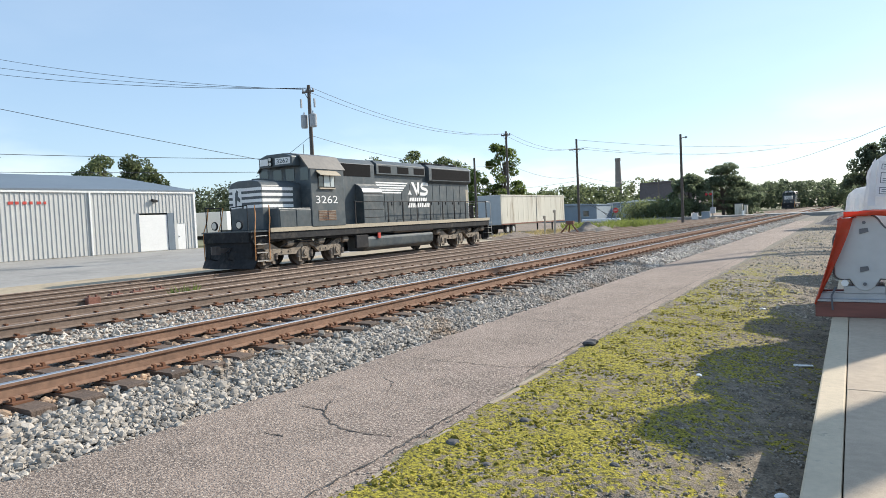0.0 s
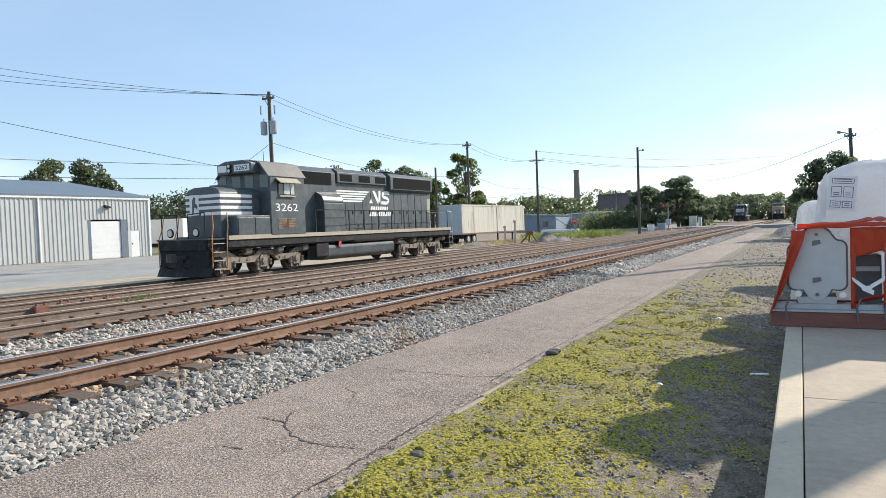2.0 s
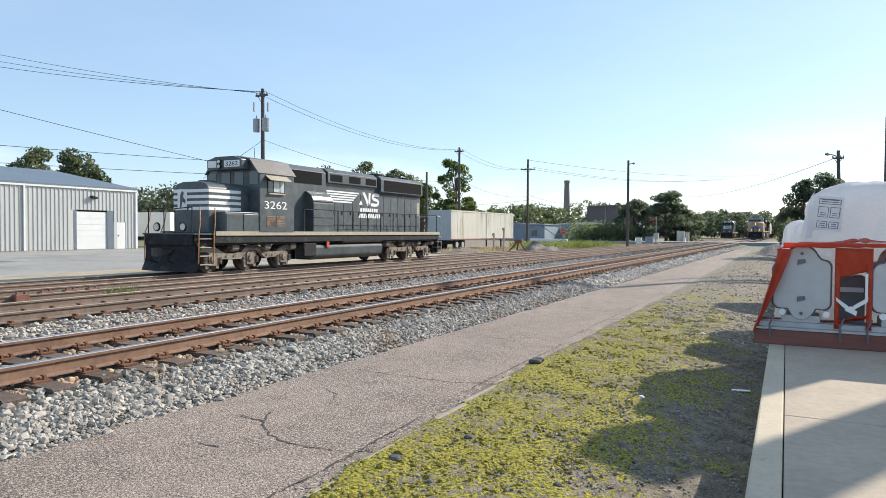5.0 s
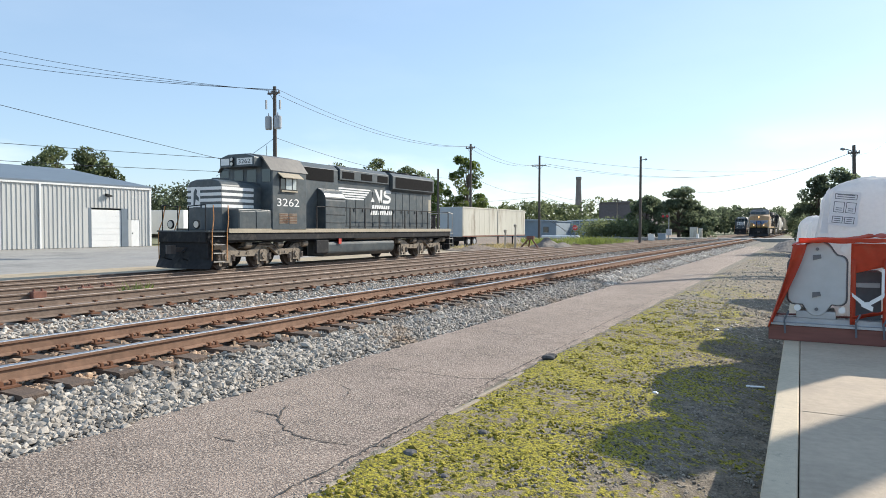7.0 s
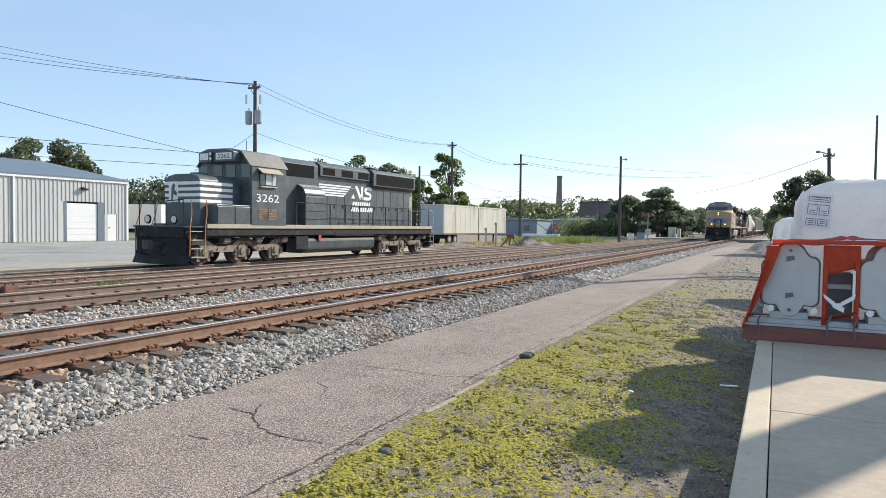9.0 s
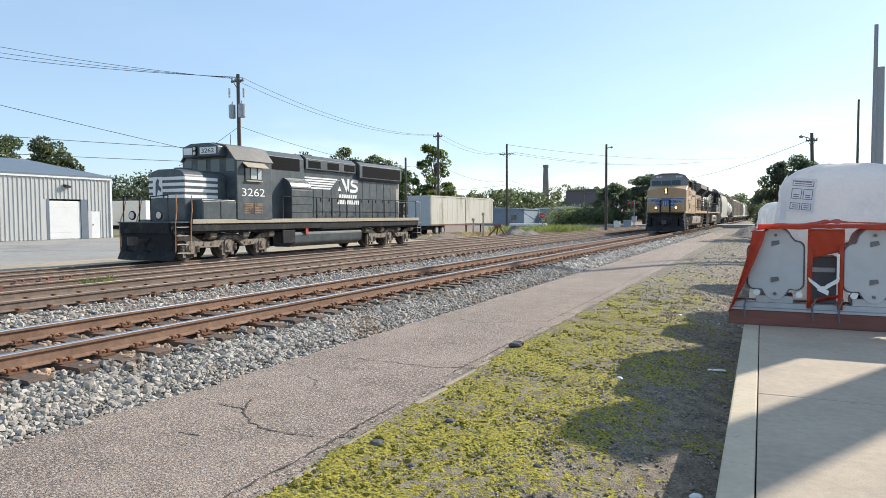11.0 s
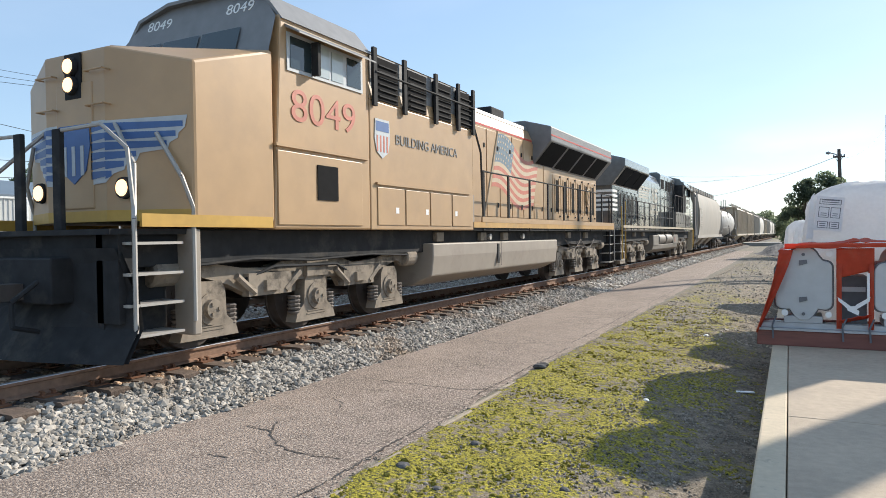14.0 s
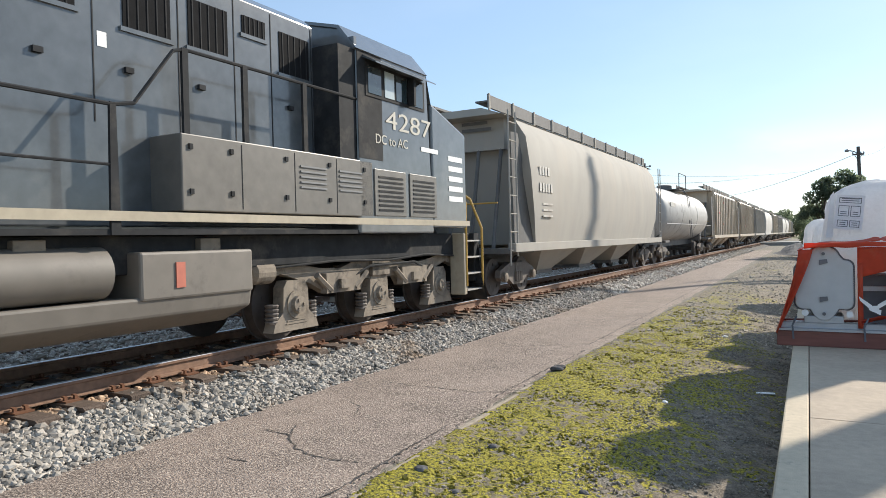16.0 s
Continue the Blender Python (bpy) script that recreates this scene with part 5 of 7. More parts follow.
def covered_hopper(length, material, label, markings=False, flat=False):
    g = thing("covered_hopper", pose(0, 0, 0), label, "freight car", "freight cars of the train")
    L = length
    a, c = 0.9, L - 0.9
    zt = 4.55 if not flat else 4.2
    if flat:
        prof = [(-1.5, 1.25), (1.5, 1.25), (1.52, 4.05), (1.3, 4.32), (0.5, 4.42), (-0.5, 4.42), (-1.3, 4.32), (-1.52, 4.05)]
    else:
        prof = [(-1.40, 1.22), (1.40, 1.22), (1.55, 2.0), (1.57, 3.0), (1.45, 3.85), (1.15, 4.32), (0.7, 4.45), (-0.7, 4.45), (-1.15, 4.32), (-1.45, 3.85), (-1.57, 3.0), (-1.55, 2.0)]
    n = len(prof)
    body = B()
    body.poly([(p[0], a + 0.9 + max(0, 2.4 - p[1]) * 0.55, p[1]) for p in prof] + [(p[0], c - 0.9 - max(0, 2.4 - p[1]) * 0.55, p[1]) for p in prof],
              [tuple(range(n)), tuple(range(n, 2 * n))] + [(i, (i + 1) % n, n + (i + 1) % n, n + i) for i in range(n)])
    part("body", body, material, g, smooth=not flat)
    part("roof", B().prism([(-1.2, 4.30), (1.2, 4.30), (0.7, 4.475), (-0.7, 4.475)] if not flat else [(-1.32, 4.31), (1.32, 4.31), (0.5, 4.45), (-0.5, 4.45)], "y", a, c), material, g)
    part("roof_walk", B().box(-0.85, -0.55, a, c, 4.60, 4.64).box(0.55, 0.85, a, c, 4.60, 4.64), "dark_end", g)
    for s in (1, -1):
        part("walk_rail", B().box(min(s * 0.86, s * 0.88), max(s * 0.86, s * 0.88), a, c, 4.48, 4.78), "dark_end", g)
        for y in np.arange(a, c, 1.45):
            part("walk_bracket", B().box(min(s * 0.88, s * 0.92), max(s * 0.88, s * 0.92), y, y + 0.06, 4.40, 4.80), material, g)
        part("side_sill", B().box(min(s * 1.36, s * 1.56), max(s * 1.36, s * 1.56), 0.8, L - 0.8, 1.05, 1.26), material, g, bevel=0.01)
        if flat:
            for y in np.arange(a + 1.2, c - 1.0, 1.05):
                part("side_post", B().box(min(s * 1.5, s * 1.585), max(s * 1.5, s * 1.585), y, y + 0.09, 1.26, 4.1), material, g)
        for y, d in ((0.62, 1), (L - 0.62, -1)):
            part("ladder_rail", B().path([(s * 1.5, y, 0.75), (s * 1.5, y, 4.3)], 0.022), material, g)
            part("ladder_rail", B().path([(s * 1.5, y + d * 0.42, 0.95), (s * 1.5, y + d * 0.42, 4.3)], 0.022), material, g)
            for z in np.arange(1.1, 4.3, 0.42):
                part("rung", B().path([(s * 1.5, y, z), (s * 1.5, y + d * 0.42, z)], 0.015, 5), material, g)
            # Dark sheet painting the shade in the triangle under the sloping end.
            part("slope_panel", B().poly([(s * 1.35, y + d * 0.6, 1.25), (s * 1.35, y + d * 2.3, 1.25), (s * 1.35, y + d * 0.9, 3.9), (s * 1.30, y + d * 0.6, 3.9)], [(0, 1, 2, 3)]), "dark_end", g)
    for y, d in ((0.62, 1), (L - 0.62, -1)):
        part("end_platform", B().box(-1.45, 1.45, min(y, y + d * 1.6), max(y, y + d * 1.6), 1.02, 1.14), "dark_end", g)
        for x in (-0.9, -0.3, 0.3, 0.9):
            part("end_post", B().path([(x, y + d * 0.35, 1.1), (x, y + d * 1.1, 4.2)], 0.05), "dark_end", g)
        part("end_plate", B().box(-1.0, 1.0, min(y + d * 0.9, y + d * 1.2), max(y + d * 0.9, y + d * 1.2), 3.55, 4.4), material, g)
        part("crossover_rail", B().path([(-1.2, y, 2.2), (1.2, y, 2.2)], 0.02), "safety_yellow", g)
        coupler(g, 0.0 if d > 0 else L, d)
    bay = (c - a - 4.6) / 3
    for i in range(3):
        y = a + 2.3 + i * bay
        h = B().poly([(-1.3, y + 0.05, 1.22), (1.3, y + 0.05, 1.22), (1.3, y + bay - 0.05, 1.22), (-1.3, y + bay - 0.05, 1.22),
                      (-0.55, y + bay * 0.36, 0.42), (0.55, y + bay * 0.36, 0.42), (0.55, y + bay * 0.64, 0.42), (-0.55, y + bay * 0.64, 0.42)],
                     [(0, 1, 5, 4), (1, 2, 6, 5), (2, 3, 7, 6), (3, 0, 4, 7), (4, 5, 6, 7), (0, 3, 2, 1)])
        o = part("discharge_hopper", h, material, g, "sloping discharge hopper")
        part("outlet_gate", B().box(-0.6, 0.6, y + bay * 0.34, y + bay * 0.66, 0.34, 0.44), "dark_end", o)
    part("centre_sill", B().box(-0.25, 0.25, 0.4, L - 0.4, 0.72, 1.06), "dark_end", g)
    car_truck(g, 2.0)
    car_truck(g, L - 2.0)
    x = 1.585 if not flat else 1.53
    if markings:
        for i, w in enumerate((0.62, 0.85)):
            for k in range(4 if i == 0 else 5):
                part("number_bar", B().box(x - 0.01, x, 2.35 + k * 0.2, 2.35 + k * 0.2 + 0.13, 2.95 - i * 0.42, 3.17 - i * 0.42), "hopper_pale", g, "faded lettering bar")
        part("end_number_bar", B().box(-0.1, 0.6, 1.44, 1.45, 4.18, 4.26).box(-0.1, 0.7, 1.44, 1.45, 4.02, 4.10), "dark_end", g)
        for z in (1.9, 2.05, 2.2):
            part("data_bar", B().box(x - 0.03, x - 0.015, 2.6, 3.3, z, z + 0.05), "hopper_pale", g)
    elif flat:
        rng = random.Random(int(length * 10) + len(material))
        for k in range(5):
            y = rng.uniform(2.2, L - 4)
            part("stencil_bar", B().box(x - 0.002, x + 0.004, y, y + rng.uniform(0.5, 1.2), 2.0 + 0.4 * k, 2.12 + 0.4 * k), "hopper_pale" if k % 2 else "red", g)
    return g


def tank_car(length, label):
    g = thing("tank_car", pose(0, 0, 0), label, "freight car", "freight cars of the train")
    L = length
    part("tank", B().lathe([(1.0, 0.4), (1.05, 0.9), (1.2, 1.25), (1.5, 1.42), (L - 1.5, 1.42), (L - 1.2, 1.25), (L - 1.05, 0.9), (L - 1.0, 0.4)], "y", 32, (0, 2.45)), "tank_car", g, smooth=True)
    for y in (L * 0.35, L * 0.65):
        part("tank_band", B().lathe([(y, 1.43), (y + 0.1, 1.43)], "y", 32, (0, 2.45)), "tank_car", g)
    part("dome", B().lathe([(3.8, 0.42), (4.15, 0.42), (4.2, 0.3)], "z", 20, (0, L / 2)), "dark_end", g)
    part("dome_platform", B().box(-1.0, 1.0, L / 2 - 1.1, L / 2 + 1.1, 3.86, 3.9), "dark_end", g)
    for s in (1, -1):
        part("platform_rail", B().path([(s * 1.0, L / 2 - 1.1, 3.9), (s * 1.0, L / 2 - 1.1, 4.75), (s * 1.0, L / 2 + 1.1, 4.75), (s * 1.0, L / 2 + 1.1, 3.9)], 0.025), "dark_end", g)
        part("side_rail", B().path([(s * 1.5, 0.7, 1.9), (s * 1.5, L - 0.7, 1.9)], 0.02), "tank_car", g)
        part("ladder", B().path([(s * 1.45, L / 2 - 0.25, 1.2), (s * 1.3, L / 2 - 0.25, 3.4), (s * 1.0, L / 2 - 0.25, 3.9)], 0.02), "dark_end", g)
        part("ladder", B().path([(s * 1.45, L / 2 + 0.25, 1.2), (s * 1.3, L / 2 + 0.25, 3.4), (s * 1.0, L / 2 + 0.25, 3.9)], 0.02), "dark_end", g)
    part("centre_sill", B().box(-0.3, 0.3, 0.4, L - 0.4, 0.75, 1.1), "dark_end", g)
    for y in (0.62, L - 1.6):
        part("end_platform", B().box(-1.45, 1.45, y, y + 1.0, 1.0, 1.1), "dark_end", g)
    for y in (1.9, L - 1.9):
        part("saddle", B().box(-1.0, 1.0, y - 0.2, y + 0.2, 1.0, 1.6), "dark_end", g)
    part("stencil_bar", B().box(1.36, 1.405, 2.4, 3.6, 2.75, 2.95), "hopper_pale", g)
    coupler(g, 0.0, 1)
    coupler(g, L, -1)
    car_truck(g, 2.0)
    car_truck(g, L - 2.0)
    return g


CONSIST = []   # vehicle, distance of its origin behind the lead coupler, turned round
lead = ge_locomotive(pose(-0.7525, 2.6, 0), "yellow and grey six-axle diesel locomotive with lit headlights", "yellow", 1, "8049")
up_markings(lead)
CONSIST.append((lead, 0.0, False))
second = ge_locomotive(pose(-0.7525, 47.2, 0, rz=180), "black six-axle diesel locomotive running backwards behind the lead engine", "black", -1, "4287")
ns_markings(second, -1, 1.004, 16.0, -1, paint="decal")
for i in range(5):
    z = 2.1 + i * 0.19
    part("nose_stripe", B().poly([(-1.536, 1.78, z), (-1.536, 2.35, z), (-1.536, 2.35, z + 0.1), (-1.536, 1.78, z + 0.1)], [(0, 1, 2, 3)]), "white", second, "white nose stripe")
    part("rear_stripe", B().box(-0.99, -0.986, 20.2, 21.05, 2.35 + i * 0.19, 2.45 + i * 0.19).box(-0.98, 0.4, 21.052, 21.058, 2.35 + i * 0.19, 2.45 + i * 0.19), "white", second, "white stripe round the hood's end")
part("rear_badge", B().box(0.35, 0.9, 21.052, 21.058, 2.35, 3.25), "sill", second)
CONSIST.append((second, 44.6, True))
behind = 44.6
h1 = covered_hopper(18.3, "hopper", "pale grey rounded covered hopper car with dark ladders", markings=True)
CONSIST.append((h1, behind, False))
behind += 18.3
tk = tank_car(16.4, "dull grey tank car with a railed dome")
CONSIST.append((tk, behind, False))
behind += 16.4
kinds = [covered_hopper(17.6, "hopper_tan", "rust-stained tan covered hopper car with ribbed sides", flat=True),
         covered_hopper(18.3, "hopper_pale", "pale dusty covered hopper car with rounded sides"),
         covered_hopper(17.6, "hopper", "grey ribbed covered hopper car", flat=True)]
order = [0, 0, 2, 1, 0, 2, 1, 1, 0, 2, 0, 1]
used = set()
for k in order:
    o = kinds[k]
    if k in used:
        o = copy_thing(kinds[k], pose(0, 0, 0))
    used.add(k)
    CONSIST.append((o, behind, False))
    behind += 17.6 if k != 1 else 18.3
for o, d, turned in CONSIST:
    o.matrix_basis = pose(-0.7525, TRAIN[0][1] + d, 0, rz=180 if turned else 0)

yard_loco = sd_locomotive(pose(-14.6, 16.4, -0.33), "weathered black low-nosed diesel locomotive with white stripes, parked", "3262")
ns_markings(yard_loco, 1, 0.918, 9.35, 1)
far_loco = sd_locomotive(pose(-9.5, 196, -0.15), "black diesel locomotive standing far down the yard", "3262")


# ---- more materials for the surroundings ----
def moss_material():
    """Mossy gravel: yellow-green cushions over grey grit, thinning away from the near end."""
    m = mat("mossy_gravel", (0.205, 0.168, 0.125), 0.97, vary=0.9, scale=48, bump=1.0, bscale=70)
    n, l = m.node_tree.nodes, m.node_tree.links
    b = n["Principled BSDF"]
    base = b.inputs["Base Color"].links[0].from_socket
    tc = n.new("ShaderNodeTexCoord")
    sep = n.new("ShaderNodeSeparateXYZ")
    l.new(tc.outputs["Object"], sep.inputs[0])
    big, fine, hue = n.new("ShaderNodeTexNoise"), n.new("ShaderNodeTexNoise"), n.new("ShaderNodeTexNoise")
    for q, s, d in ((big, 1.1, 5), (fine, 13.0, 9), (hue, 38.0, 9)):
        q.inputs["Scale"].default_value, q.inputs["Detail"].default_value = s, d
        l.new(tc.outputs["Object"], q.inputs["Vector"])
    ramp_y, ramp_x = n.new("ShaderNodeMapRange"), n.new("ShaderNodeMapRange")
    for r, f0, f1, t0, t1, o in ((ramp_y, 9.0, 27.0, 0.16, -0.16, "Y"), (ramp_x, 5.2, 6.4, 0.06, -0.24, "X")):
        r.inputs["From Min"].default_value, r.inputs["From Max"].default_value = f0, f1
        r.inputs["To Min"].default_value, r.inputs["To Max"].default_value = t0, t1
        l.new(sep.outputs[o], r.inputs["Value"])
    def add(a, c):
        q = n.new("ShaderNodeMath")
        q.operation = "ADD"
        l.new(a, q.inputs[0])
        l.new(c, q.inputs[1])
        return q.outputs[0]
    half = n.new("ShaderNodeMath")
    half.operation = "MULTIPLY"
    half.inputs[1].default_value = 1.25
    l.new(fine.outputs["Fac"], half.inputs[0])
    total = add(add(add(big.outputs["Fac"], half.outputs[0]), ramp_y.outputs[0]), ramp_x.outputs[0])
    cover = n.new("ShaderNodeMapRange")
    cover.inputs["From Min"].default_value, cover.inputs["From Max"].default_value = 1.17, 1.30
    l.new(total, cover.inputs["Value"])
    green = n.new("ShaderNodeMixRGB")
    green.inputs[1].default_value, green.inputs[2].default_value = (0.03, 0.030, 0.010, 1), (0.43, 0.37, 0.035, 1)
    steep = n.new("ShaderNodeMapRange")
    steep.inputs["From Min"].default_value, steep.inputs["From Max"].default_value = 0.36, 0.62
    l.new(hue.outputs["Fac"], steep.inputs["Value"])
    l.new(steep.outputs[0], green.inputs[0])
    out = n.new("ShaderNodeMixRGB")
    l.new(cover.outputs[0], out.inputs[0])
    l.new(base, out.inputs[1])
    l.new(green.outputs[0], out.inputs[2])
    l.new(out.outputs[0], b.inputs["Base Color"])
    return m


M["mossy"] = moss_material()
M["kerb_worn"] = mat("worn_edging", (0.33, 0.275, 0.21), 0.92, vary=0.3, scale=15, bump=0.5, bscale=60)
M["siding"] = mat("grey_metal_siding", (0.50, 0.50, 0.48), 0.5, vary=0.08, scale=2, stretch=(1, 1, 0.2))
M["siding_white"] = mat("white_trim", (0.72, 0.72, 0.70), 0.5, vary=0.06)
M["slate_roof"] = mat("blue_grey_roof", (0.13, 0.165, 0.20), 0.5, vary=0.12, scale=2)
M["trailer"] = mat("dirty_cream_trailer", (0.55, 0.53, 0.45), 0.6, vary=0.12, scale=2, spots=(0.27, 0.22, 0.16), spot_scale=1.0, spot_lo=0.52, spot_hi=0.7, stretch=(1, 1.2, 0.22))
# The trailer's end faces away from the sun; its bluish shade is painted.
M["trailer_end"] = mat("shaded_trailer_end", (0.36, 0.40, 0.42), 0.6, vary=0.12, scale=2)
M["pole"] = mat("weathered_pole_wood", (0.10, 0.085, 0.075), 0.9, vary=0.3, scale=5, stretch=(3, 3, 0.3))
M["pole_grey"] = mat("galvanised_pole", (0.26, 0.27, 0.28), 0.5, metal=0.4, vary=0.1)
M["cable"] = mat("black_cable", (0.03, 0.03, 0.035), 0.6)
M["ceramic"] = mat("grey_transformer", (0.32, 0.34, 0.36), 0.4)
M["bark"] = mat("bark", (0.09, 0.07, 0.055), 0.95, vary=0.3, scale=6, bump=0.6)
# Leaf greens are lifted and greyed; distance haze is put into the colour.
M["leaf"] = mat("leaf_green", (0.15, 0.18, 0.09), 0.7, vary=0.3, scale=2, rand=0.5)
M["leaf_dark"] = mat("leaf_dark_green", (0.135, 0.165, 0.10), 0.7, vary=0.3, scale=2, rand=0.5)
M["leaf_light"] = mat("leaf_light_green", (0.15, 0.20, 0.06), 0.7, vary=0.3, scale=2, rand=0.45)
M["grass"] = mat("rank_grass", (0.17, 0.21, 0.06), 0.8, vary=0.3, scale=3, rand=0.4)
M["dry_grass"] = mat("dry_grass", (0.34, 0.29, 0.15), 0.85, vary=0.3, scale=3, rand=0.4)
M["brick"] = mat("chimney_brick", (0.22, 0.19, 0.18), 0.9, vary=0.25, scale=3)
M["blue_metal"] = mat("blue_grey_cladding", (0.24, 0.30, 0.35), 0.6, vary=0.12, scale=1)
M["dark_brick"] = mat("dark_brick_wall", (0.14, 0.12, 0.12), 0.85, vary=0.2, scale=2)
M["tarp"] = mat("orange_red_tarpaulin", (0.72, 0.11, 0.05), 0.45, vary=0.15, scale=9, bump=0.5, bscale=9, spots=(0.70, 0.16, 0.08), spot_scale=5)
M["beam_red"] = mat("weathered_maroon_beam", (0.19, 0.075, 0.06), 0.8, vary=0.35, scale=8, spots=(0.12, 0.06, 0.05), spot_scale=4, stretch=(0.25, 1, 2))
M["plate_grey"] = mat("grey_machine_plate", (0.50, 0.50, 0.50), 0.55, vary=0.09, scale=8, bump=0.05)
M["plate_dark"] = mat("dark_machine_steel", (0.14, 0.14, 0.15), 0.55, vary=0.2)
M["channel"] = mat("galvanised_channel", (0.42, 0.43, 0.45), 0.4, metal=0.5, vary=0.15)
M["bag"] = mat("white_woven_bag", (0.78, 0.78, 0.79), 0.7, vary=0.06, scale=20, bump=0.5, bscale=14, spots=(0.68, 0.69, 0.71), spot_scale=2)
M["plastic_white"] = mat("white_plastic", (0.8, 0.8, 0.8), 0.35, vary=0.05, bump=0.3, bscale=25)
M["ink"] = mat("printed_ink", (0.12, 0.13, 0.15), 0.7)
M["heap"] = mat("dark_heap", (0.11, 0.105, 0.105), 0.95, vary=0.6, scale=9, bump=1.0, bscale=12)
M["soil_heap"] = mat("grey_brown_heap", (0.17, 0.15, 0.13), 0.95, vary=0.5, scale=5, bump=1.0, bscale=8)
M["stop_red"] = mat("stop_sign_red", (0.5, 0.03, 0.03), 0.5)
M["scrap_rust"] = mat("rusty_casting", (0.19, 0.085, 0.06), 0.85, vary=0.35, scale=15, bump=0.4)


def let_light_through(m, share):
    """Thin leaves pass some of the light that falls on their far side."""
    n, l = m.node_tree.nodes, m.node_tree.links
    b = n["Principled BSDF"]
    t, x = n.new("ShaderNodeBsdfTranslucent"), n.new("ShaderNodeMixShader")
    l.new(b.inputs["Base Color"].links[0].from_socket, t.inputs["Color"])
    x.inputs[0].default_value = share
    l.new(b.outputs[0], x.inputs[1])
    l.new(t.outputs[0], x.inputs[2])
    l.new(x.outputs[0], n["Material Output"].inputs["Surface"])


for k in ("leaf", "leaf_dark", "leaf_light", "grass", "dry_grass", "tarp", "bag"):
    let_light_through(M[k], 0.55 if k in ("tarp", "bag") else 0.72)


# ---- tracks, ballast ----
track("main line track with rusty rails on dark ties", MAIN, -4, 420, 150, 330)
track("second track with rusty rails in dirt", SECOND, -4, 420, 0, 200, "rail_head_dull", 0.55)
track("third track with half-buried ties", THIRD, -4, 420, 0, 160, "rail_head_dull", 0.6)
track("yard track on which the parked locomotive stands", FOURTH, -4, 160, 0, 120, "rail_head_dull", 0.6)
stones()


# ---- lane and verge ----
def lane():
    rng = random.Random(11)
    ys = list(np.arange(-3, 30, 0.12)) + list(np.arange(30, 75, 0.6))
    vs, fs = [], []
    n = 10
    for y in ys:
        xl = 1.16 + 0.09 * noise.noise((y * 0.9, 3.1, 0)) + 0.05 * noise.noise((y * 4, 1.0, 0)) - max(0, y - 30) * 0.01
        xr = 3.90 - 0.05 * min(4.0, max(0, y - 2.5)) - 0.010 * max(0, y - 8) + 0.05 * noise.noise((y * 1.1, 8.0, 0)) + 0.035 * noise.noise((y * 6, 5.0, 0))
        for i in range(n + 1):
            x = xl + (xr - xl) * i / n
            edge = 0 if 0 < i < n else -0.03
            vs.append((x, y, -0.468 + edge + 0.010 * noise.noise((x * 1.3, y * 0.8, 7.0)) - 0.006 * noise.noise((x * 5, y * 5, 2.0))))
    for j in range(len(ys) - 1):
        for i in range(n):
            k = j * (n + 1) + i
            fs.append((k, k + 1, k + n + 2, k + n + 1))
    me = bpy.data.meshes.new("asphalt_lane")
    me.from_pydata(vs, [], fs)
    me.materials.append(M["asphalt"])
    me.shade_smooth()
    r = tagged(new("asphalt_lane", me), "cracked grey asphalt access lane beside the track", "lane", kind="structure")
    runs = [[(1.75, 6.05), (2.41, 5.96), (3.21, 5.95), (3.74, 6.28)], [(2.06, 3.65), (2.38, 3.62), (2.69, 3.34), (2.94, 3.22), (3.24, 3.19), (3.52, 3.27)], [(2.35, 2.86), (2.65, 2.84)],
            [(2.08, 4.99), (2.36, 4.80), (2.49, 4.55)], [(2.38, 3.62), (2.2, 3.95)], [(1.9, 9.6), (2.4, 9.3), (3.1, 9.8)], [(1.6, 13.0), (2.2, 13.6), (2.9, 13.2)], [(2.0, 17.5), (3.2, 18.2)],
            [(1.4, 22), (2.6, 23)], [(3.70, 1.6), (3.68, 3.0), (3.60, 4.6)], [(3.54, 5.6), (3.52, 7.4), (3.54, 9.5)],
            [(3.44, 9.9), (3.42, 12.5), (3.38, 16.5)], [(3.36, 17.0), (3.30, 22.0), (3.25, 27.0)]]
    for run in runs:
        b = B()
        pts = []
        for (xa, ya), (xb, yb) in zip(run, run[1:]):
            m = max(3, int(math.hypot(xb - xa, yb - ya) / 0.05))
            for k in range(m):
                pts.append((xa + (xb - xa) * k / m + rng.uniform(-0.018, 0.018), ya + (yb - ya) * k / m + rng.uniform(-0.018, 0.018)))
        for p, q in zip(pts, pts[1:]):
            d = Vector((q[0] - p[0], q[1] - p[1], 0)).normalized()
            w = Vector((-d.y, d.x, 0)) * rng.uniform(0.003, 0.011)
            zz = [-0.4635 + 0.010 * noise.noise((c[0] * 1.3, c[1] * 0.8, 7.0)) - 0.006 * noise.noise((c[0] * 5, c[1] * 5, 2.0)) for c in (p, q)]
            b.poly([(p[0] - w.x, p[1] - w.y, zz[0]), (p[0] + w.x, p[1] + w.y, zz[0]), (q[0] + w.x, q[1] + w.y, zz[1]), (q[0] - w.x, q[1] - w.y, zz[1])], [(0, 1, 2, 3)])
        part("crack", b, "crack", r)
    y = 0.9
    while y < 6.3:
        ln = rng.uniform(0.35, 0.9)
        part("edge_stone", B().box(3.84 - 0.05 * max(0, y - 2.3) + rng.uniform(-0.012, 0.012), 3.90 - 0.05 * max(0, y - 2.3) + rng.uniform(-0.012, 0.012), y, y + ln, -0.56, -0.470 + rng.uniform(-0.014, 0.010)), "kerb_worn", r, "worn concrete edging", bevel=0.012)
        y += ln + rng.uniform(0.01, 0.12)


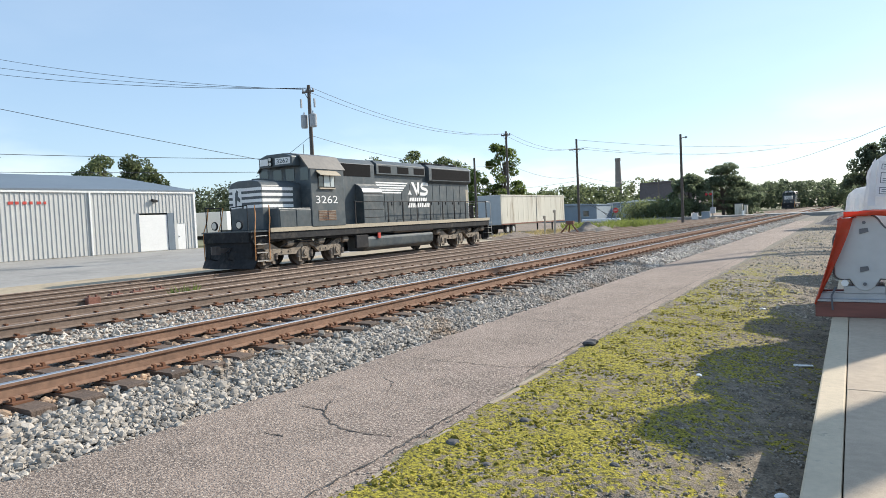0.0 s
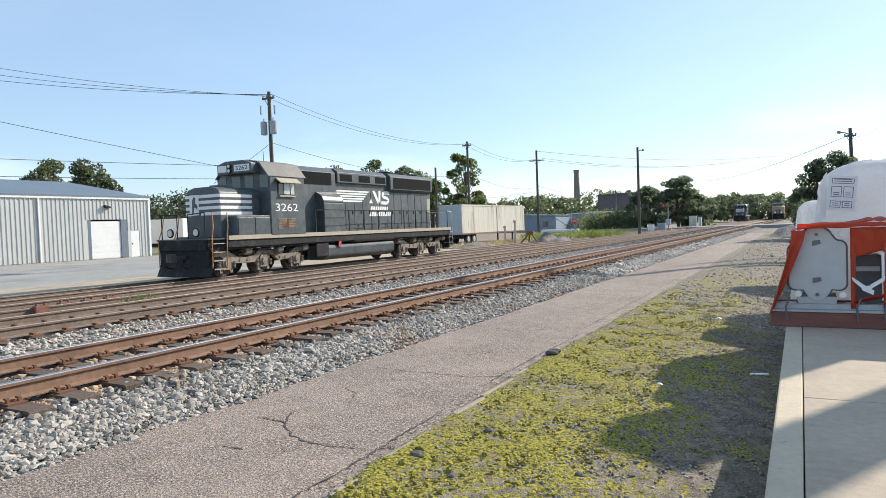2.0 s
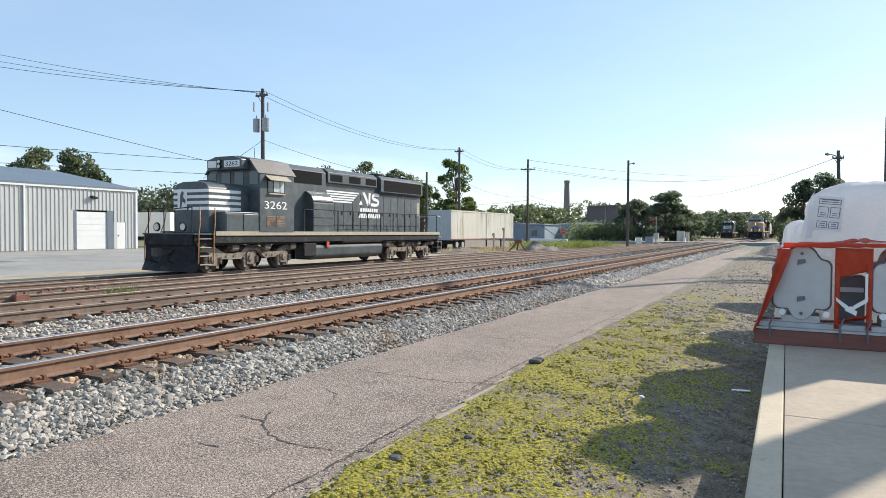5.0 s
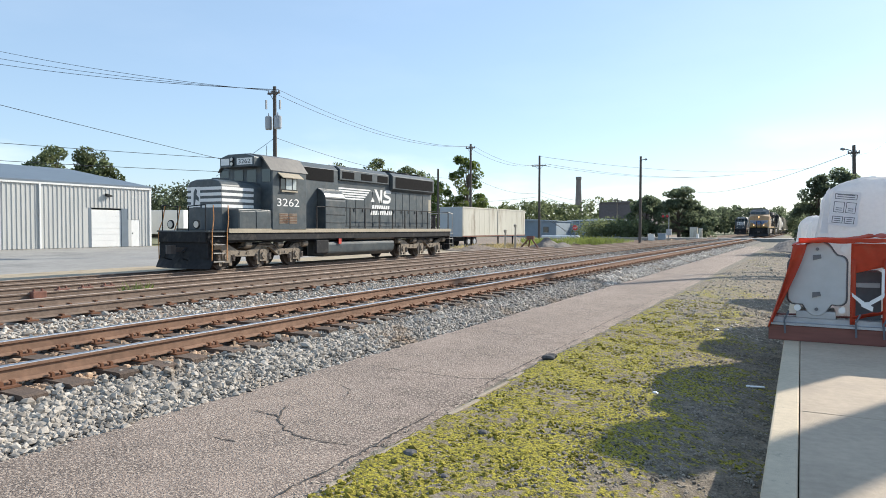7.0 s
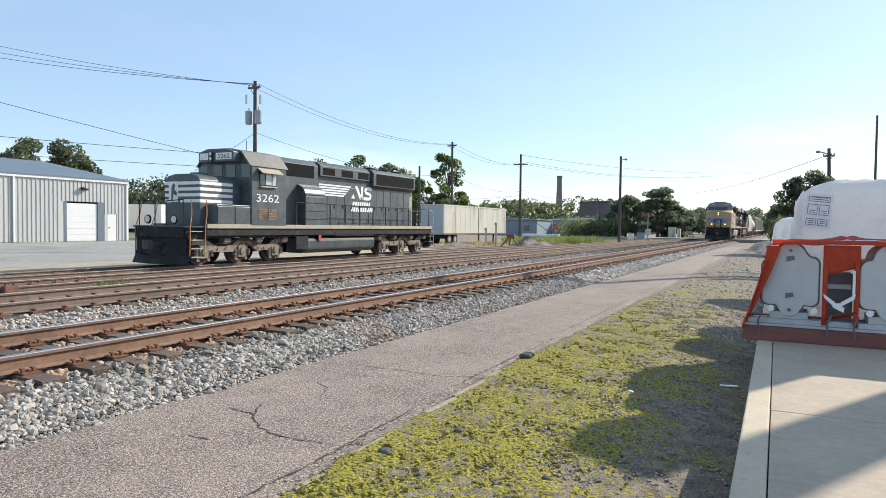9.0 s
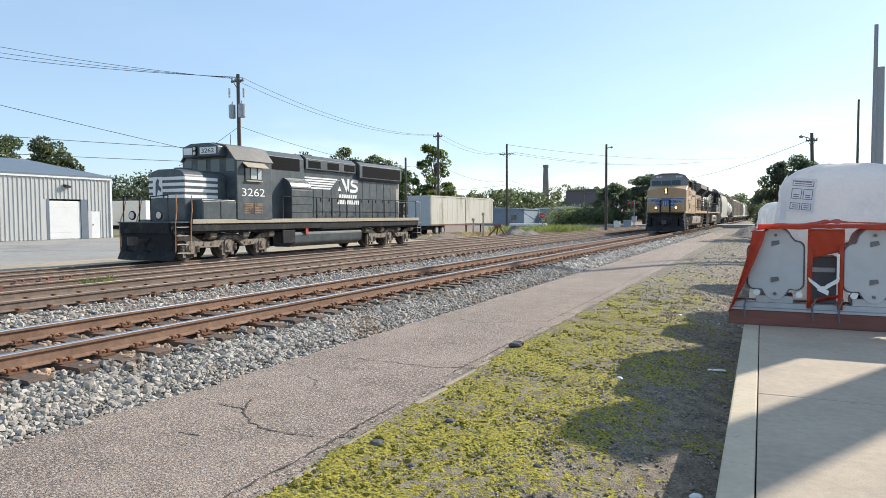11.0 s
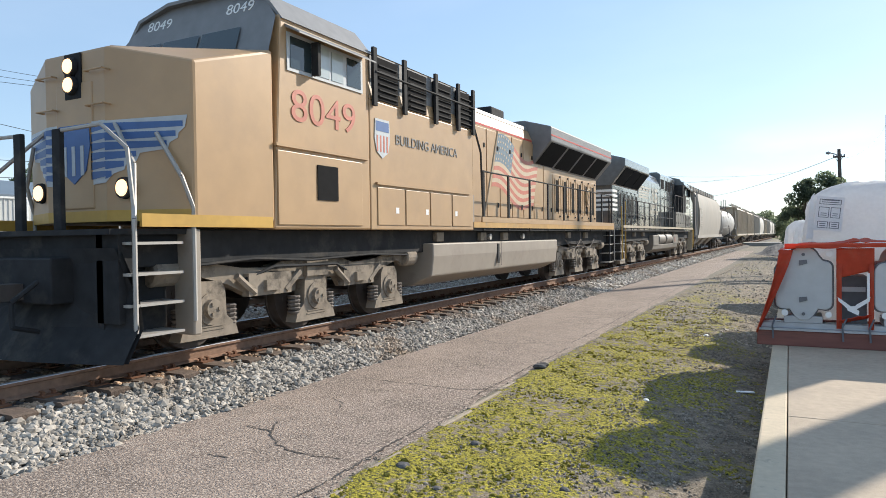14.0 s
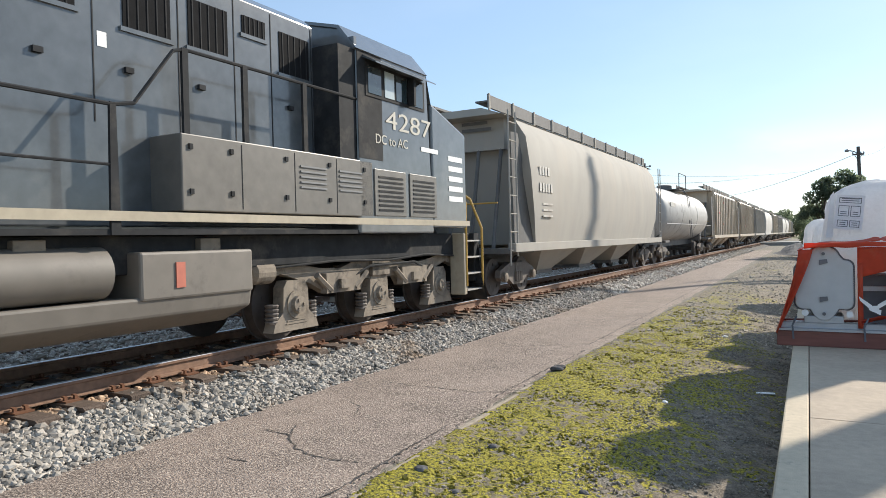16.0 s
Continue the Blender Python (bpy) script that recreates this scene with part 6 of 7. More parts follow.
def verge():
    xs = np.concatenate([np.arange(3.15, 6.6, 0.05), [6.62]])
    ys = np.concatenate([np.arange(0.6, 18, 0.06), np.arange(18, 60, 0.5)])
    X, Y = np.meshgrid(xs, ys)
    gz = np.interp(X, [p[0] for p in PROFILE], [p[1] for p in PROFILE])
    Z = gz.copy()
    for j in range(Z.shape[0]):
        for i in range(Z.shape[1]):
            x, y = X[j, i], Y[j, i]
            Z[j, i] += 0.012 + 0.022 * noise.noise((x * 2.2, y * 2.2, 0)) + 0.014 * noise.noise((x * 8, y * 8, 4)) + (0.020 * noise.noise((x * 17, y * 17, 9)) if y < 12 else 0)
    Z -= 0.035 * np.clip((3.88 - 0.05 * np.clip(Y - 2.5, 0, 4) - X) / 0.12, 0, 1)
    Z[:, 0] -= 0.06
    Z[:, -1] -= 0.05
    h, w = X.shape
    me = bpy.data.meshes.new("verge")
    idx = np.arange(h * w).reshape(h, w)
    f = np.stack([idx[:-1, :-1], idx[:-1, 1:], idx[1:, 1:], idx[1:, :-1]], -1).reshape(-1, 4)
    me.from_pydata(np.stack([X, Y, Z], -1).reshape(-1, 3).tolist(), [], f.tolist())
    me.materials.append(M["mossy"])
    me.shade_smooth()
    tagged(new("verge", me), "gravel verge with cushions of yellow-green moss", "verge", kind="structure")


lane()
verge()


def loose_stone(x, y, size, material, label, seed):
    rng = random.Random(seed)
    bm = bmesh.new()
    bmesh.ops.create_icosphere(bm, subdivisions=2, radius=size / 2)
    for v in bm.verts:
        v.co *= 0.75 + 0.5 * noise.noise(v.co * 9 + Vector((seed, 0, 0))) + rng.uniform(0, 0.12)
        v.co.z *= 0.55
    me = bpy.data.meshes.new("stone")
    bm.to_mesh(me)
    bm.free()
    me.materials.append(M[material])
    o = tagged(new("stone", me), label, "stone", "loose stones on the verge")
    o.matrix_basis = pose(x, y, ground_z(x) + size * 0.16, rz=rng.uniform(0, 180))


for i, (x, y, s) in enumerate([(3.68, 7.65, 0.24), (4.03, 3.35, 0.15), (5.29, 3.58, 0.10), (4.27, 4.17, 0.10), (4.45, 3.1, 0.08)]):
    loose_stone(x, y, s, "heap", "dark lump of broken stone on the moss", i)
for i, (x, y, s) in enumerate([(5.29, 6.71, 0.10), (5.32, 12.2, 0.14), (6.40, 3.90, 0.12)]):
    loose_stone(x, y, s, "plastic_white", "small white scrap lying on the verge", 40 + i)
for x, y, rz in ((6.25, 8.15, 12),):
    t = thing("litter", pose(x, y, ground_z(x) + 0.02, rz=rz), "flat white strip of litter on the gravel", "litter")
    part("strip", B().box(-0.11, 0.11, -0.03, 0.03, 0, 0.015), "plastic_white", t, bevel=0.005)


def tuft(x, y, z, r, h, n, material, label, seed):
    rng = random.Random(seed)
    b = B()
    for k in range(n):
        a, d = rng.uniform(0, 6.28), r * rng.random() ** 0.7
        px, py = x + d * math.cos(a), y + d * math.sin(a)
        lean = rng.uniform(0.1, 0.5) * h
        hh = h * rng.uniform(0.5, 1.0)
        w = 0.012 + 0.010 * h
        ca, sa = math.cos(a + 1.57), math.sin(a + 1.57)
        b.poly([(px - w * ca, py - w * sa, z), (px + w * ca, py + w * sa, z), (px + lean * 0.4 * math.cos(a) + w * 0.7 * ca, py + lean * 0.4 * math.sin(a) + w * 0.7 * sa, z + hh * 0.6), (px + lean * math.cos(a), py + lean * math.sin(a), z + hh)], [(0, 1, 2), (0, 2, 3)])
    tagged(part("weeds", b, material), label, "weeds", kind="stuff")


tuft(-6.6, 8.9, -0.25, 0.35, 0.38, 90, "grass", "green weed tuft growing between the tracks", 1)
for i in range(26):
    rng = random.Random(200 + i)
    tuft(rng.uniform(-21, -11.8), rng.uniform(66, 88), -0.45, 1.5, 0.9, 70, "grass", "rank green grass beside the yard", i)
for i in range(16):
    rng = random.Random(300 + i)
    tuft(rng.uniform(-21, -17), rng.uniform(48, 64), -0.5, 1.3, 0.5, 60, "dry_grass", "dry pale grass beside the yard", i)


def track_castings():
    for k, (x, y) in enumerate([(-8.75, 8.6), (-8.75, 9.2), (-8.75, 9.8), (-8.55, 7.9)]):
        t = thing("rail_clamp", pose(x, y, -0.15), "rusty cast clamp bolted beside a rail", "rail clamp", "clamps beside the third track")
        part("casting", B().box(-0.22, -0.05, -0.16, 0.16, -0.2, 0.03), "scrap_rust", t, bevel=0.02)
        for q in (-0.09, 0.09):
            part("bolt", B().rod((-0.13, q, 0.03), (-0.13, q, 0.08), 0.03, 6), "scrap_rust", t)


track_castings()


# ---- dock with its kerb ----
def dock():
    d = thing("loading_dock", pose(0, 0, 0), "raised concrete loading dock with a pale worn kerb", "dock")
    def xe(y, o=0.0):
        return 6.628 + o - 0.0091 * y
    z = -0.15
    y0, y1 = -12, 34
    part("kerb_edge", B().poly([(xe(y0), y0, -0.9), (xe(y0, 0.188), y0, -0.9), (xe(y1, 0.188), y1, -0.9), (xe(y1), y1, -0.9), (xe(y0), y0, z), (xe(y0, 0.188), y0, z), (xe(y1, 0.188), y1, z), (xe(y1), y1, z)],
                               [(0, 3, 2, 1), (4, 5, 6, 7), (0, 1, 5, 4), (1, 2, 6, 5), (2, 3, 7, 6), (3, 0, 4, 7)]), "kerb", d, "pale worn kerb", bevel=0.015)
    part("joint_fill", B().box(6.9, 26, y0 + 0.1, y1 - 0.1, -0.9, z - 0.012), "crack", d)
    ys = [-12, -5.5, -0.2, 4.92, 10.2, 15.4, 20.6, 34]
    for a, c in zip(ys, ys[1:]):
        for xa, xb in ((None, 9.8), (9.815, 13.0), (13.015, 26.0)):
            l0, l1 = (xe(a, 0.195), xe(c, 0.195)) if xa is None else (xa, xa)
            a2, c2 = a + 0.006, c - 0.006
            part("slab", B().poly([(l0, a2, -0.9), (xb, a2 + 0.03, -0.9), (xb, c2 + 0.03, -0.9), (l1, c2, -0.9), (l0, a2, z), (xb, a2 + 0.03, z), (xb, c2 + 0.03, z), (l1, c2, z)],
                                  [(0, 3, 2, 1), (4, 5, 6, 7), (0, 1, 5, 4), (1, 2, 6, 5), (2, 3, 7, 6), (3, 0, 4, 7)]), "concrete", d, bevel=0.006)


dock()
# Added posts, out of view, that only cast shadow bands on dock and verge.
for x, y, w, h in ((12.15, 14.1, 0.31, 8.6), (10.1, 13.7, 0.42, 5.4)):
    post = thing("dock_post", pose(x, y, -0.15), "unseen square post added to cast a shadow on the dock", "post", "posts along the dock")
    part("shaft", B().box(-w, w, -w, w, 0.12, h), "concrete", post, bevel=0.03)
    part("plinth", B().box(-w - 0.08, w + 0.08, -w - 0.08, w + 0.08, 0, 0.12), "concrete", post, bevel=0.02)


# ---- wrapped machine on its skid ----
def wrapped_machine():
    g = thing("wrapped_machine", pose(0, 8.8, -0.15), "grey flanged machine under an orange tarpaulin on a red skid", "machine")
    # skid
    part("skid_beam", B().box(6.36, 9.3, 0.0, 0.14, 0.0, 0.20), "beam_red", g, "faded red steel skid beam", bevel=0.01)
    part("skid_beam", B().box(6.36, 9.3, 1.35, 1.5, 0.0, 0.20), "beam_red", g, "faded red steel skid beam", bevel=0.01)
    for x in (6.5, 7.6, 8.7):
        part("skid_foot", B().box(x, x + 0.16, 0.14, 1.35, 0.0, 0.19), "beam_red", g)
    part("channel", B().box(6.38, 9.3, -0.02, 0.12, 0.205, 0.235).box(6.38, 9.3, 0.09, 0.12, 0.235, 0.30), "channel", g, "galvanised channel along the skid")
    part("channel", B().box(6.42, 9.3, 0.2, 0.34, 0.205, 0.30), "channel", g, "galvanised channel along the skid")
    # two flanged end plates with lobes
    for x0 in (6.585, 7.72):
        xc = x0 + 0.335
        zl, zh = 0.49, 1.13
        out = []
        def arc(cx, cz, r, a0, a1, n):
            return [(cx + r * math.cos(radians(a0 + (a1 - a0) * k / n)), cz + r * math.sin(radians(a0 + (a1 - a0) * k / n))) for k in range(n + 1)]
        out += arc(x0 + 0.09, zl + 0.09, 0.09, 180, 270, 5)
        out += [(xc - 0.16, zl)] + arc(xc - 0.0, zl - 0.02, 0.13, 200, 330, 10) + [(xc + 0.17, zl + 0.01)]
        out += arc(x0 + 0.58, zl + 0.09, 0.09, 270, 360, 5)
        out += arc(x0 + 0.58, zh - 0.09, 0.09, 0, 90, 5)
        out += [(xc + 0.22, zh + 0.01)] + arc(xc, zh + 0.0, 0.19, 20, 160, 12) + [(xc - 0.2, zh - 0.01)]
        out += arc(x0 + 0.12, zh - 0.14, 0.12, 90, 180, 5)
        p = part("end_plate", B().prism(out, "y", 0.06, 0.10), "plate_grey", g, "grey steel end plate with rounded lobes", bevel=0.012)
        big = [(xc + (q[0] - xc) * 1.06, 0.8 + (q[1] - 0.8) * 1.05) for q in out]
        part("gasket", B().prism(big, "y", 0.10, 0.13), "plate_dark", p)
        part("housing", B().prism([(xc + (q[0] - xc) * 0.97, 0.8 + (q[1] - 0.8) * 0.97) for q in out], "y", 0.13, 1.1), "plate_grey", g)
        for bx, bz in ((xc, zh + 0.09), (xc, zl - 0.06)):
            part("bolt", B().rod((bx, 0.03, bz), (bx, 0.07, bz), 0.022, 8), "plate_dark", p)
        for bx, bz in ((xc - 0.22, zl - 0.05), (xc + 0.29, zl - 0.06), (xc + 0.30, zh + 0.10)):
            part("white_cap", B().rod((bx, 0.03, bz), (bx, 0.09, bz), 0.042, 12), "plastic_white", p)
        for bz in (zl + 0.09, zh - 0.06):
            part("lifting_lug", B().prism([(xc - 0.05, bz), (xc + 0.05, bz + 0.03), (xc + 0.04, bz + 0.08), (xc - 0.05, bz + 0.07)], "y", 0.045, 0.06), "plate_dark", p)
        part("mounting_foot", B().box(x0 + 0.1, x0 + 0.56, 0.08, 0.6, 0.30, 0.40), "channel", g, bevel=0.01)
    part("centre_box", B().box(7.36, 7.66, 0.35, 0.9, 0.3, 0.92), "plate_dark", g)
    part("centre_lid", B().box(7.36, 7.64, 0.28, 0.36, 0.72, 0.78), "plate_grey", g)
    # tarpaulin: a draped sheet
    def sheet(name, f, nu, nv, label):
        vs = [f(i / nu, j / nv) for j in range(nv + 1) for i in range(nu + 1)]
        fs = [(j * (nu + 1) + i, j * (nu + 1) + i + 1, (j + 1) * (nu + 1) + i + 1, (j + 1) * (nu + 1) + i) for j in range(nv) for i in range(nu)]
        o = part(name, B().poly(vs, fs), "tarp", g, label, smooth=True)
        md = o.modifiers.new("thick", "SOLIDIFY")
        md.thickness = 0.006
    def nz(a, b2, c):
        return noise.noise((a, b2, c))
    def top(u, v):
        x, y = 6.62 + 2.75 * u, -0.02 + 1.55 * v
        hump = 0.05 * math.exp(-((x - 7.62) / 0.22) ** 2) * (0.6 + 0.8 * nz(x * 9, y * 9, 0))
        drop = 0.10 * max(0, 1 - u * 9) ** 1.2
        return (x, y + 0.02 * nz(x * 3, y, 2), 1.365 - drop + hump + 0.012 * nz(x * 5, y * 5, 1) + 0.03 * math.sin(x * 3.3) * 0.3)
    sheet("tarpaulin_top", top, 60, 16, "orange tarpaulin laid over the machine")
    def side(u, v):
        x = 6.64 - 0.27 * v ** 1.3 - 0.02 * math.sin(u * 14) * v
        return (x, -0.02 + 1.5 * u - 0.04 * v, 1.27 - 1.10 * v + 0.02 * nz(u * 4, v * 4, 5) - 0.05 * v * max(0, nz(u * 6, 0, 3)))
    sheet("tarpaulin_side", side, 24, 18, "orange tarpaulin hanging down the side")
    def corner(u, v):
        w = 1 - 0.75 * v if v < 0.7 else 0.475
        x = 6.64 - 0.27 * v ** 1.3 + u * 0.16 * max(0.05, 1 - v * 0.9)
        return (x, -0.03 - 0.02 * math.sin(u * 5 + v * 7), 1.28 - 1.08 * v + 0.01 * nz(u * 5, v * 5, 8))
    sheet("tarpaulin_fold", corner, 8, 18, "fold of orange tarpaulin at the corner")
    def lip(u, v):
        x = 6.70 + 2.65 * u
        fall = 0.05 + 0.05 * abs(nz(x * 2.3, 0, 0)) + 0.03 * max(0, nz(x * 8, 1, 0))
        return (x, -0.03 + 0.01 * nz(x * 6, v * 3, 2), 1.365 - fall * v)
    sheet("tarpaulin_lip", lip, 80, 3, "ragged lip of the tarpaulin")
    def mid(u, v):
        x = 7.30 + 0.42 * u
        return (x, 0.03 + 0.05 * v + 0.015 * nz(x * 8, v * 5, 0), 1.30 - (0.40 - 0.12 * u) * v)
    sheet("tarpaulin_middle", mid, 12, 10, "tarpaulin pulled down between the plates")
    def strip(xa):
        def f(u, v):
            return (xa + 0.06 * u, 0.05 + 0.02 * v, 1.1 - 0.85 * v)
        return f
    sheet("tarpaulin_strip", strip(7.30), 2, 8, "strip of tarpaulin beside the plate")
    sheet("tarpaulin_strip", strip(7.655), 2, 8, "strip of tarpaulin beside the plate")
    def low(u, v):
        x = 7.34 + 0.34 * u
        return (x, 0.02 + 0.12 * v, 0.36 + 0.10 * u - 0.06 * v + 0.03 * nz(x * 9, v, 0))
    sheet("tarpaulin_end", low, 10, 4, "crumpled end of the tarpaulin")
    w = B()
    for k, (xa, za, xb, zb) in enumerate(((7.32, 0.62, 7.44, 0.50), (7.44, 0.50, 7.52, 0.50), (7.52, 0.52, 7.66, 0.62), (7.42, 0.5, 7.54, 0.44))):
        w.prism([(xa, za), (xb, zb), (xb + 0.01, zb + 0.06), (xa - 0.01, za + 0.05)], "y", -0.01 - 0.004 * k, 0.015 - 0.004 * k)
    part("torn_wrap", w, "plastic_white", g, "torn white plastic wrap")
    part("torn_wrap", B().box(7.635, 7.665, 0.0, 0.02, 0.66, 0.98), "plastic_white", g)
    for x in (6.55, 7.36, 7.66):
        part("strap", B().path([(x + 0.05, -0.035, 0.40), (x, -0.05, 0.28), (x + 0.01, -0.05, 0.1)], 0.012), "ink", g, "black tie-down strap")


wrapped_machine()


def bulk_bag(x, y, z, w, d, h, label, seed, loops=True):
    g = thing("bulk_bag", pose(x, y, z), label, "bulk bag", "white bulk bags on the dock")
    nu, nv = 56, 26
    vs, fs = [], []
    for j in range(nv + 1):
        v = j / nv
        if v < 0.72:
            t = v / 0.72
            k, zz = 0.93 + 0.10 * math.sin(t * math.pi) - 0.02 * t, h * 0.80 * t
        else:
            t = (v - 0.72) / 0.28
            k, zz = (0.91) * math.cos(t * 1.45) ** 0.7, h * (0.80 + 0.20 * math.sin(t * 1.5))
        for i in range(nu):
            a = 2 * math.pi * i / nu
            e = 0.42
            cx = abs(math.cos(a)) ** e * (1 if math.cos(a) > 0 else -1)
            cy = abs(math.sin(a)) ** e * (1 if math.sin(a) > 0 else -1)
            r = 1 + 0.02 * noise.noise((math.cos(a) * 2 + seed, math.sin(a) * 2, v * 3)) + (0.05 * noise.noise((a * 4, v * 2, seed)) * (1 if v > 0.7 else 0.25))
            vs.append((cx * w / 2 * k * r, cy * d / 2 * k * r, zz + (0.04 * noise.noise((a * 5, v * 6, seed + 3)) if v > 0.75 else 0)))
    for j in range(nv):
        for i in range(nu):
            fs.append((j * nu + i, j * nu + (i + 1) % nu, (j + 1) * nu + (i + 1) % nu, (j + 1) * nu + i))
    fs.append(tuple(range(nv * nu, (nv + 1) * nu)))
    fs.append(tuple(range(nu))[::-1])
    part("sack", B().poly(vs, fs), "bag", g, smooth=True)
    if loops:
        for sx in (-1, 1):
            for sy in (-1, 1):
                bx, by = sx * w * 0.44, sy * d * 0.44
                part("lifting_loop", B().prism([(bx - 0.05, h * 0.62), (bx + 0.05, h * 0.62), (bx + 0.03 - sx * 0.04, h * 0.93), (bx - 0.02 - sx * 0.04, h * 0.90)], "y", by - 0.012, by + 0.012), "plastic_white", g, "white webbing loop")
    return g


bag = bulk_bag(7.90, 11.15, -0.15, 2.0, 1.2, 2.28, "large white woven bulk bag with a printed label", 2)
lab = part("label_panel", B().box(-0.83, -0.46, -0.625, -0.618, 1.50, 2.02), "plastic_white", bag, "printed white label panel")
lab.matrix_basis = pose(-0.16, 0.0, -0.03, 0, 6, 0)
for xa, xb, za, zb in ((-0.79, -0.50, 1.90, 1.98), (-0.79, -0.65, 1.70, 1.86), (-0.63, -0.50, 1.70, 1.86), (-0.79, -0.65, 1.54, 1.64), (-0.63, -0.50, 1.54, 1.64)):
    f = B()
    for q in ((xa, xb, za, za + 0.008), (xa, xb, zb - 0.008, zb), (xa, xa + 0.008, za, zb), (xb - 0.008, xb, za, zb)):
        f.box(q[0], q[1], -0.628, -0.625, q[2], q[3])
    for k in range(2):
        f.box(xa + 0.03, xb - 0.03, -0.628, -0.625, za + 0.03 + k * 0.03, za + 0.04 + k * 0.03)
    part("label_print", f, "ink", lab)
bulk_bag(7.35, 13.4, -0.15, 1.25, 1.1, 1.75, "white woven bulk bag standing behind another", 5)
bulk_bag(9.6, 11.9, -0.15, 1.3, 1.2, 2.0, "white woven bulk bag at the dock's inner side", 8)
bulk_bag(7.5, 15.2, -0.15, 1.3, 1.1, 1.7, "white woven bulk bag farther along the dock", 9)
bulk_bag(7.14, 20.6, -0.15, 1.3, 1.2, 1.85, "white woven bulk bag near the dock's far end", 12)


# ---- shed ----
def shed():
    g = thing("metal_shed", pose(0, 0, 0), "long grey ribbed metal shed with a white roller door", "shed")
    X, y0, y1, zb, zt = -41.0, -22.0, 36.4, -0.16, 4.45
    core = B()
    for a, c, za, zc in ((y0, 30.95, zb, zt), (30.95, 34.35, 2.85, zt), (34.35, 34.62, zb, zt), (34.62, 35.42, 1.98, zt), (35.42, y1, zb, zt)):
        core.box(X - 0.2, X - 0.03, a, c, za, zc)
    core.box(-63, X - 0.2, y1 - 0.2, y1, zb, zt).box(-63, X - 0.2, y0, y0 + 0.2, zb, zt).box(-63.2, -63, y0, y1, zb, zt)
    core.prism([(-63, zt), (X - 0.2, zt), (-52, 6.55)], "y", y1 - 0.2, y1)
    part("wall", core, "siding", g)
    for k in range(int((y1 - y0) / 0.32)):
        y = y0 + k * 0.32
        za = zb
        if 30.8 < y < 34.3:
            za = 2.87
        elif 34.3 <= y < 35.4:
            za = 2.0
        part("siding_rib", B().prism([(X - 0.032, y), (X - 0.032, y + 0.12), (X + 0.012, y + 0.095), (X + 0.012, y + 0.025)], "z", za, zt), "siding", g)
    part("eave_trim", B().box(X - 0.06, X + 0.10, y0, y1 + 0.05, zt - 0.02, zt + 0.16), "siding_white", g, "white eave gutter")
    part("corner_trim", B().box(X - 0.06, X + 0.06, y1 - 0.12, y1 + 0.05, zb, zt), "siding_white", g)
    for y in (27.2, 8.0, -10):
        part("downspout", B().box(X + 0.012, X + 0.11, y, y + 0.12, zb, zt), "siding_white", g, "white downspout")
    door = part("roller_door", B().box(X - 0.16, X - 0.10, 31.2, 33.75, zb, 2.72), "siding_white", g, "white roller door")
    for k in range(6):
        part("door_slat", B().box(X - 0.10, X - 0.085, 31.22, 33.73, zb + 0.04 + k * 0.47, zb + 0.47 + k * 0.47), "siding_white", door)
    part("door_frame", B().box(X - 0.12, X - 0.02, 33.75, 34.35, zb, 2.85).box(X - 0.12, X - 0.02, 30.95, 31.2, zb, 2.85), "slate_roof", g, "dark door jamb")
    pd = part("side_door", B().box(X - 0.12, X - 0.05, 34.64, 35.40, zb, 1.97), "siding_white", g, "white steel door")
    part("door_handle", B().box(X - 0.05, X - 0.01, 34.72, 34.78, 0.85, 0.95), "frame", pd)
    part("wall_lamp", B().prism([(32.3, 3.95), (32.75, 3.85), (32.75, 3.72), (32.35, 3.75)], "x", X, X + 0.3), "frame", g, "dark flood lamp")
    for k, w in enumerate((0.32, 0.22, 0.26, 0.2, 0.3, 0.18)):
        part("sign_bar", B().box(X + 0.012, X + 0.03, 21.7 + k * 0.46, 21.7 + k * 0.46 + w, 3.60, 3.80), "red", g, "red sign lettering bar")
    part("roof", B().prism([(X + 0.12, zt + 0.13), (-52, 6.50), (-63.3, zt + 0.13), (-63.3, zt + 0.25), (-52, 6.62), (X + 0.12, zt + 0.25)], "y", y0 - 0.1, y1 + 0.12), "slate_roof", g, "blue-grey metal roof")


shed()


# ---- trailer ----
def trailer():
    g = thing("box_trailer", pose(-23.65, 56.7, -0.45), "rust-streaked cream box trailer parked beside the yard", "trailer")
    part("box", B().box(-1.25, 1.25, 0, 16.2, 0.95, 3.86), "trailer", g, bevel=0.03)
    # End sheet in the colour that has the shade painted in.
    part("front_end", B().box(-1.22, 1.22, -0.03, 0.0, 1.0, 3.82), "trailer_end", g)
    for k in range(14):
        part("side_rib", B().box(1.25, 1.258, 0.2 + k * 1.2, 0.26 + k * 1.2, 1.0, 3.75), "trailer", g)
    part("top_rail", B().box(1.25, 1.29, 0, 16.2, 3.74, 3.87), "trailer", g)
    part("bottom_rail", B().box(1.25, 1.29, 0, 16.2, 0.95, 1.08), "scrap_rust", g)
    part("door", B().box(1.285, 1.30, 8.3, 11.3, 1.1, 3.7), "trailer", g)
    for y in (1.6, 2.9):
        for s in (1, -1):
            w = part("wheel", B().lathe([(s * 0.85, 0.5), (s * 1.12, 0.5)], "x", 20, (y, 0.5)), "frame", g)
            part("rim", B().lathe([(s * 1.12, 0.27), (s * 1.135, 0.25)], "x", 16, (y, 0.5)), "channel", w)
    part("axle_frame", B().box(-0.9, 0.9, 0.8, 3.8, 0.55, 0.95), "frame", g)
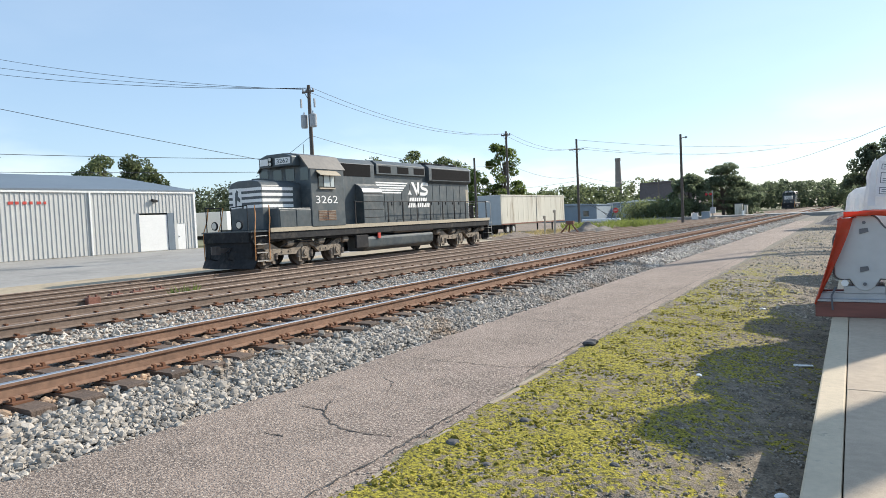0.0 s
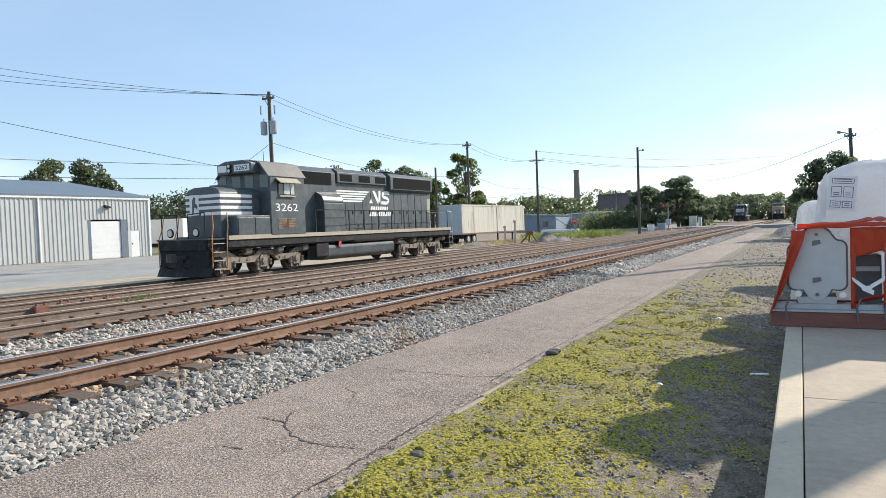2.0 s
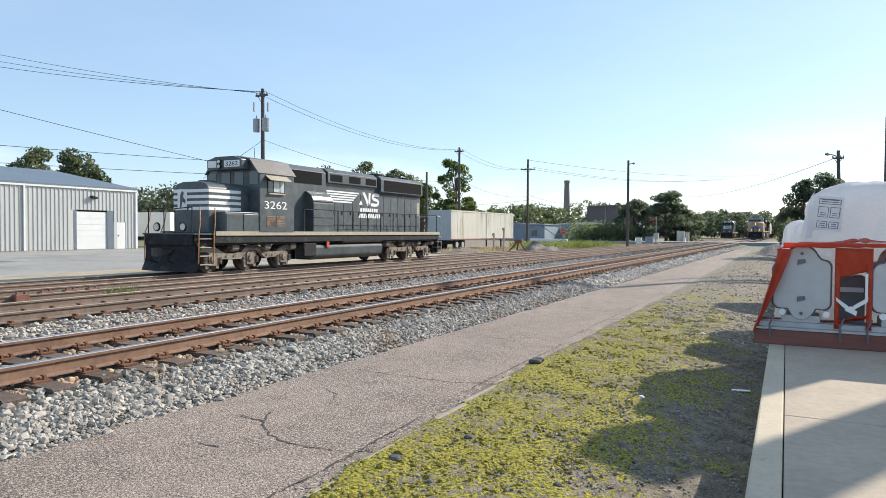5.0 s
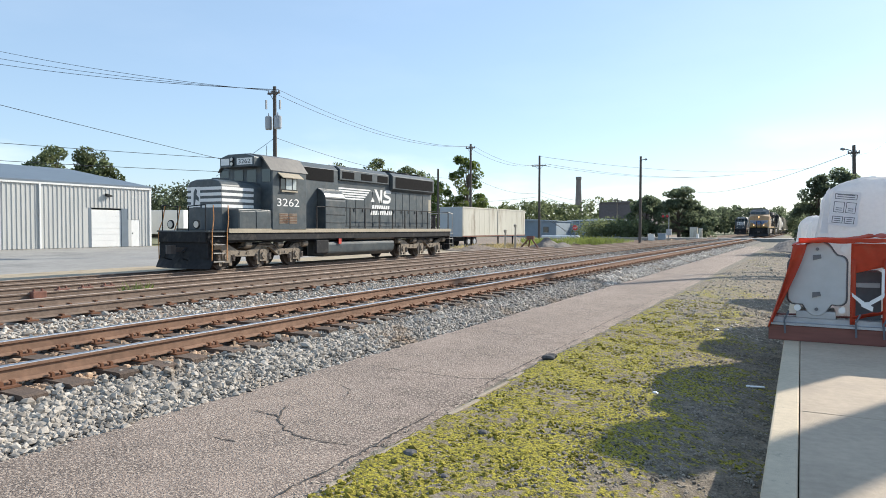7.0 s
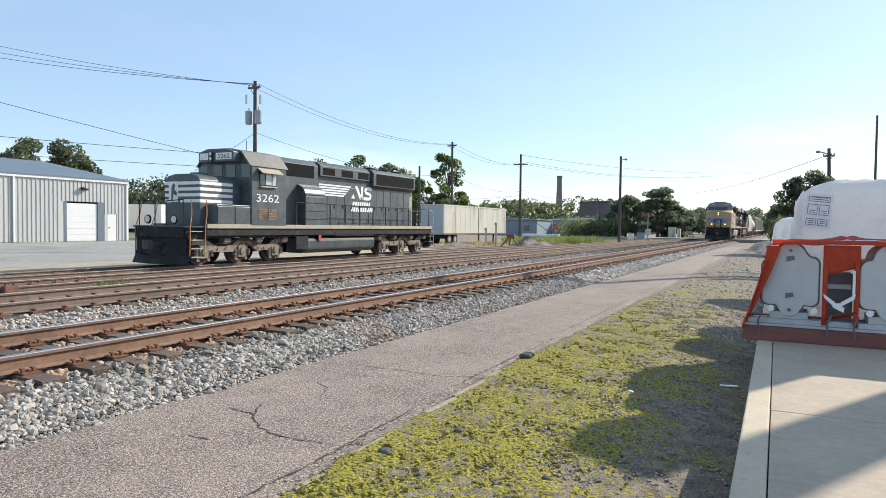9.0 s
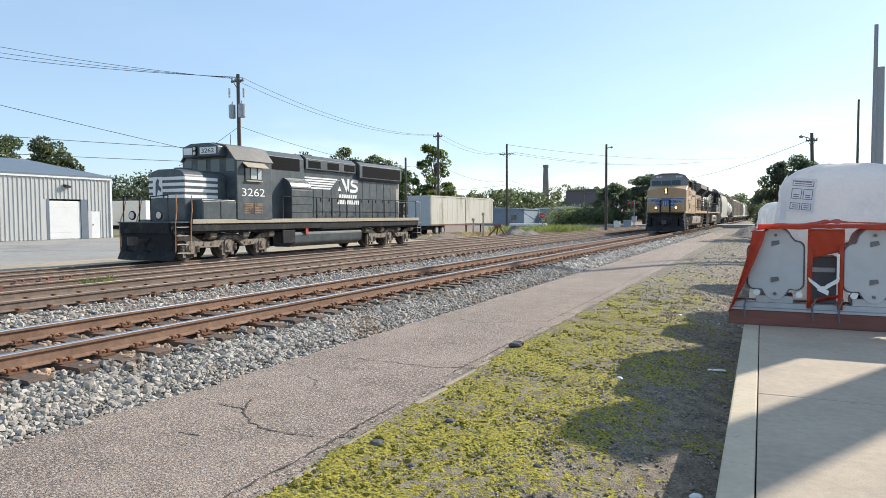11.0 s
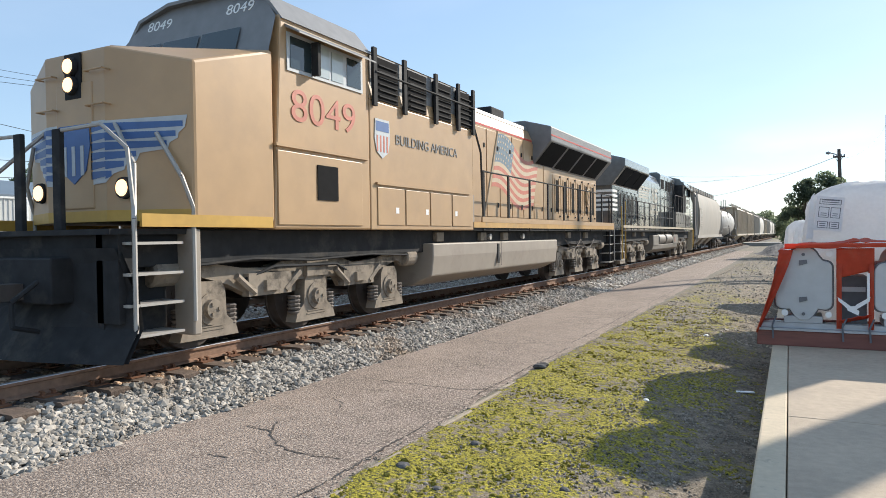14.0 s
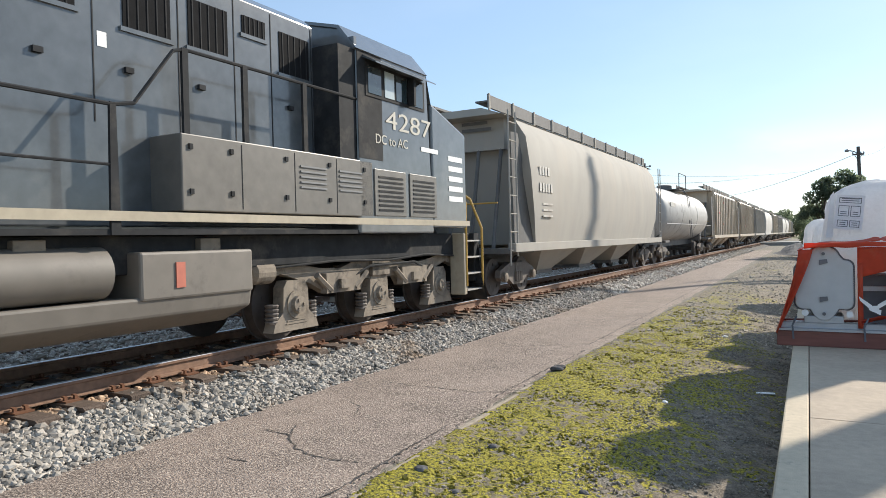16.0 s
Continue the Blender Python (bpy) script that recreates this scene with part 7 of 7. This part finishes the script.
    for s in (1, -1):
        part("landing_leg", B().box(s * 0.9 - 0.06, s * 0.9 + 0.06, 13.2, 13.35, 0.0, 0.95), "frame", g)


trailer()


# ---- parked truck ----
def box_truck(m):
    g = thing("box_truck", m, "white box truck parked behind the yard locomotive", "truck")
    part("cargo_box", B().box(-1.2, 1.2, 1.9, 7.4, 0.95, 3.15), "siding_white", g, bevel=0.04)
    cab = part("cab", B().prism([(0.0, 0.5), (1.85, 0.5), (1.85, 2.45), (0.85, 2.45), (0.45, 1.55), (0.0, 1.4)], "x", -1.05, 1.05), "siding_white", g, bevel=0.05)
    part("windscreen", B().poly([(-0.95, 0.475, 1.58), (0.95, 0.475, 1.58), (0.88, 0.835, 2.38), (-0.88, 0.835, 2.38)], [(0, 1, 2, 3)]), "glass", cab)
    for q in (1, -1):
        part("side_window", B().box(min(q * 1.05, q * 1.056), max(q * 1.05, q * 1.056), 0.9, 1.7, 1.6, 2.3), "glass", cab)
    part("chassis", B().box(-0.5, 0.5, 0.4, 7.2, 0.6, 0.92), "frame", g)
    for q in (1, -1):
        for y in (0.9, 5.9):
            w = part("wheel", B().lathe([(q * 0.78, 0.46), (q * 1.05, 0.46)], "x", 20, (y, 0.46)), "frame", g)
            part("rim", B().lathe([(q * 1.05, 0.25), (q * 1.065, 0.23)], "x", 16, (y, 0.46)), "channel", w)


box_truck(pose(-50.6, 41.2, ground_z(-47.0), rz=-78))


# ---- poles and cables ----
def utility_pole(x, y, top, r, label, arms=(), lean=0.0, transformer=False, lamp=None, material="pole", base=-0.5):
    g = thing("utility_pole", pose(x, y, base), label, "utility pole", "poles round the yard")
    h = top - base
    part("shaft", B().rod((lean, 0, -0.3), (0, 0, h), r, 12, r * 0.7), material, g, smooth=True)
    for z, w in arms:
        a = part("crossarm", B().box(-w / 2, w / 2, -0.14, -0.02, z - base - 0.06, z - base + 0.06), material, g)
        for k in (-0.45, -0.15, 0.2, 0.45):
            part("insulator", B().lathe([(z - base + 0.06, 0.05), (z - base + 0.14, 0.06), (z - base + 0.2, 0.03)], "z", 8, (k * w, -0.08)), "ceramic", a)
        part("brace", B().path([(-w * 0.3, -0.1, z - base - 0.05), (0, -0.1, z - base - 0.5), (w * 0.3, -0.1, z - base - 0.05)], 0.02), material, g)
    if transformer:
        for q in (-0.42, 0.38):
            t = part("transformer", B().lathe([(7.9 - base, 0.2), (8.0 - base, 0.24), (8.75 - base, 0.24), (8.8 - base, 0.15)], "z", 16, (q, -0.12)), "ceramic", g, "grey can transformer")
            part("bushing", B().lathe([(8.8 - base, 0.05), (9.0 - base, 0.03)], "z", 8, (q, -0.12)), "ceramic", t)
        part("cutout", B().box(-0.75, -0.65, -0.1, 0, 9.3 - base, 9.9 - base), "ceramic", g)
        part("cutout", B().box(0.45, 0.55, -0.1, 0, 9.2 - base, 9.8 - base), "ceramic", g)
    if lamp:
        dx, dz = lamp
        part("lamp_arm", B().path([(0, 0, h - 0.5), (dx * 0.5, 0, h - 0.35), (dx, 0, h - 0.35 + dz)], 0.04), "pole_grey", g)
        part("lamp_head", B().lathe([(dx * 0.95, 0.06), (dx * 1.15, 0.13), (dx * 1.5, 0.07)], "x", 10, (0, h - 0.35 + dz)), "pole_grey", g, "street lamp head")
    return g


utility_pole(-24.65, 33.3, 10.75, 0.16, "wooden utility pole with two can transformers", [(10.3, 1.0)], transformer=True)
utility_pole(-26.6, 67.0, 10.75, 0.17, "wooden utility pole with one crossarm", [(10.3, 1.1)])
utility_pole(-28.1, 93.0, 12.0, 0.20, "tall wooden utility pole with a crossarm", [(10.5, 2.2)])
utility_pole(-9.0, 72.0, 9.0, 0.16, "slim dark street lamp pole beside the tracks", lamp=(0.45, 0.0), base=-0.3)
utility_pole(-28.0, 62.0, 7.65, 0.15, "bare wooden pole stub")
utility_pole(-25.9, 130.0, 7.25, 0.14, "distant wooden pole with a crossarm", [(6.8, 2.0)])
utility_pole(9.75, 60.0, 7.8, 0.17, "wooden pole with a street lamp arm and crossarms", [(7.2, 0.8)], lean=0.25, lamp=(-0.6, 0.1))
utility_pole(15.85, 90.0, 14.5, 0.16, "tall thin distant pole")
utility_pole(12.2, 45.0, 12.2, 0.15, "very tall steel pole with climbing pegs", [], material="pole_grey")
utility_pole(11.85, 40.0, 8.85, 0.26, "thick grey wooden pole beside the dock", material="pole_grey", base=-0.7)
# Added out of view to throw the shadow band over rails and hopper car.
utility_pole(13.35, 44.4, 20.0, 0.26, "unseen very tall pole added beyond the dock for its shadow", base=-0.6)


def cable(p, q, sag, r, label):
    cu = bpy.data.curves.new("power_cable", "CURVE")
    cu.dimensions, cu.bevel_depth, cu.bevel_resolution = "3D", r, 0
    sp = cu.splines.new("POLY")
    n = 24
    sp.points.add(n)
    for k in range(n + 1):
        u = k / n
        sp.points[k].co = (p[0] + (q[0] - p[0]) * u, p[1] + (q[1] - p[1]) * u, p[2] + (q[2] - p[2]) * u - sag * 4 * u * (1 - u), 1)
    tmp = bpy.data.objects.new("power_cable", cu)
    me = bpy.data.meshes.new_from_object(tmp)
    bpy.data.objects.remove(tmp)
    me.materials.clear()
    me.materials.append(M["cable"])
    tagged(new("power_cable", me), label, "cable", "overhead cables")


for dx in (-0.4, 0.4):
    cable((-24.65 + dx, 33.2, 10.5), (-26.6 + dx, 67, 10.5), 1.1, 0.014, "thin black cable strung between poles")
    cable((-26.6 + dx, 67, 10.5), (-28.1 + dx * 2, 93, 10.7), 0.9, 0.016, "thin black cable strung between poles")
    cable((-28.1 + dx * 2, 93, 10.8), (-6.0 + dx * 2, 150, 12.5), 1.2, 0.02, "thin black cable strung between poles")
cable((-28.1, 93, 11.9), (8, 170, 15.0), 1.6, 0.022, "thin black cable strung between poles")
cable((-28.1, 93, 6.2), (-9.0, 72, 4.0), 0.8, 0.014, "thin black cable strung between poles")
cable((-28.1, 93, 6.0), (-38, 60, 4.5), 0.6, 0.016, "thin black cable strung between poles")
cable((-24.65, 33.2, 7.4), (-26.6, 67, 7.0), 0.9, 0.014, "thin black cable strung between poles")
cable((-26.6, 67, 7.2), (-28.1, 93, 6.6), 0.8, 0.016, "thin black cable strung between poles")
cable((-28.1, 93, 6.8), (-25.9, 130, 7.0), 0.9, 0.018, "thin black cable strung between poles")
for k in range(2):
    cable((-28.1, 92.8, 4.2 - k * 0.8), (-19.5 + k, 84, -0.3), 0.05, 0.025, "steel guy wire running to the ground")
    cable((-25.9, 130, 4.6 - k * 0.6), (-34 - k * 2, 118, 0.2), 0.05, 0.025, "steel guy wire running to the ground")
cable((-24.65, 33.2, 7.3), (-28.2, 31.5, 4.8), 0.1, 0.014, "guy wire from the pole")
cable((-25.05, 33.2, 10.5), (-51.98, 23.68, 15.86), 0.5, 0.014, "thin black cable strung to a pole out of view")
cable((-24.65, 33.2, 10.5), (-52.12, 23.64, 15.13), 0.5, 0.014, "thin black cable strung to a pole out of view")
cable((-24.25, 33.2, 10.5), (-52.26, 23.62, 14.55), 0.5, 0.016, "thin black cable strung to a pole out of view")
utility_pole(-33.0, 5.0, 10.4, 0.16, "wooden utility pole beside the metal shed")
for za, zb in ((5.11, 9.9), (5.79, 5.7), (4.96, 4.76)):
    cable((-24.65, 33.2, za), (-33.0, 5.0, zb), 0.15, 0.014, "thin black cable strung behind the locomotive")
cable((9.75, 60, 7.3), (-14, 150, 9.0), 1.0, 0.02, "thin black cable strung between poles")
cable((9.75, 60, 7.1), (15.85, 90, 13.5), 1.0, 0.014, "thin black cable strung between poles")


# ---- trees ----
def leaf_cloud(centres, radii, count, size, rng, squash=0.8):
    """Small leaf quads gathered round clump centres."""
    k = rng.integers(0, len(centres), count)
    d = rng.normal(0, 1, (count, 3))
    d /= np.linalg.norm(d, axis=1)[:, None]
    p = centres[k] + d * (radii[k] * rng.uniform(0.45, 1.0, count) ** 0.6)[:, None] * np.array([1, 1, squash])
    u = rng.normal(0, 1, (count, 3))
    u /= np.linalg.norm(u, axis=1)[:, None]
    v = np.cross(u, rng.normal(0, 1, (count, 3)))
    v /= np.linalg.norm(v, axis=1)[:, None]
    s = size * rng.uniform(0.6, 1.4, count)[:, None]
    return np.stack([p - u * s, p + v * s * 0.55, p + u * s, p - v * s * 0.55], 1)


def leaf_mesh(name, quads, material):
    n = len(quads)
    me = bpy.data.meshes.new(name)
    me.vertices.add(n * 4)
    me.vertices.foreach_set("co", quads.reshape(-1).astype(np.float32))
    me.loops.add(n * 4)
    me.loops.foreach_set("vertex_index", np.arange(n * 4, dtype=np.int32))
    me.polygons.add(n)
    me.polygons.foreach_set("loop_start", np.arange(n, dtype=np.int32) * 4)
    me.update(calc_edges=True)
    me.materials.append(M[material])
    return me


def tree(x, y, h, w, label, material, seed, count=5200, leaf=0.17, crown=0.3, layered=False, sparse=False):
    rng = np.random.default_rng(seed)
    g = thing("tree", pose(x, y, -0.4), label, "tree", "trees round the yard")
    trunk = B()
    bend = rng.uniform(-0.3, 0.3, 2)
    pts = [(bend[0] * (t ** 2), bend[1] * (t ** 2), h * 0.82 * t) for t in np.linspace(0, 1, 7)]
    for i, (p, q) in enumerate(zip(pts, pts[1:])):
        r = 0.035 * h * (1 - i / 6.5)
        trunk.rod(p, q, max(0.03, r), 9, max(0.025, 0.035 * h * (1 - (i + 1) / 6.5)))
    cs, rs = [], []
    n = 34 if not layered else 80
    for k in range(n):
        a = rng.uniform(0, 6.28)
        t = rng.uniform(crown, 1.0)
        if layered:
            t = crown + (1 - crown) * rng.uniform(0, 1) ** 1.2
            rad = w / 2 * (1.05 - 0.75 * (t - crown) / (1 - crown)) * rng.uniform(0.35, 1.0)
        else:
            prof = math.sin(min(1, (t - crown) / (1 - crown) * 0.85 + 0.15) * math.pi) ** 0.6
            rad = w / 2 * prof * rng.uniform(0.25, 1.0)
        c = np.array([rad * math.cos(a), rad * math.sin(a), h * t * 0.94])
        cs.append(c)
        rs.append(w * (0.10 + 0.09 * rng.random()) * (0.75 if layered else 1.0) * (0.75 if sparse else 1))
        foot = pts[min(6, max(1, int(6 * min(t * 0.75, 0.9))))]
        trunk.rod(foot, tuple(c), 0.010 * h * 0.6, 5, 0.02)
    part("trunk", trunk, "bark", g)
    quads = leaf_cloud(np.array(cs), np.array(rs), count, leaf, rng, 0.4 if layered else 0.8)
    part("crown", leaf_mesh("crown", quads, material), material, g, "leafy crown")
    return g


tree(-92, 60, 14.0, 9.0, "broad green tree behind the metal shed", "leaf", 1, 6500, 0.24)
tree(-86, 61, 13.6, 8.5, "broad green tree behind the metal shed", "leaf", 2, 6500, 0.24)
tree(-79.5, 60, 11.2, 6.5, "rounded green tree behind the metal shed", "leaf", 3, 5000, 0.22)
tree(-78, 35.9, 17.0, 7.0, "tall green tree beyond the metal shed", "leaf", 16, 6000, 0.24)
tree(-103, 62, 10.0, 8.0, "low green tree behind the metal shed", "leaf", 4, 3500, 0.24)
tree(-36.0, 85, 12.6, 7.0, "tall sparse pale-green tree behind the trailer", "leaf_light", 5, 5600, 0.18, sparse=True)
tree(-40.0, 82, 8.8, 6.5, "bushy light green tree behind the trailer", "leaf_light", 6, 5000, 0.18, crown=0.1)
tree(-45, 84, 11.0, 7.5, "green tree behind the parked locomotive", "leaf", 7, 5000, 0.2)
tree(-50, 84, 12.3, 9.0, "green tree behind the parked locomotive", "leaf", 8, 6000, 0.2)
tree(-57, 82, 11.5, 8.0, "green tree behind the parked locomotive", "leaf", 9, 5000, 0.2)
tree(-62, 80, 12.0, 5.0, "dark green tree top behind the locomotive", "leaf_dark", 10, 4000, 0.2)
tree(-12.0, 115, 8.8, 9.5, "dark layered cedar tree with flat boughs", "leaf_dark", 11, 8000, 0.2, crown=0.15, layered=True)
tree(-16.2, 110, 7.2, 6.5, "rounded dark green tree beside the cedar", "leaf_dark", 12, 6500, 0.2, crown=0.12)
tree(-9.5, 118, 5.5, 6.0, "dense dark green tree beside the cedar", "leaf_dark", 13, 5500, 0.2, crown=0.05)
tree(7.3, 58, 6.3, 3.6, "dark green tree behind the bulk bags", "leaf_dark", 14, 5500, 0.13, crown=0.15)
tree(9.2, 60, 6.6, 4.2, "dark green tree behind the bulk bags", "leaf_dark", 15, 5500, 0.13, crown=0.15)


def far_woods():
    rng = np.random.default_rng(77)
    def belt(label, x0, x1, y0, y1, h0, h1, clumps, count, leaf, material):
        cx = rng.uniform(x0, x1, clumps)
        cy = rng.uniform(y0, y1, clumps)
        top = h0 + (h1 - h0) * np.array([0.5 + 0.5 * noise.noise((x * 0.09, y * 0.02, 3.0)) for x, y in zip(cx, cy)])
        cz = top * rng.uniform(0.1, 0.92, clumps)
        r = rng.uniform(1.2, 2.6, clumps)
        q = leaf_cloud(np.stack([cx, cy, cz], 1), r, count, leaf, rng)
        tagged(new("far_woods", leaf_mesh("far_woods", q, material)), label, "woods", kind="stuff")
    belt("dense green woods beyond the yard", -95, -30, 190, 225, 7.5, 12.0, 330, 26000, 0.42, "leaf")
    belt("dark hazy woods at the end of the tracks", -40, 5, 225, 260, 6.0, 10.0, 260, 20000, 0.45, "leaf_dark")
    belt("dark woods far beyond the dock", 0, 60, 330, 380, 7.0, 12.0, 200, 12000, 0.6, "leaf_dark")
    belt("green woods behind the parked locomotive", -98, -66, 74, 92, 6.5, 10.5, 230, 17000, 0.26, "leaf_dark")
    belt("bushes along the far side of the yard", -27, -16, 104, 112, 1.5, 3.2, 60, 6000, 0.2, "leaf")
    belt("woods closing the far left of the yard", -180, -100, 120, 170, 8.0, 13.0, 240, 14000, 0.5, "leaf")


far_woods()


# ---- far buildings and yard clutter ----
def low_building(x0, x1, y0, y1, h, label, wall, roof, bays):
    g = thing("low_building", pose((x0 + x1) / 2, (y0 + y1) / 2, -0.4), label, "building", "buildings beyond the yard")
    w, d = (x1 - x0) / 2, (y1 - y0) / 2
    part("wall", B().box(-w, w, -d, d, 0, h), wall, g)
    part("roof", B().prism([(-w - 0.2, h), (w + 0.2, h), (w + 0.2, h + 0.12), (0, h + 0.45), (-w - 0.2, h + 0.12)], "y", -d - 0.2, d + 0.2), roof, g, "low pitched roof")
    for k in range(bays):
        x = -w + (k + 0.5) * 2 * w / bays
        p = part("panel_seam", B().box(x - 0.04, x + 0.04, -d - 0.03, -d, 0, h), roof, g)
    for k in range(max(1, bays // 3)):
        x = -w + (k + 0.7) * 2 * w / max(1, bays // 3)
        win = part("window", B().box(x - 0.5, x + 0.5, -d - 0.04, -d - 0.005, 1.0, 2.0), "glass", g)
        part("frame", B().box(x - 0.55, x + 0.55, -d - 0.06, -d - 0.035, 0.95, 1.0), "siding_white", win)
    return g


low_building(-46, -33, 115, 123, 3.0, "low blue-grey metal shed beyond the trailer", "blue_metal", "blue_metal", 8)
low_building(-34.0, -22.2, 125, 136, 3.2, "low blue-grey building with a white roof edge", "blue_metal", "siding_white", 8)
low_building(-22.1, -20.2, 125, 134, 3.0, "white end wall of a low building", "siding_white", "blue_metal", 1)
low_building(-40.5, -28, 170, 190, 8.2, "tall dark brick building behind trees", "dark_brick", "dark_brick", 4)

ch = thing("chimney", pose(-98.2, 340, -0.4), "tall round brick factory chimney", "chimney")
part("shaft", B().lathe([(0, 2.0), (10, 1.8), (27.0, 1.25)], "z", 24), "brick", ch, smooth=True)
part("cap", B().lathe([(27.0, 1.45), (28.4, 1.45)], "z", 24), "brick", ch)

st = thing("stop_sign", pose(-23.3, 95, -0.4), "red octagonal stop sign on a post", "road sign")
part("post", B().box(-0.04, 0.04, 0, 0.08, 0, 2.4), "pole_grey", st)
part("plate", B().lathe([(-0.03, 0.40), (0.0, 0.40)], "y", 8, (0, 1.85)), "stop_red", st)
words("lettering", "STOP", 0.22, at_front(-0.27, -0.035, 1.74), "white", st, width=0.54)

xs = thing("crossing_signal", pose(-10.1, 95, -0.35), "level crossing signal with red lamps and a gate box", "crossing signal")
part("mast", B().rod((0, 0, 0), (0, 0, 3.9), 0.07, 10), "pole_grey", xs)
for q in (-0.75, -0.2):
    h = part("lamp_hood", B().lathe([(-0.12, 0.2), (0.06, 0.24)], "y", 16, (q, 3.4)), "frame", xs)
    part("red_lens", B().lathe([(-0.14, 0.15), (-0.12, 0.17)], "y", 16, (q, 3.4)), "stop_red", h)
part("lamp_arm", B().path([(-0.9, 0.1, 3.4), (0.1, 0.1, 3.4)], 0.03), "pole_grey", xs)
part("gate_box", B().box(-0.3, 0.35, -0.25, 0.25, 0.8, 1.6), "channel", xs, bevel=0.03)
part("base", B().box(-0.4, 0.4, -0.4, 0.4, 0, 0.3), "concrete", xs)

for i, (x, y, w, h, mm, lab) in enumerate([(-9.0, 110, 1.1, 1.9, "trailer", "cream signal equipment cabinet beside the crossing"), (-8.0, 110, 0.5, 1.7, "trailer", "narrow cream equipment cabinet"), (-11.9, 100, 1.1, 1.0, "blue_metal", "low grey equipment box"), (-13.2, 99, 0.8, 0.9, "siding_white", "low white equipment box"), (-7.6, 104, 0.25, 0.9, "siding_white", "short white marker post")]):
    g = thing("equipment_cabinet", pose(x, y, -0.35), lab, "cabinet", "cabinets by the crossing")
    part("body", B().box(-w / 2, w / 2, -0.3, 0.3, 0, h), mm, g, bevel=0.02)
    part("lid", B().box(-w / 2 - 0.04, w / 2 + 0.04, -0.34, 0.34, h, h + 0.06), "channel", g)
    part("door", B().box(-w / 2 + 0.06, w / 2 - 0.06, -0.315, -0.3, 0.1, h - 0.1), mm, g)

wt = thing("pipe", pose(-27.2, 100, -0.35), "long white pipe lying beyond the yard", "pipe")
part("barrel", B().rod((-3.0, 0, 0.32), (3.0, 0, 0.32), 0.32, 16), "siding_white", wt, smooth=True)


def heap(name, x, y, w, d, h, material, label, seed):
    n = 36
    vs, fs = [], []
    for j in range(n + 1):
        for i in range(n + 1):
            u, v = i / n * 2 - 1, j / n * 2 - 1
            r = math.hypot(u, v)
            z = max(0, 1 - r) ** 0.8 * h * (0.75 + 0.6 * noise.noise((u * 2 + seed, v * 2, 0))) + 0.06 * noise.noise((u * 14, v * 14, seed)) * (1 if r < 1 else 0) - (0.1 if r > 0.97 else 0)
            vs.append((u * w / 2, v * d / 2, z))
    for j in range(n):
        for i in range(n):
            k = j * (n + 1) + i
            fs.append((k, k + 1, k + n + 2, k + n + 1))
    o = part(name, B().poly(vs, fs), material)
    o.matrix_basis = pose(x, y, ground_z(x))
    tagged(o, label, name.replace("_", " "))


heap("dirt_mound", -14.9, 60.5, 4.2, 6.0, 1.25, "soil_heap", "grey-brown heap of dirt beside the track", 1)
heap("dirt_mound", -19.0, 52, 5.5, 7.0, 0.6, "dirt", "low bare bank of brown dirt", 2)
heap("spoil_mound", 5.6, 66, 5.0, 14.0, 1.3, "heap", "dark heap of broken stone behind the dock", 3)
heap("spoil_mound", 7.6, 52, 4.5, 12.0, 1.5, "heap", "dark heap of broken stone behind the dock", 4)

tp = thing("bumper_post", pose(-15.6, 57, -0.5), "rusty steel bumper post at a track end", "bumper post")
for a, c in (((-0.9, -0.3, 0), (0, 0, 1.05)), ((0.9, -0.3, 0), (0, 0, 1.05)), ((-0.5, 0.8, 0), (0, 0, 1.05)), ((0.5, 0.8, 0), (0, 0, 1.05))):
    part("leg", B().rod(a, c, 0.07, 6), "scrap_rust", tp)
part("head", B().box(-0.35, 0.35, -0.15, 0.15, 0.85, 1.15), "scrap_rust", tp, bevel=0.03)
for i, (x, z) in enumerate(((-18.1, 1.15), (-17.1, 1.65))):
    g = thing("marker_post", pose(x, 57, -0.5), "yellowish weathered marker post in dry grass", "marker post", "marker posts by the yard")
    part("shaft", B().rod((0, 0, 0), (0.03, 0, z + 0.5), 0.09, 8), "hopper_tan", g)
    part("cap", B().lathe([(z + 0.3, 0.13), (z + 0.52, 0.15), (z + 0.58, 0.05)], "z", 10), "hopper_tan", g)

cr = thing("road_crossing", pose(0, 0, 0), "pale asphalt road crossing the tracks far off", "road crossing")
part("deck", B().box(-22, 7.5, 101, 109, -0.5, -0.012), "lot", cr)


def motions():
    rolling = [(w, m, r, turned) for o, d, turned in CONSIST[:2] for t in o.children for w in t.children for q, m, r in WHEELS if q is w]
    for w, m, r, turned in rolling:
        sign = -1 if turned else 1
        walk(w, [(k / 30, m @ Matrix.Rotation(sign * 17.45 * k / 30 / r, 4, "X")) for k in range(481)])
    for o, d, turned in CONSIST:
        walk(o, [(t, pose(-0.7525, y + d, 0, rz=180 if turned else 0)) for t, y in TRAIN])


motions()
